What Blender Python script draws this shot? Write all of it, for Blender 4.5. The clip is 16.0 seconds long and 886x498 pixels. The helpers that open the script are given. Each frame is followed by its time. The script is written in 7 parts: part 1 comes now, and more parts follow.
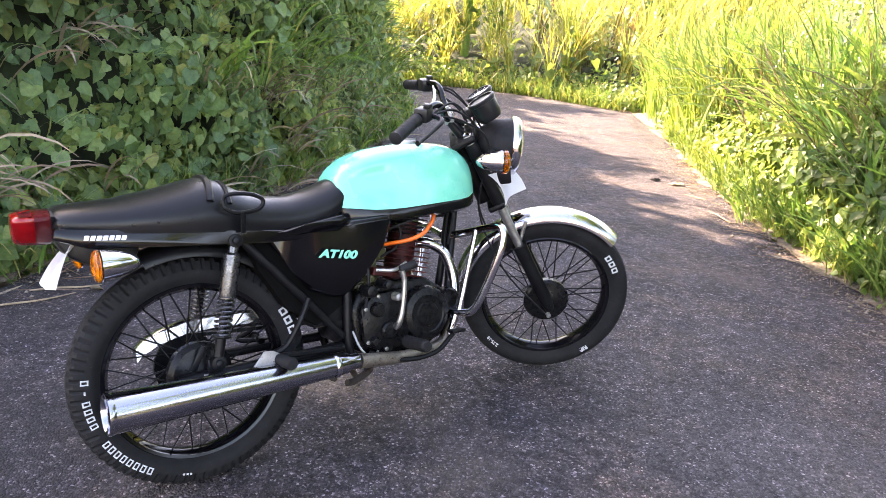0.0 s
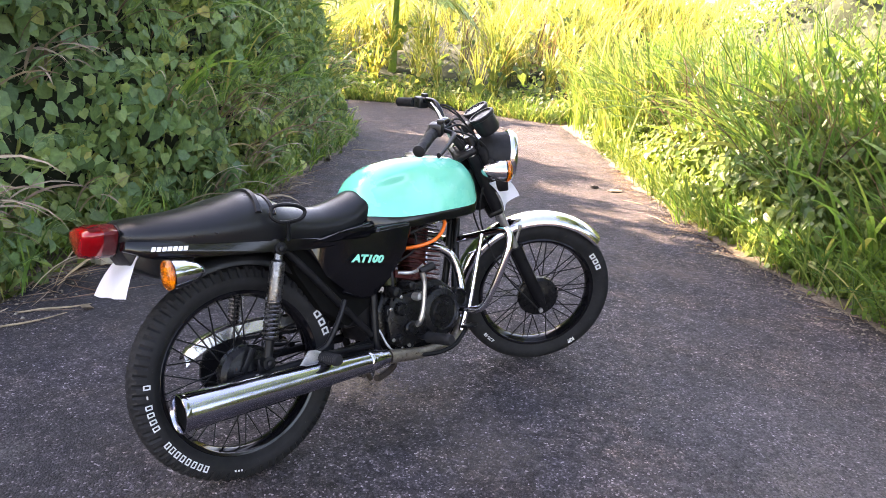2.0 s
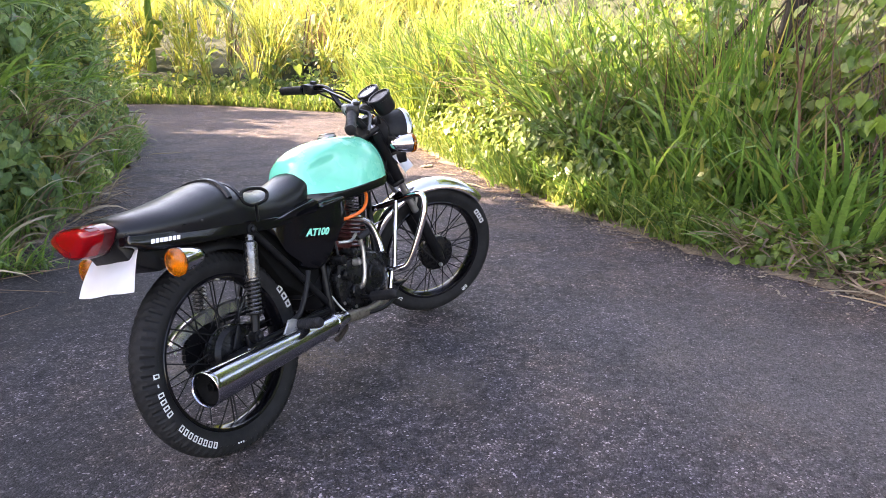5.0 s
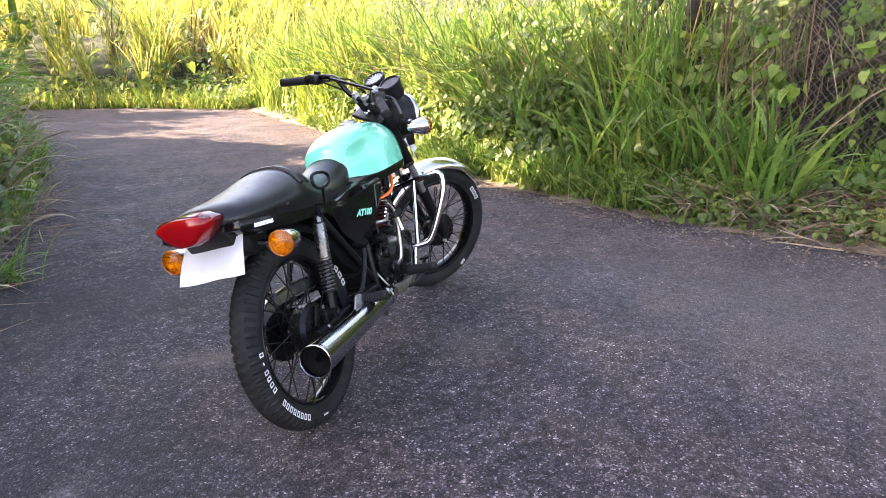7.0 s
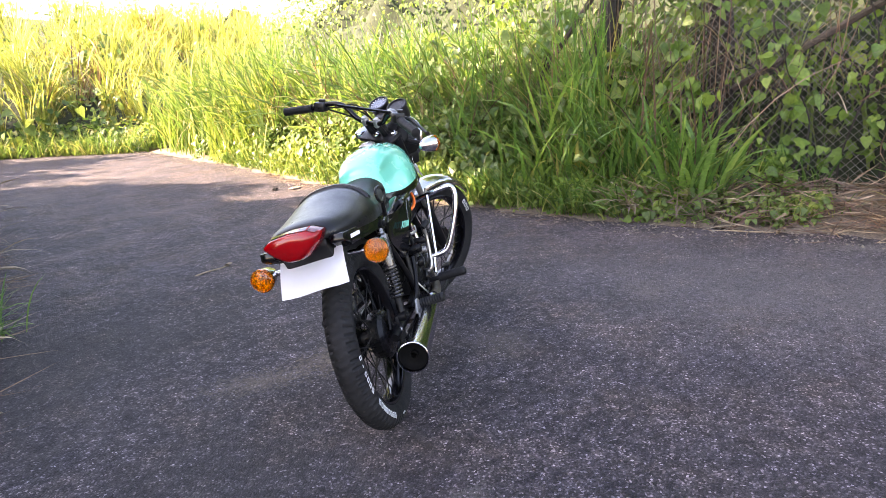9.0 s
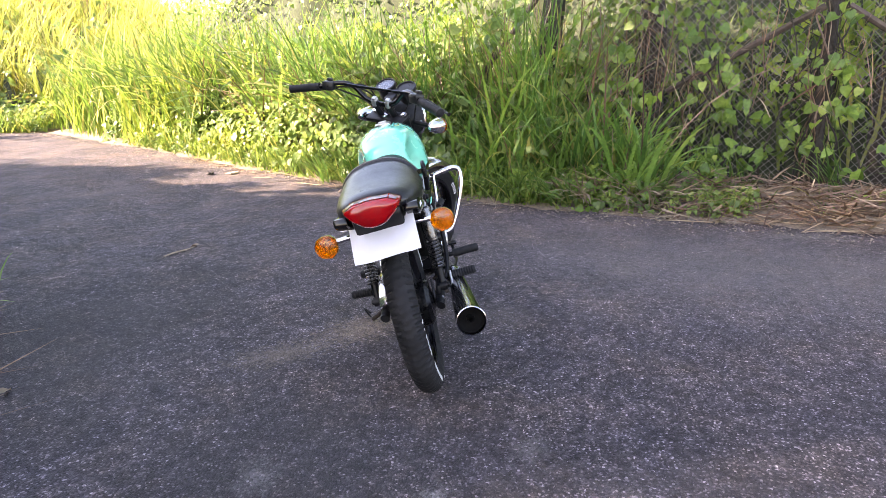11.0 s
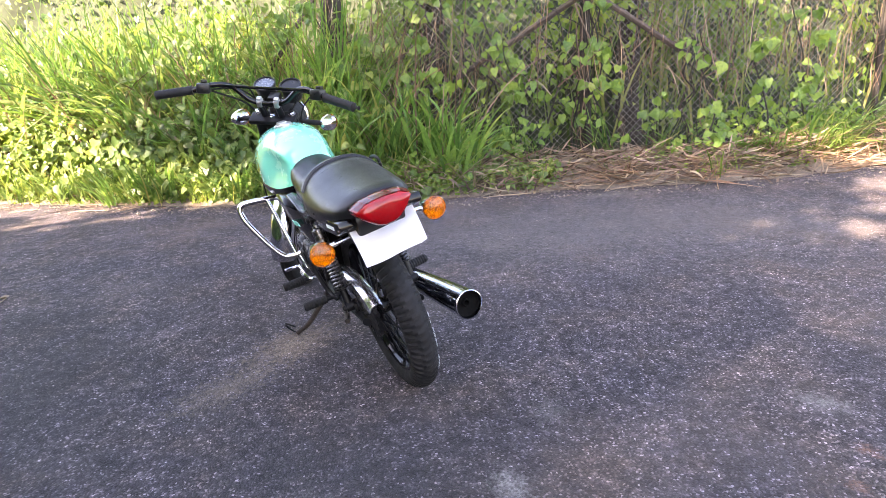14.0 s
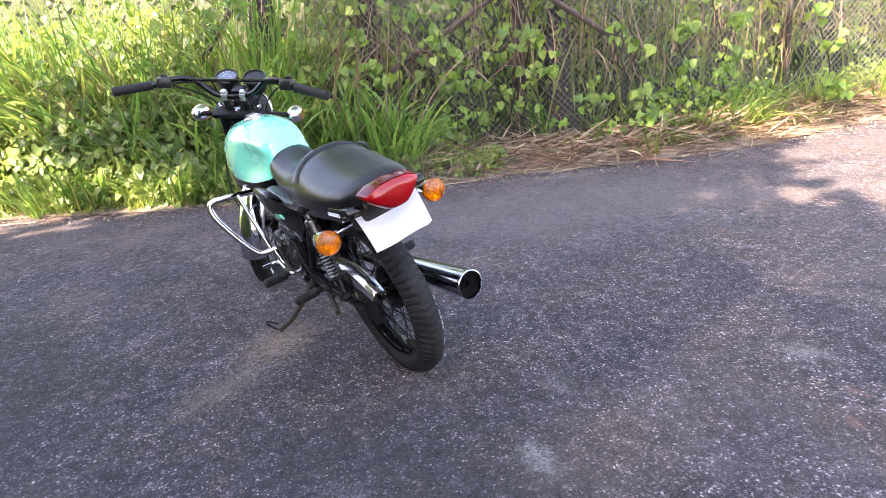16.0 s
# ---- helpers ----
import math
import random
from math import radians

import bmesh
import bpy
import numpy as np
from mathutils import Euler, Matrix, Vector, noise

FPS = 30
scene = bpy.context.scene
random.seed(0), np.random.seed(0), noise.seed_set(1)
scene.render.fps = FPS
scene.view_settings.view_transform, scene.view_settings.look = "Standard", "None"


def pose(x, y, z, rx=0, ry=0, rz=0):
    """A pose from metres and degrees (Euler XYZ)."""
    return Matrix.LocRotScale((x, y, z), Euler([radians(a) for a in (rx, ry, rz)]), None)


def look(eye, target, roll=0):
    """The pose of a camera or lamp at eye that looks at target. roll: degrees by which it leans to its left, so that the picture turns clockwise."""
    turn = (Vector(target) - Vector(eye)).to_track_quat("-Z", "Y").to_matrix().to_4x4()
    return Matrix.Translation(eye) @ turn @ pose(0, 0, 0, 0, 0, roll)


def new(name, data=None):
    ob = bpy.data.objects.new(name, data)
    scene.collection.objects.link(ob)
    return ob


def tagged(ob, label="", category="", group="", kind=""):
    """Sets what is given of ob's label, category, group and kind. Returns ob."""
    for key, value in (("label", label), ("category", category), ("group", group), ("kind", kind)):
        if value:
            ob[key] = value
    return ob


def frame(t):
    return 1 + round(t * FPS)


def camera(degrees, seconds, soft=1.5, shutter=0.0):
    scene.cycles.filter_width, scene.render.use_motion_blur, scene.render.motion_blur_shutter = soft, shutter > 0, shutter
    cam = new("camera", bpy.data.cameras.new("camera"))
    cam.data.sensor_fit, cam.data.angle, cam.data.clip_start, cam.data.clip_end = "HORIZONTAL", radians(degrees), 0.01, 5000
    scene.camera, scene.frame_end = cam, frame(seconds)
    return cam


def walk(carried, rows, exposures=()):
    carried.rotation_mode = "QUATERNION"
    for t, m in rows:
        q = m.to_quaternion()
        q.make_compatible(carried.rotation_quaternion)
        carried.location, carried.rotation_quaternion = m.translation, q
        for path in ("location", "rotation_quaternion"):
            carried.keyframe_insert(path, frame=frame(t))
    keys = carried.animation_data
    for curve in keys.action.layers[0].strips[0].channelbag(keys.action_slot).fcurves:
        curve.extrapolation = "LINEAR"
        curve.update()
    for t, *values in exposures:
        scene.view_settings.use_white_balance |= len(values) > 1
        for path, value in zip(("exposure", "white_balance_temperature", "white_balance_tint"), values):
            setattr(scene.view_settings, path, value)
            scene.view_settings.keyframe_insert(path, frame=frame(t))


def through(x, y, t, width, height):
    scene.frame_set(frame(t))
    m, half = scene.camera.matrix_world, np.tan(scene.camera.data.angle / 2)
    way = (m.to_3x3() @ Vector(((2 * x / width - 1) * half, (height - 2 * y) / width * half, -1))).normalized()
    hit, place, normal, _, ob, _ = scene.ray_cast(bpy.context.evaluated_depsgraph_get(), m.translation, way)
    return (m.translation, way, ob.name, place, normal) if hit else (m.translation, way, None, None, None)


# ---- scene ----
cam = camera(67.6, 16.0, 0.6)
PATH = [
    (0, (0.025, -0.118, 1.197), (0.071, 1.785, 0.583), 4.6),
    (0.5, (-0.024, -0.171, 1.202), (-0.012, 1.739, 0.607), 3.1),
    (1, (-0.102, -0.194, 1.202), (0.037, 1.711, 0.61), 3.3),
    (1.5, (-0.206, -0.239, 1.202), (0.036, 1.664, 0.636), 2.8),
    (2, (-0.27, -0.29, 1.197), (0.0, 1.612, 0.64), 4.4),
    (2.5, (-0.345, -0.372, 1.185), (0.0, 1.513, 0.613), 3.4),
    (3, (-0.435, -0.45, 1.195), (-0.052, 1.421, 0.604), 2.4),
    (3.5, (-0.516, -0.467, 1.2), (-0.068, 1.397, 0.631), 2.5),
    (4, (-0.626, -0.437, 1.19), (0.048, 1.367, 0.651), 2.4),
    (4.5, (-0.74, -0.439, 1.171), (0.094, 1.288, 0.602), 1.5),
    (4.7, (-0.776, -0.453, 1.164), (0.082, 1.264, 0.602), 1.4),
    (6.8, (-1.346, -0.328, 1.137), (-0.214, 1.226, 0.585), -0.8),
    (7, (-1.378, -0.332, 1.134), (-0.219, 1.193, 0.559), -0.7),
    (7.5, (-1.515, -0.338, 1.129), (-0.27, 1.135, 0.601), -1.3),
    (8, (-1.674, -0.336, 1.136), (-0.446, 1.155, 0.617), -3.2),
    (8.5, (-1.782, -0.248, 1.116), (-0.455, 1.15, 0.579), -2.1),
    (8.7, (-1.829, -0.197, 1.121), (-0.449, 1.158, 0.61), -3.3),
    (10.8, (-2.311, 0.128, 1.099), (-0.761, 1.286, 0.592), 0.2),
    (11, (-2.322, 0.169, 1.088), (-0.722, 1.25, 0.564), -0.4),
    (11.5, (-2.369, 0.318, 1.086), (-0.668, 1.203, 0.518), -1.5),
    (12, (-2.447, 0.404, 1.078), (-0.711, 1.212, 0.499), 0.6),
    (12.5, (-2.534, 0.479, 1.088), (-0.743, 1.147, 0.497), -2.4),
    (13, (-2.579, 0.6, 1.087), (-0.748, 1.173, 0.524), -0.0),
    (13.5, (-2.564, 0.791, 1.074), (-0.696, 1.214, 0.496), -2.7),
    (14, (-2.606, 0.87, 1.078), (-0.72, 1.244, 0.527), -3.5),
    (14.5, (-2.666, 0.893, 1.084), (-0.759, 1.16, 0.541), -5.2),
    (15, (-2.723, 0.931, 1.07), (-0.83, 1.211, 0.489), -6.4),
    (15.5, (-2.715, 0.983, 1.062), (-0.821, 1.263, 0.484), -5.1),
    (16, (-2.65, 1.104, 1.058), (-0.742, 1.252, 0.476), -5.3),
]
walk(cam, [(t, look(eye, target, roll)) for t, eye, target, roll in PATH], [(0.0, 3.52, 8500, 26), (1.0, 3.54, 8480, 26), (2.0, 3.37, 8470, 26), (3.0, 3.40, 8450, 26), (4.5, 3.26, 8400, 26), (7.0, 3.32, 8300, 26), (8.5, 3.28, 8200, 26), (11.0, 3.34, 8100, 26), (12.0, 3.46, 8070, 26), (14.0, 3.68, 8000, 26), (16.0, 3.68, 7900, 26)])

# ---- light ----
SUN_AZ, SUN_EL = -51.0, 35.0          # degrees: from +y towards +x, and above the horizon
world = bpy.data.worlds.new("sky")
scene.world = world
world.use_nodes = True
wn = world.node_tree.nodes
sky = wn.new("ShaderNodeTexSky")
sky.sky_type, sky.sun_disc = "NISHITA", False
sky.sun_elevation, sky.sun_rotation = radians(SUN_EL), radians(SUN_AZ)
sky.air_density, sky.dust_density = 1.0, 1.5
world.node_tree.links.new(sky.outputs[0], wn["Background"].inputs[0])
wn["Background"].inputs[1].default_value = 0.15
sun = new("sun", bpy.data.lights.new("sun", "SUN"))
sun.data.energy, sun.data.angle, sun.data.color = 5.0, radians(0.6), (1.0, 0.93, 0.78)
to_sun = Vector((math.sin(radians(SUN_AZ)) * math.cos(radians(SUN_EL)), math.cos(radians(SUN_AZ)) * math.cos(radians(SUN_EL)), math.sin(radians(SUN_EL))))
sun.matrix_world = look(to_sun * 60, (0, 0, 0))


# ---- materials ----
def node_mat(name):
    m = bpy.data.materials.new(name)
    m.use_nodes = True
    nt = m.node_tree
    return m, nt.nodes, nt.links, nt.nodes["Principled BSDF"]


def ramp(nodes, links, source, stops):
    r = nodes.new("ShaderNodeValToRGB")
    while len(r.color_ramp.elements) < len(stops):
        r.color_ramp.elements.new(0.5)
    for e, (p, c) in zip(r.color_ramp.elements, stops):
        e.position, e.color = p, (*c, 1)
    links.new(source, r.inputs[0])
    return r.outputs[0]


def noise_tex(nodes, links, scale, detail=4.0, rough=0.6, coords="Object", kind="ShaderNodeTexNoise"):
    tc = nodes.new("ShaderNodeTexCoord")
    n = nodes.new(kind)
    n.inputs["Scale"].default_value = scale
    if kind == "ShaderNodeTexNoise":
        n.inputs["Detail"].default_value, n.inputs["Roughness"].default_value = detail, rough
    links.new(tc.outputs[coords], n.inputs["Vector"])
    return n


def surface(name, base, rough=0.5, metal=0.0, vary=0.25, scale=12.0, grain=0.0, grain_scale=300.0, coat=0.0, dirt=None, dirt_at=0.62, rough_vary=0.12, spec=0.5):
    """A painted, metal, rubber or plastic surface: two scales of variation in colour and roughness, a fine bump, patches of dirt."""
    m, n, l, b = node_mat(name)
    big = noise_tex(n, l, scale, 5.0)
    lo, hi = [c * (1 - vary) for c in base], [min(1.0, c * (1 + vary)) for c in base]
    colour = ramp(n, l, big.outputs["Fac"], [(0.3, lo), (0.7, hi)])
    if dirt:
        spots = noise_tex(n, l, scale * 3.1, 6.0, 0.7)
        mask = ramp(n, l, spots.outputs["Fac"], [(dirt_at, (0, 0, 0)), (min(1.0, dirt_at + 0.12), (1, 1, 1))])
        mix = n.new("ShaderNodeMix")
        mix.data_type = "RGBA"
        l.new(mask, mix.inputs["Factor"])
        l.new(colour, mix.inputs["A"])
        mix.inputs["B"].default_value = (*dirt, 1)
        colour = mix.outputs["Result"]
    l.new(colour, b.inputs["Base Color"])
    r2 = noise_tex(n, l, scale * 2.3, 6.0)
    mr = n.new("ShaderNodeMapRange")
    mr.inputs["From Min"].default_value, mr.inputs["From Max"].default_value = 0.3, 0.7
    mr.inputs["To Min"].default_value, mr.inputs["To Max"].default_value = max(0.02, rough - rough_vary), min(1.0, rough + rough_vary)
    l.new(r2.outputs["Fac"], mr.inputs["Value"])
    l.new(mr.outputs["Result"], b.inputs["Roughness"])
    b.inputs["Metallic"].default_value = metal
    b.inputs["Specular IOR Level"].default_value = spec
    b.inputs["Coat Weight"].default_value = coat
    b.inputs["Coat Roughness"].default_value = 0.06
    if grain:
        g = noise_tex(n, l, grain_scale, 3.0)
        bump = n.new("ShaderNodeBump")
        bump.inputs["Strength"].default_value, bump.inputs["Distance"].default_value = grain, 0.002
        l.new(g.outputs["Fac"], bump.inputs["Height"])
        l.new(bump.outputs["Normal"], b.inputs["Normal"])
    return m


def leafy(name, stops, through=0.4, rough=0.40, gloss=0.42):
    """Leaf or blade: colour by leaf, a little mottling, light passing through."""
    m, n, l, b = node_mat(name)
    geo = n.new("ShaderNodeNewGeometry")
    colour = ramp(n, l, geo.outputs["Random Per Island"], stops)
    patch = noise_tex(n, l, 1.1, 3.0)
    tone = n.new("ShaderNodeMix")
    tone.data_type, tone.blend_type = "RGBA", "MULTIPLY"
    tone.inputs["Factor"].default_value = 1.0
    l.new(colour, tone.inputs["A"])
    l.new(ramp(n, l, patch.outputs["Fac"], [(0.32, (0.72, 0.80, 0.80)), (0.50, (1.05, 1.05, 1.0)), (0.68, (1.50, 1.28, 1.0))]), tone.inputs["B"])
    colour = tone.outputs["Result"]
    mott = noise_tex(n, l, 35.0, 3.0)
    shade = ramp(n, l, mott.outputs["Fac"], [(0.3, (0.72, 0.72, 0.72)), (0.7, (1.15, 1.15, 1.1))])
    mul = n.new("ShaderNodeMix")
    mul.data_type, mul.blend_type = "RGBA", "MULTIPLY"
    mul.inputs["Factor"].default_value = 1.0
    l.new(colour, mul.inputs["A"])
    l.new(shade, mul.inputs["B"])
    l.new(mul.outputs["Result"], b.inputs["Base Color"])
    b.inputs["Roughness"].default_value = rough
    b.inputs["Specular IOR Level"].default_value = gloss
    tr = n.new("ShaderNodeBsdfTranslucent")
    warm = n.new("ShaderNodeMix")
    warm.data_type, warm.blend_type = "RGBA", "MULTIPLY"
    warm.inputs["Factor"].default_value = 1.0
    warm.inputs["B"].default_value = (1.32, 1.22, 0.80, 1)
    l.new(mul.outputs["Result"], warm.inputs["A"])
    l.new(warm.outputs["Result"], tr.inputs["Color"])
    mix = n.new("ShaderNodeMixShader")
    mix.inputs[0].default_value = through
    l.new(b.outputs[0], mix.inputs[1])
    l.new(tr.outputs[0], mix.inputs[2])
    l.new(mix.outputs[0], n["Material Output"].inputs["Surface"])
    return m


def asphalt_mat():
    m, n, l, b = node_mat("worn_asphalt")
    stone = noise_tex(n, l, 165.0, kind="ShaderNodeTexVoronoi")
    sep = n.new("ShaderNodeSeparateColor")
    l.new(stone.outputs["Color"], sep.inputs[0])
    chips = ramp(n, l, sep.outputs[0], [(0.0, (0.0165, 0.0155, 0.0164)), (0.45, (0.028, 0.0262, 0.0277)), (0.76, (0.045, 0.042, 0.0445)), (0.90, (0.075, 0.070, 0.073)), (0.965, (0.135, 0.127, 0.129)), (1.0, (0.25, 0.238, 0.240))])
    fine = noise_tex(n, l, 420.0, 3.0)
    clod = noise_tex(n, l, 19.0, 8.0, 0.82)
    lumps = n.new("ShaderNodeMix")
    lumps.data_type, lumps.blend_type = "RGBA", "MULTIPLY"
    lumps.inputs["Factor"].default_value = 1.0
    l.new(chips, lumps.inputs["A"])
    l.new(ramp(n, l, clod.outputs["Fac"], [(0.36, (0.40, 0.39, 0.41)), (0.49, (0.96, 0.94, 0.95)), (0.62, (2.15, 2.04, 2.00))]), lumps.inputs["B"])
    chips = lumps.outputs["Result"]
    dust = noise_tex(n, l, 0.9, 6.0, 0.66)
    stain = noise_tex(n, l, 2.6, 8.0, 0.72)
    mul = n.new("ShaderNodeMix")
    mul.data_type, mul.blend_type = "RGBA", "MULTIPLY"
    mul.inputs["Factor"].default_value = 1.0
    l.new(chips, mul.inputs["A"])
    l.new(ramp(n, l, stain.outputs["Fac"], [(0.30, (0.40, 0.40, 0.42)), (0.46, (0.76, 0.76, 0.78)), (0.57, (1.02, 0.99, 0.96)), (0.69, (1.75, 1.67, 1.58))]), mul.inputs["B"])
    mask = ramp(n, l, dust.outputs["Fac"], [(0.50, (0, 0, 0)), (0.78, (0.45, 0.45, 0.45))])
    mix = n.new("ShaderNodeMix")
    mix.data_type = "RGBA"
    l.new(mask, mix.inputs["Factor"])
    l.new(mul.outputs["Result"], mix.inputs["A"])
    mix.inputs["B"].default_value = (0.115, 0.100, 0.086, 1)
    scuff = noise_tex(n, l, 5.5, 9.0, 0.78)
    worn = n.new("ShaderNodeMix")
    worn.data_type = "RGBA"
    l.new(ramp(n, l, scuff.outputs["Fac"], [(0.60, (0, 0, 0)), (0.74, (0.55, 0.55, 0.55))]), worn.inputs["Factor"])
    l.new(mix.outputs["Result"], worn.inputs["A"])
    worn.inputs["B"].default_value = (0.165, 0.155, 0.145, 1)
    hue = noise_tex(n, l, 2.1, 7.0, 0.72)
    tint = n.new("ShaderNodeMix")
    tint.data_type, tint.blend_type = "RGBA", "MULTIPLY"
    tint.inputs["Factor"].default_value = 1.0
    l.new(worn.outputs["Result"], tint.inputs["A"])
    l.new(ramp(n, l, hue.outputs["Fac"], [(0.36, (1.16, 1.13, 1.33)), (0.50, (1.29, 1.20, 1.29)), (0.63, (1.52, 1.29, 1.20))]), tint.inputs["B"])
    base = tint.outputs["Result"]
    # spilt dust, scuffs, two rusty stains, painted shade and broad tones, each with its place and size
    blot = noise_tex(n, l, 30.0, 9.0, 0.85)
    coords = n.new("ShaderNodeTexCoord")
    # first paints the bank's shade dark; next two, one paler and one darker area
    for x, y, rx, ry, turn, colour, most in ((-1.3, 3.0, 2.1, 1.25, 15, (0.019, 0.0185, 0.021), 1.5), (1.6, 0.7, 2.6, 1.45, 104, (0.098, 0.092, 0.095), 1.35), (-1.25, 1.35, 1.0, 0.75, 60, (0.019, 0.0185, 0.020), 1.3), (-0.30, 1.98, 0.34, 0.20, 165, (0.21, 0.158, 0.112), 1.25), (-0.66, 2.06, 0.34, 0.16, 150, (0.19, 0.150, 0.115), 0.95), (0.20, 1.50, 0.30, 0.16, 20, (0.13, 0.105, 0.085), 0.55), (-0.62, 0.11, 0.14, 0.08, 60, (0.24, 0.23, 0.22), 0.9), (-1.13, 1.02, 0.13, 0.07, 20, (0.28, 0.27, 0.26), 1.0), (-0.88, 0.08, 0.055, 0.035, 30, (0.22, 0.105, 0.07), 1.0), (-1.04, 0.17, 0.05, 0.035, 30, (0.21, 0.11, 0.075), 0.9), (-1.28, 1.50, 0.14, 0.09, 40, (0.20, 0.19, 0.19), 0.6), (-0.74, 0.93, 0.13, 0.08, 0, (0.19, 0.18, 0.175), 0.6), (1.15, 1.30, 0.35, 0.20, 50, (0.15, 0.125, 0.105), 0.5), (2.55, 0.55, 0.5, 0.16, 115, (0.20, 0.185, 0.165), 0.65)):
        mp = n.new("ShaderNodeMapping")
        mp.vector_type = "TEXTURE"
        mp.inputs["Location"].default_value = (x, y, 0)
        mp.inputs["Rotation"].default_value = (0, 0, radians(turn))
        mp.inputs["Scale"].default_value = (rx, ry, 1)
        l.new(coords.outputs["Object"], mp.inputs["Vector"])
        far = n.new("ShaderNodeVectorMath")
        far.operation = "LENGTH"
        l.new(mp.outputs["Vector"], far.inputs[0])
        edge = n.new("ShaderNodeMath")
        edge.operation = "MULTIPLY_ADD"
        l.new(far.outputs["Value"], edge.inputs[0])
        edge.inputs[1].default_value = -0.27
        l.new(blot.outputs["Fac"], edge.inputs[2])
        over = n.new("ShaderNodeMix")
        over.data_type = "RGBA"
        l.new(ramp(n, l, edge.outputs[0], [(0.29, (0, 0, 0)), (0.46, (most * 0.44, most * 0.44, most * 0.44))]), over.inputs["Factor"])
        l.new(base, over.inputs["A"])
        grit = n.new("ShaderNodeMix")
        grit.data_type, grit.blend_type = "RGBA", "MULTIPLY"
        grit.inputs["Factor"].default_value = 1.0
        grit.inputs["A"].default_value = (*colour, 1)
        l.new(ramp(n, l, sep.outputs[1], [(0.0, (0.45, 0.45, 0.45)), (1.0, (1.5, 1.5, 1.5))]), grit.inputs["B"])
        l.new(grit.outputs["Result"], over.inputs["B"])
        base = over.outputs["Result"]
    l.new(base, b.inputs["Base Color"])
    b.inputs["Roughness"].default_value = 0.78
    b.inputs["Specular IOR Level"].default_value = 0.26
    bump = n.new("ShaderNodeBump")
    bump.inputs["Strength"].default_value, bump.inputs["Distance"].default_value = 1.0, 0.008
    l.new(stone.outputs["Distance"], bump.inputs["Height"])
    bump.invert = True
    b2 = n.new("ShaderNodeBump")
    b2.inputs["Strength"].default_value, b2.inputs["Distance"].default_value = 0.5, 0.002
    l.new(fine.outputs["Fac"], b2.inputs["Height"])
    l.new(bump.outputs["Normal"], b2.inputs["Normal"])
    l.new(b2.outputs["Normal"], b.inputs["Normal"])
    return m


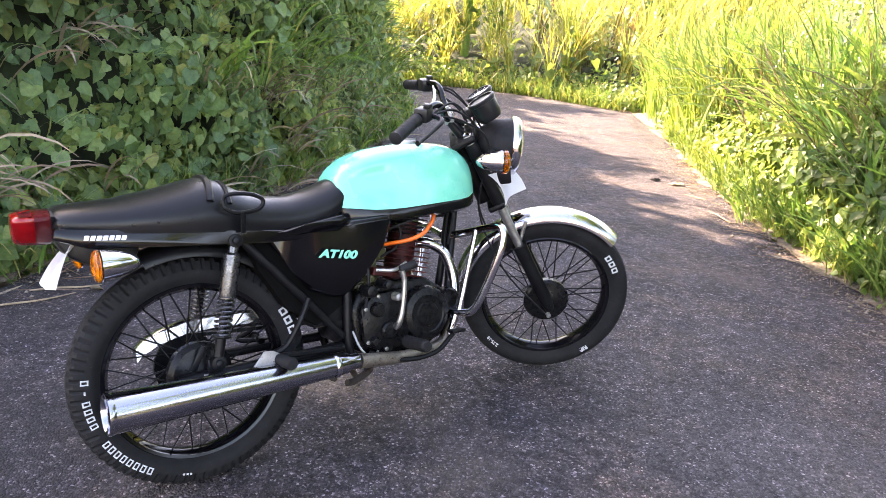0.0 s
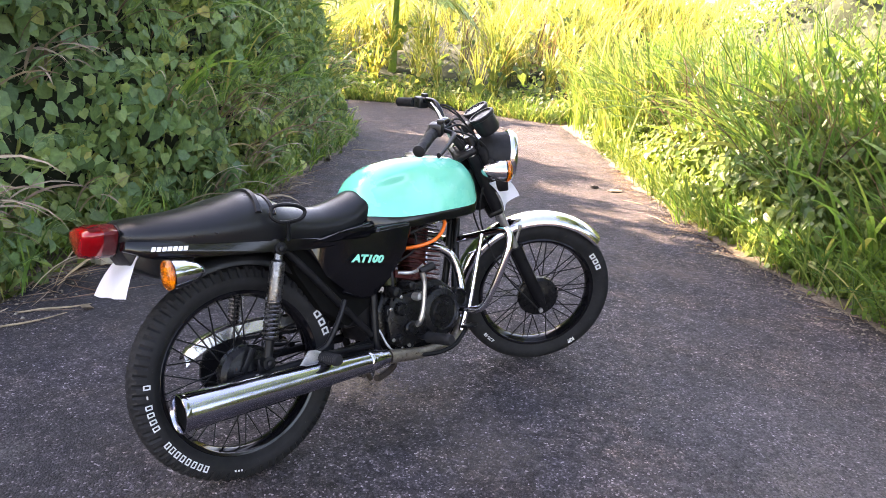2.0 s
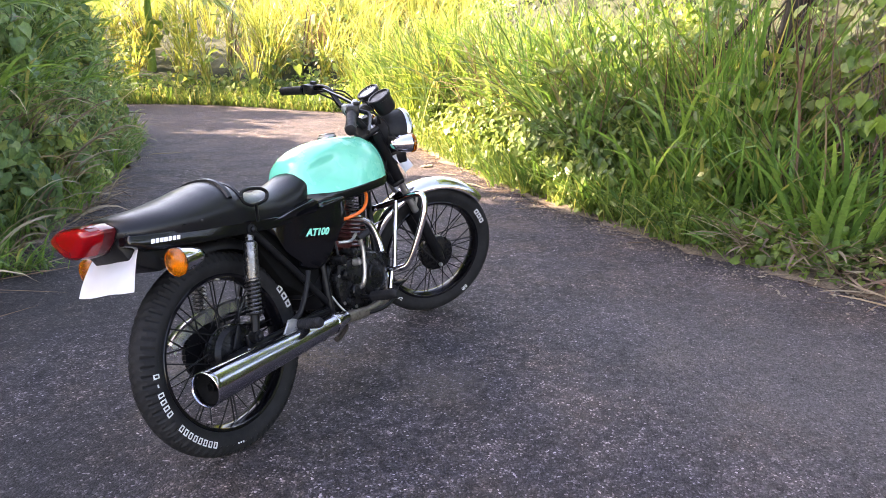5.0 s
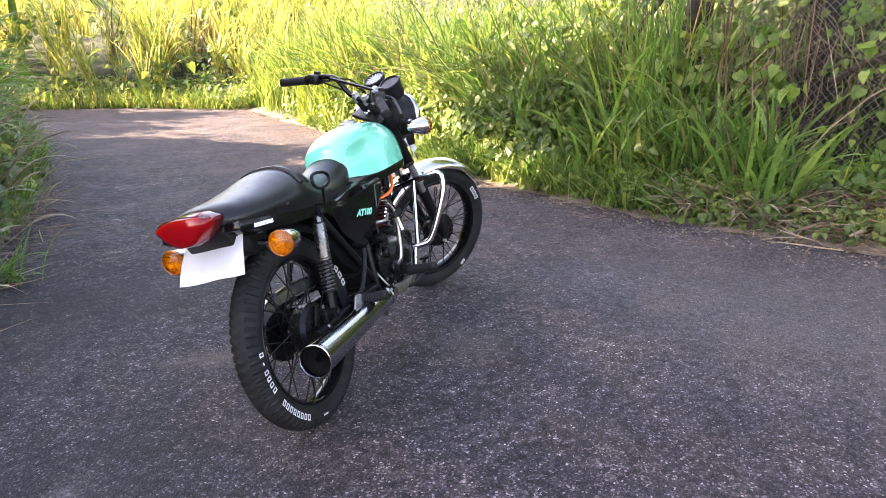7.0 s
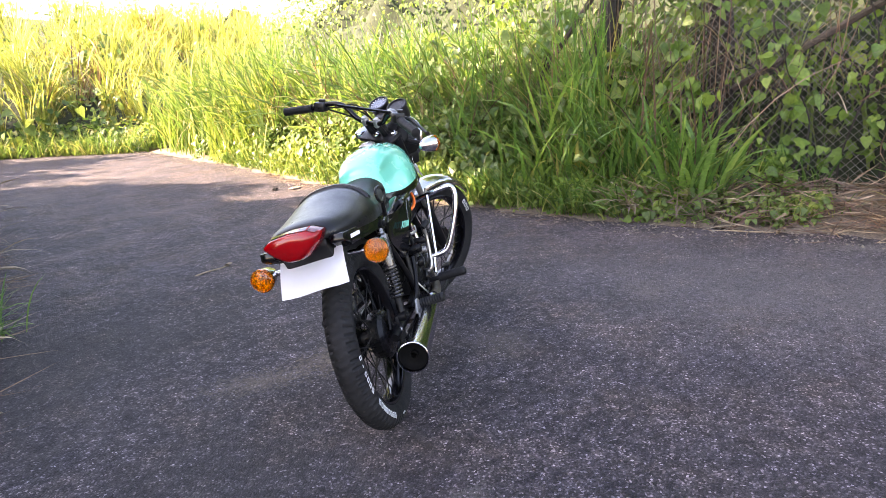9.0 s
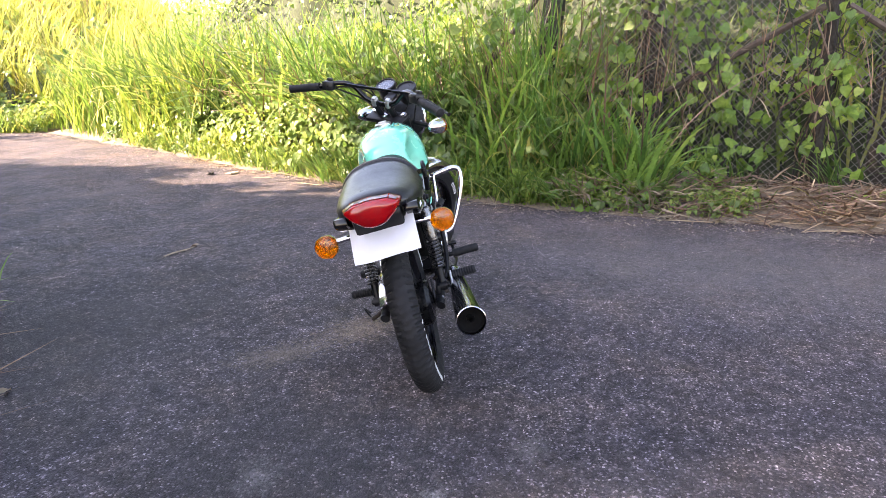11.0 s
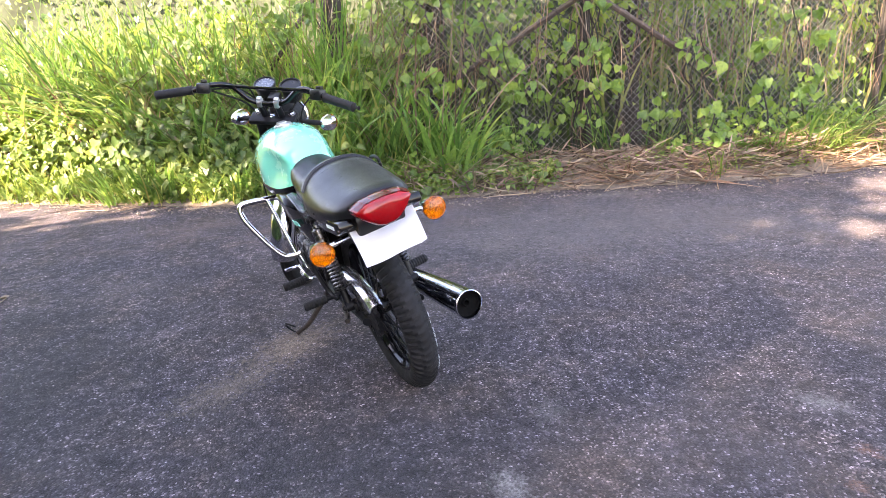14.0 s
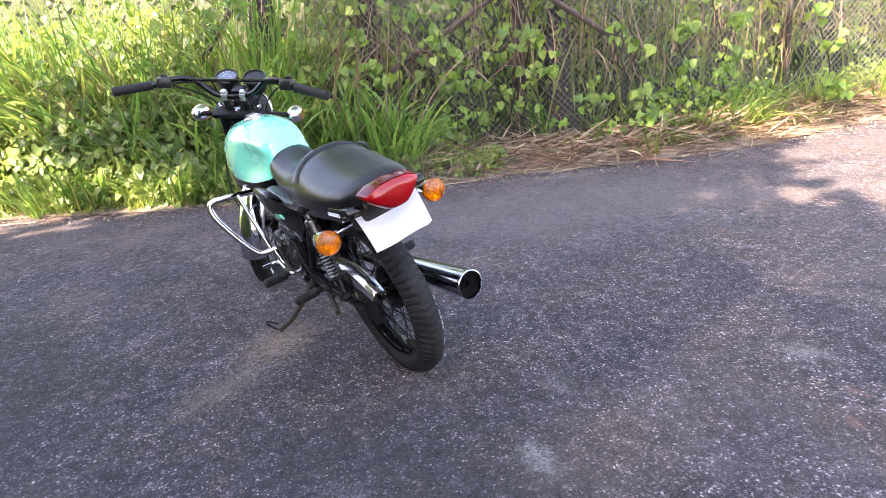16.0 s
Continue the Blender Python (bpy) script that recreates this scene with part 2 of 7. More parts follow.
MAT = dict(
    asphalt=asphalt_mat(),
    soil=surface("leaf_litter_soil", (0.075, 0.055, 0.032), 0.9, vary=0.45, scale=7, grain=0.8, grain_scale=60, dirt=(0.16, 0.125, 0.075), dirt_at=0.5),
    grit=surface("sandy_verge", (0.19, 0.165, 0.135), 0.9, vary=0.35, scale=9, grain=0.9, grain_scale=110, dirt=(0.10, 0.085, 0.06), dirt_at=0.52),
    litter=surface("gritty_leaf_litter", (0.115, 0.088, 0.066), 0.92, vary=0.5, scale=24, grain=1.0, grain_scale=90, dirt=(0.21, 0.168, 0.125), dirt_at=0.50),
    # near-black: the shade between leaves and stems painted into the banks' core
    mound=surface("painted_shade_undergrowth", (0.016, 0.024, 0.009), 0.95, vary=0.5, scale=9, grain=0.9, grain_scale=30),
    vine=leafy("vine_leaf", [(0.0, (0.080, 0.158, 0.076)), (0.5, (0.145, 0.250, 0.110)), (0.9, (0.24, 0.34, 0.14)), (1.0, (0.32, 0.32, 0.12))], 0.45, 0.48, 0.45),
    weed=leafy("weed_leaf", [(0.0, (0.065, 0.120, 0.038)), (0.5, (0.120, 0.19, 0.058)), (1.0, (0.21, 0.27, 0.095))], 0.52, 0.40, 0.38),
    climb=leafy("climber_leaf", [(0.0, (0.070, 0.140, 0.030)), (0.5, (0.125, 0.225, 0.046)), (1.0, (0.21, 0.31, 0.070))], 0.52),
    blade=leafy("grass_blade", [(0.0, (0.052, 0.125, 0.034)), (0.5, (0.098, 0.210, 0.054)), (0.9, (0.170, 0.29, 0.082)), (1.0, (0.30, 0.28, 0.12))], 0.5),
    pale=leafy("pale_grass_blade", [(0.0, (0.10, 0.18, 0.065)), (0.55, (0.19, 0.29, 0.11)), (0.9, (0.27, 0.36, 0.15)), (1.0, (0.42, 0.36, 0.20))], 0.4),
    bright=leafy("sun_grass_blade", [(0.0, (0.046, 0.098, 0.024)), (0.45, (0.106, 0.185, 0.050)), (0.88, (0.19, 0.26, 0.088)), (1.0, (0.36, 0.32, 0.16))], 0.58),
    # yellow-green grass, made paler with the sun's glare painted into its colour
    gold=leafy("sun_painted_yellow_grass", [(0.0, (0.11, 0.15, 0.040)), (0.45, (0.21, 0.25, 0.080)), (0.88, (0.31, 0.33, 0.13)), (1.0, (0.46, 0.41, 0.22))], 0.62),
    straw=leafy("dry_straw", [(0.0, (0.070, 0.042, 0.033)), (0.5, (0.150, 0.096, 0.074)), (0.85, (0.235, 0.165, 0.125)), (1.0, (0.38, 0.30, 0.23))], 0.15, 0.7),
    hay=leafy("bleached_dead_grass", [(0.0, (0.14, 0.095, 0.072)), (0.5, (0.22, 0.165, 0.125)), (0.9, (0.31, 0.245, 0.19)), (1.0, (0.44, 0.37, 0.28))], 0.2, 0.65),
    bark=surface("dark_bark", (0.020, 0.016, 0.013), 0.9, vary=0.4, scale=14, grain=0.9, grain_scale=70),
    rust=surface("rusty_iron_post", (0.045, 0.034, 0.027), 0.8, vary=0.45, scale=18, grain=0.5, grain_scale=160, dirt=(0.035, 0.03, 0.028)),
    wire=surface("weathered_wire", (0.20, 0.19, 0.18), 0.55, 0.7, vary=0.3, scale=30),
    tyre=surface("tyre_rubber", (0.011, 0.011, 0.012), 0.72, vary=0.3, scale=14, grain=0.3, grain_scale=260, dirt=(0.034, 0.032, 0.030), dirt_at=0.62, spec=0.15),
    rubber=surface("black_rubber", (0.009, 0.009, 0.010), 0.62, vary=0.3, scale=30, grain=0.3, grain_scale=200, spec=0.2),
    plastic=surface("black_plastic", (0.007, 0.007, 0.008), 0.38, vary=0.3, scale=25, spec=0.3),
    black=surface("black_gloss_paint", (0.003, 0.003, 0.004), 0.12, vary=0.4, scale=9, coat=0.0, rough_vary=0.06, spec=0.3),
    frame=surface("worn_black_frame_paint", (0.006, 0.006, 0.007), 0.38, vary=0.4, scale=22, dirt=(0.018, 0.016, 0.013), dirt_at=0.70, spec=0.15),
    engine=surface("black_engine_enamel", (0.0055, 0.0055, 0.006), 0.28, 0.0, vary=0.4, scale=26, grain=0.35, grain_scale=160, dirt=(0.020, 0.018, 0.015), dirt_at=0.70, spec=0.18),
    maroon=surface("maroon_cylinder_paint", (0.055, 0.008, 0.007), 0.55, vary=0.5, scale=24, dirt=(0.09, 0.03, 0.02), dirt_at=0.68, spec=0.25),
    mint=surface("mint_green_paint", (0.095, 0.54, 0.395), 0.26, vary=0.05, scale=5, coat=0.75, rough_vary=0.05),
    decal=surface("mint_lettering", (0.16, 0.66, 0.50), 0.4, vary=0.08, scale=60),
    vinyl=surface("black_seat_vinyl", (0.006, 0.006, 0.0075), 0.32, vary=0.12, scale=10, rough_vary=0.05, grain=0.15, grain_scale=420, spec=0.28),
    chrome=surface("chrome_plate", (0.54, 0.54, 0.575), 0.08, 1.0, vary=0.06, scale=30, rough_vary=0.04, dirt=(0.30, 0.27, 0.23), dirt_at=0.72),
    steel=surface("dull_steel", (0.36, 0.35, 0.34), 0.36, 0.9, vary=0.25, scale=40, dirt=(0.12, 0.09, 0.07), dirt_at=0.64),
    alloy=surface("grey_alloy", (0.40, 0.39, 0.38), 0.45, 0.8, vary=0.25, scale=35, dirt=(0.09, 0.08, 0.07), dirt_at=0.6),
    pipe=surface("heat_stained_pipe", (0.22, 0.19, 0.16), 0.42, 0.8, vary=0.4, scale=30, dirt=(0.07, 0.045, 0.03), dirt_at=0.56),
    rusty=surface("rusty_stand", (0.026, 0.018, 0.015), 0.8, 0.2, vary=0.5, scale=40, dirt=(0.02, 0.018, 0.017), dirt_at=0.55),
    # near-black, hardly any gloss: soot, with the dark of a recess painted in
    recess_black=surface("soot_and_recess_black", (0.004, 0.004, 0.004), 0.9, vary=0.3, scale=40, spec=0.05),
    spring=surface("dark_chromed_spring", (0.12, 0.12, 0.125), 0.3, 0.9, vary=0.3, scale=50),
    red=surface("red_lens", (0.30, 0.001, 0.003), 0.05, vary=0.3, scale=14, coat=0.0, spec=0.5, rough_vary=0.05),
    amber=surface("amber_lens", (1.0, 0.215, 0.001), 0.04, vary=0.1, scale=90, coat=0.0, spec=0.5, grain=0.4, grain_scale=160, rough_vary=0.03),
    clear=surface("clear_lens_strip", (0.075, 0.008, 0.010), 0.12, vary=0.35, scale=40, coat=0.0, spec=0.15, rough_vary=0.05),
    dullchrome=surface("dulled_chrome", (0.42, 0.42, 0.43), 0.17, 0.9, vary=0.06, scale=8, rough_vary=0.04),
    muffler=surface("hazed_chrome_silencer", (0.38, 0.39, 0.44), 0.15, 1.0, vary=0.08, scale=9, rough_vary=0.03),
    brownleaf=surface("dry_brown_leaf", (0.26, 0.20, 0.13), 0.8, vary=0.35, scale=40),
    kraft=surface("beige_crumpled_paper", (0.42, 0.36, 0.26), 0.8, vary=0.2, scale=20),
    paper=surface("white_paper", (0.80, 0.79, 0.82), 0.7, vary=0.03, scale=14),
    white=surface("white_tyre_lettering", (0.48, 0.48, 0.48), 0.6, vary=0.12, scale=60, dirt=(0.3, 0.3, 0.3), dirt_at=0.7),
    orange=surface("orange_fuel_hose", (0.78, 0.13, 0.012), 0.35, vary=0.12, scale=40, coat=0.2),
    olive=surface("olive_dirty_alloy", (0.13, 0.13, 0.055), 0.5, 0.3, vary=0.35, scale=40),
    glass=surface("headlamp_glass", (0.55, 0.58, 0.52), 0.08, 0.6, vary=0.1, scale=30, coat=0.8, rough_vary=0.03),
    dial=surface("dial_face", (0.05, 0.06, 0.085), 0.25, vary=0.2, scale=40, coat=0.8),
    blue=surface("faded_blue_plastic", (0.12, 0.28, 0.55), 0.5, vary=0.2, scale=40),
)


MAT["amber"].node_tree.nodes["Principled BSDF"].inputs["Transmission Weight"].default_value = 0.88
MAT["red"].node_tree.nodes["Principled BSDF"].inputs["Transmission Weight"].default_value = 0.35


# ---- mesh helpers ----
def part(name, bm, material, parent=None, label="", m=None, sharp=38.0):
    """One mesh object from bm, under a thing or a part."""
    if m is not None:
        bm.transform(m)
    bmesh.ops.recalc_face_normals(bm, faces=bm.faces)
    me = bpy.data.meshes.new(name)
    bm.to_mesh(me)
    bm.free()
    me.materials.append(material)
    me.shade_smooth()
    me.set_sharp_from_angle(angle=radians(sharp))
    ob = new(name, me)
    ob.parent = parent
    return tagged(ob, label)


def thing(name, label, category, m=None, group=""):
    ob = new(name)
    ob.empty_display_size = 0.1
    ob.matrix_basis = m if m is not None else Matrix()
    return tagged(ob, label, category, group)


def loft(bm, rings, cap=(True, True), loop=True):
    """Joins rings of equally many points with quads."""
    vs = [[bm.verts.new(p) for p in ring] for ring in rings]
    k = len(rings[0])
    for a, b in zip(vs, vs[1:]):
        for i in range(k if loop else k - 1):
            bm.faces.new((a[i], a[(i + 1) % k], b[(i + 1) % k], b[i]))
    if cap[0] and loop:
        bm.faces.new(vs[0][::-1])
    if cap[1] and loop:
        bm.faces.new(vs[-1])
    return vs


def lathe(bm, prof, centre, axis, seg=32, closed=False, cap=(True, True)):
    """Turns the profile of (radius, height along the axis) round the axis."""
    q = Vector((0, 0, 1)).rotation_difference(Vector(axis).normalized()).to_matrix()
    centre = Vector(centre)
    rings = []
    for r, h in prof:
        rings.append([centre + q @ Vector((r * math.cos(2 * math.pi * i / seg), r * math.sin(2 * math.pi * i / seg), h)) for i in range(seg)])
    if closed:
        rings.append(rings[0])
        vs = loft(bm, rings, (False, False))
        bmesh.ops.remove_doubles(bm, verts=vs[0] + vs[-1], dist=1e-6)
    else:
        loft(bm, rings, cap)
    return bm


def smooth_line(pts, n=6):
    """Catmull-Rom points through pts."""
    p = [Vector(q) for q in pts]
    p = [p[0] * 2 - p[1]] + p + [p[-1] * 2 - p[-2]]
    out = []
    for i in range(1, len(p) - 2):
        for k in range(n):
            t = k / n
            out.append(0.5 * (2 * p[i] + (p[i + 1] - p[i - 1]) * t + (2 * p[i - 1] - 5 * p[i] + 4 * p[i + 1] - p[i + 2]) * t * t + (3 * p[i] - p[i - 1] - 3 * p[i + 1] + p[i + 2]) * t ** 3))
    return out + [p[-2]]


def tube(bm, pts, radius, seg=10, n=6, flat=1.0):
    """A round bar along pts (smoothed with n steps; n=1: straight pieces). radius: one, or one for each given point."""
    line = smooth_line(pts, n) if n > 1 else [Vector(q) for q in pts]
    if isinstance(radius, (int, float)):
        rs = [radius] * len(line)
    else:
        rs = [float(np.interp(i / n if n > 1 else i, range(len(pts)), radius)) for i in range(len(line))]
    up, rings = None, []
    for i, p in enumerate(line):
        d = (line[min(i + 1, len(line) - 1)] - line[max(i - 1, 0)]).normalized()
        if up is None:
            up = d.orthogonal().normalized()
        up = (up - d * up.dot(d)).normalized()
        side = d.cross(up)
        rings.append([p + (up * math.cos(2 * math.pi * k / seg) + side * flat * math.sin(2 * math.pi * k / seg)) * rs[i] for k in range(seg)])
    loft(bm, rings)
    return bm


def box(bm, centre, size, turn=None, bevel=0.0, segments=2):
    m = Matrix.Translation(centre) @ (turn.to_4x4() if turn is not None else Matrix()) @ Matrix.Diagonal((*size, 1))
    made = bmesh.ops.create_cube(bm, size=1.0, matrix=m)["verts"]
    if bevel:
        edges = list({e for v in made for e in v.link_edges})
        bmesh.ops.bevel(bm, geom=edges, offset=bevel, segments=segments, affect="EDGES", profile=0.5)
    return bm


def prism(bm, outline, y0, y1, bevel=0.0, segments=2):
    """The outline of (x, z) pulled from y0 to y1."""
    a = [bm.verts.new((x, y0, z)) for x, z in outline]
    b = [bm.verts.new((x, y1, z)) for x, z in outline]
    k = len(a)
    bm.faces.new(a)
    bm.faces.new(b[::-1])
    for i in range(k):
        bm.faces.new((a[i], b[i], b[(i + 1) % k], a[(i + 1) % k]))
    if bevel:
        bmesh.ops.bevel(bm, geom=list(bm.edges), offset=bevel, segments=segments, affect="EDGES", profile=0.5)
    return bm


def fresh():
    return bmesh.new()


def words(text, size, depth=0.0006, bold=0.0):
    """The text as a flat bmesh in the x-y plane, centred, size high."""
    cu = bpy.data.curves.new("words", "FONT")
    cu.body, cu.size, cu.extrude, cu.align_x, cu.align_y = text, size, depth, "CENTER", "CENTER"
    cu.offset = bold
    ob = new("words", cu)
    bpy.context.view_layer.update()
    me = bpy.data.meshes.new_from_object(ob.evaluated_get(bpy.context.evaluated_depsgraph_get()))
    bpy.data.objects.remove(ob)
    bpy.data.curves.remove(cu)
    bm = bmesh.new()
    bm.from_mesh(me)
    bpy.data.meshes.remove(me)
    return bm


# ---- the road and its banks ----
def along(line, step=0.1):
    """Evenly spaced points along a smoothed line, and the directions to the left of its way, off the road."""
    p = np.array([tuple(v) for v in smooth_line([(x, y, 0) for x, y in line], 12)])[:, :2]
    s = np.concatenate([[0], np.cumsum(np.linalg.norm(np.diff(p, axis=0), axis=1))])
    t = np.arange(0, s[-1], step)
    q = np.stack([np.interp(t, s, p[:, 0]), np.interp(t, s, p[:, 1])], 1)
    d = np.gradient(q, axis=0)
    d /= np.linalg.norm(d, axis=1)[:, None]
    return q, np.stack([-d[:, 1], d[:, 0]], 1)


LEFT = [(-14, 0.4), (-8, 1.2), (-4.5, 1.9), (-2.7, 2.2), (-1.92, 2.5), (-1.72, 3.1), (-1.38, 4.0), (-1.02, 5.0), (-0.85, 6.1), (-0.60, 7.3), (-0.38, 8.9), (-0.40, 10.2), (-0.9, 11.6), (-2.6, 12.6), (-6, 13.0), (-14, 13.0)]
RIGHT = [(3.9, 13.2), (3.6, 11.2), (3.3, 9.2), (2.98, 7.5), (2.68, 6.0), (2.52, 4.8), (2.47, 3.7), (2.46, 2.9), (2.55, 1.9), (2.80, 0.95), (2.90, 0.2), (3.10, -0.8), (3.55, -1.7), (4.15, -2.8), (5.0, -4.5), (7.0, -9.0), (8.5, -16)]
FAR = [(-16, 16.2), (-8, 16.6), (-2, 16.8), (0.4, 16.6), (1.6, 16.0), (2.5, 15.2), (3.2, 14.2), (3.9, 13.2)]
NOISE = np.random.RandomState(5)


def wave(x, y, seed, scale):
    """Smooth pseudo-random field between about -1 and 1."""
    r = np.random.RandomState(seed)
    out = np.zeros_like(x)
    for k in range(6):
        a, f, ph = r.uniform(0, 2 * np.pi), scale * r.uniform(0.6, 1.9), r.uniform(0, 2 * np.pi)
        out += np.sin((x * np.cos(a) + y * np.sin(a)) * f + ph) / 6 ** 0.5 * 0.8
    return out


def raw_mesh(name, verts, faces_flat, counts, material, kind="stuff", label="", category="", parent=None, smooth=False):
    """One mesh from arrays: vertices, corner indices, corners a face."""
    me = bpy.data.meshes.new(name)
    me.vertices.add(len(verts))
    me.vertices.foreach_set("co", np.asarray(verts, np.float32).ravel())
    me.loops.add(len(faces_flat))
    me.loops.foreach_set("vertex_index", np.asarray(faces_flat, np.int32))
    starts = np.concatenate([[0], np.cumsum(counts)[:-1]]).astype(np.int32)
    me.polygons.add(len(counts))
    me.polygons.foreach_set("loop_start", starts)
    me.update(calc_edges=True)
    me.materials.append(material)
    if smooth:
        me.shade_smooth()
    ob = new(name, me)
    ob.parent = parent
    return tagged(ob, label, category, "", kind)


def sheet(name, grid, material, label, category="", kind="structure"):
    """A sheet from a grid of points (rows, columns, 3)."""
    h, w = grid.shape[:2]
    i = np.arange(h * w).reshape(h, w)
    f = np.stack([i[:-1, :-1], i[:-1, 1:], i[1:, 1:], i[1:, :-1]], -1).reshape(-1)
    return raw_mesh(name, grid.reshape(-1, 3), f, np.full((h - 1) * (w - 1), 4), material, kind, label, category, smooth=True)


# ground: one sheet to the horizon, just under the road
gx = np.concatenate([[-900, -200, -60], np.linspace(-24, 24, 60), [60, 200, 900]])
gy = np.concatenate([[-900, -200, -60], np.linspace(-24, 36, 70), [70, 200, 900]])
X, Y = np.meshgrid(gx, gy)
sheet("ground", np.stack([X, Y, -0.035 + 0.012 * wave(X, Y, 3, 0.9)], -1), MAT["soil"], "dark soil with leaf litter under the roadside growth", "ground")


def flat_shape(name, outline, z, material, label, category, jitter=0.0):
    bm = fresh()
    pts = [bm.verts.new((x, y, z)) for x, y in outline]
    f = bm.faces.new(pts)
    bmesh.ops.triangulate(bm, faces=[f])
    ob = part(name, bm, material)
    return tagged(ob, label, category, "", "structure")


ledge, lout = along(LEFT)
redge, rout = along(RIGHT)
fedge, fout = along(FAR)
rag = lambda e, o, seed, amp: e + o * (amp * wave(e[:, 0], e[:, 1], seed, 7.0) + amp * 0.6 * wave(e[:, 0], e[:, 1], seed + 1, 21.0))[:, None]
lrag, rrag = rag(ledge, lout, 11, 0.045), rag(redge, rout, 12, 0.045)
road_outline = np.concatenate([lrag[:, :], [(-16, 13.6), (-16, 16.1)], rag(fedge, fout, 13, 0.06), rrag, [(9, -22), (-16, -22)]])
flat_shape("road", road_outline, 0.0, MAT["asphalt"], "worn grey asphalt lane with pale aggregate, dusty stains and painted bank shade", "road")


def verge(name, edge, out, w, seed, inner=0.03):
    a = rag(edge, out, seed, 0.05) - out * inner
    rows = [np.c_[a, np.full(len(a), 0.004)]]
    for d, z in ((0.05, 0.010), (0.2, 0.03), (w, 0.06)):
        q = edge + out * d
        rows.append(np.c_[q, z + 0.012 * wave(q[:, 0], q[:, 1], seed + 4, 9.0)])
    return sheet(name, np.stack(rows), MAT["litter"], "brown gritty road edge with bits of dry grass", "verge")


verge("verge_right", redge, rout, 1.6, 21)
verge("verge_left", ledge, lout, 1.2, 25)


# ---- growth ----
def blades(n_root, root, length, width, lean, tilt, bend, segs=6, twist=0.6, seed=1):
    """Long arching blades. root (n,3), length and width (n), lean (n,2) the way they arch, tilt and bend in radians."""
    r = np.random.RandomState(seed)
    n = len(root)
    s = np.linspace(0, 1, segs + 1)
    ang = tilt[:, None] + bend[:, None] * s[None, :] ** 1.4
    step = (length / segs)[:, None]
    out = np.concatenate([np.zeros((n, 1)), np.cumsum(np.sin(ang[:, :-1]) * step, 1)], 1)
    up = np.concatenate([np.zeros((n, 1)), np.cumsum(np.cos(ang[:, :-1]) * step, 1)], 1)
    ctr = root[:, None, :] + np.stack([lean[:, 0:1] * out, lean[:, 1:2] * out, up], -1)
    prof = np.interp(s, [0, 0.12, 0.45, 0.8, 1.0], [0.45, 0.85, 1.0, 0.6, 0.03])
    tw = r.uniform(-twist, twist, (n, 1)) + r.uniform(-0.5, 0.5, (n, 1)) * s[None, :]
    side = np.stack([-lean[:, 1:2] * np.cos(tw) + lean[:, 0:1] * 0.0, lean[:, 0:1] * np.cos(tw), np.sin(tw)], -1)
    half = side * (width[:, None] * prof[None, :] * 0.5)[..., None]
    verts = np.stack([ctr - half, ctr + half], 2).reshape(n, -1, 3)
    k = 2 * (segs + 1)
    base = np.arange(segs) * 2
    quad = np.stack([base, base + 1, base + 3, base + 2], -1)
    f = (np.arange(n) * k)[:, None, None] + quad[None]
    return verts.reshape(-1, 3), f.reshape(-1), np.full(n * segs, 4)


LEAF = np.array([(0, 0, 0), (-0.30, -0.10, 0.04), (-0.47, 0.22, 0.09), (-0.30, 0.62, 0.06), (0, 1.0, -0.10), (0.30, 0.62, 0.06), (0.47, 0.22, 0.09), (0.30, -0.10, 0.04), (0, 0.45, -0.02)])
LEAF_FACES = [(0, 8, 2, 1), (8, 4, 3, 2), (0, 7, 6, 8), (8, 6, 5, 4)]


def leaves(place, normal, size, droop=0.5, seed=1, narrow=1.0, spread=0.5):
    """Heart-shaped leaves folded along the rib: place (n,3), the way they face (n,3), size (n). The tip hangs down the slope."""
    r = np.random.RandomState(seed)
    n = len(place)
    nrm = normal + r.normal(0, spread, (n, 3))
    nrm /= np.linalg.norm(nrm, axis=1)[:, None]
    tip = np.stack([r.normal(0, 0.6, n), r.normal(0, 0.6, n), np.full(n, -droop)], 1)
    tip -= nrm * (tip * nrm).sum(1)[:, None]
    tip /= np.linalg.norm(tip, axis=1)[:, None] + 1e-9
    side = np.cross(tip, nrm)
    q = LEAF
    breadth = narrow * r.uniform(0.72, 1.2, (n, 1, 1))
    curl = r.uniform(0.3, 2.6, (n, 1, 1))
    v = place[:, None] + size[:, None, None] * (breadth * q[None, :, 0:1] * side[:, None] + q[None, :, 1:2] * tip[:, None] + curl * q[None, :, 2:3] * nrm[:, None])
    f = (np.arange(n) * len(q))[:, None, None] + np.array(LEAF_FACES)[None]
    return v.reshape(-1, 3), f.reshape(-1), np.full(n * 4, 4)


def pick(edge, out, r, n, lo, hi, dlo, dhi, power=1.0):
    """Random places beside an edge: between the shares lo and hi of its length, dlo to dhi metres off it."""
    i = (r.uniform(lo, hi, n) * (len(edge) - 1)).astype(int)
    d = dlo + (dhi - dlo) * r.uniform(0, 1, n) ** power
    return edge[i] + out[i] * d[:, None] + r.normal(0, 0.03, (n, 2)), d, out[i]


def share(edge, y):
    """The share of the edge's length at which it passes y, along its main stretch."""
    return float(np.argmin(np.abs(edge[:, 1] - y)) / (len(edge) - 1))


def left_top(x, y):
    """Crest of the shaded bank along its way: high beside the bend, lower at both ends."""
    return np.where((x < -2.9) & (y < 4.6), 4.5, np.interp(y, [2.3, 3.2, 6.4, 7.6, 9.4, 10.8, 13.0], [3.9, 4.2, 4.2, 3.6, 3.7, 4.6, 5.2]))


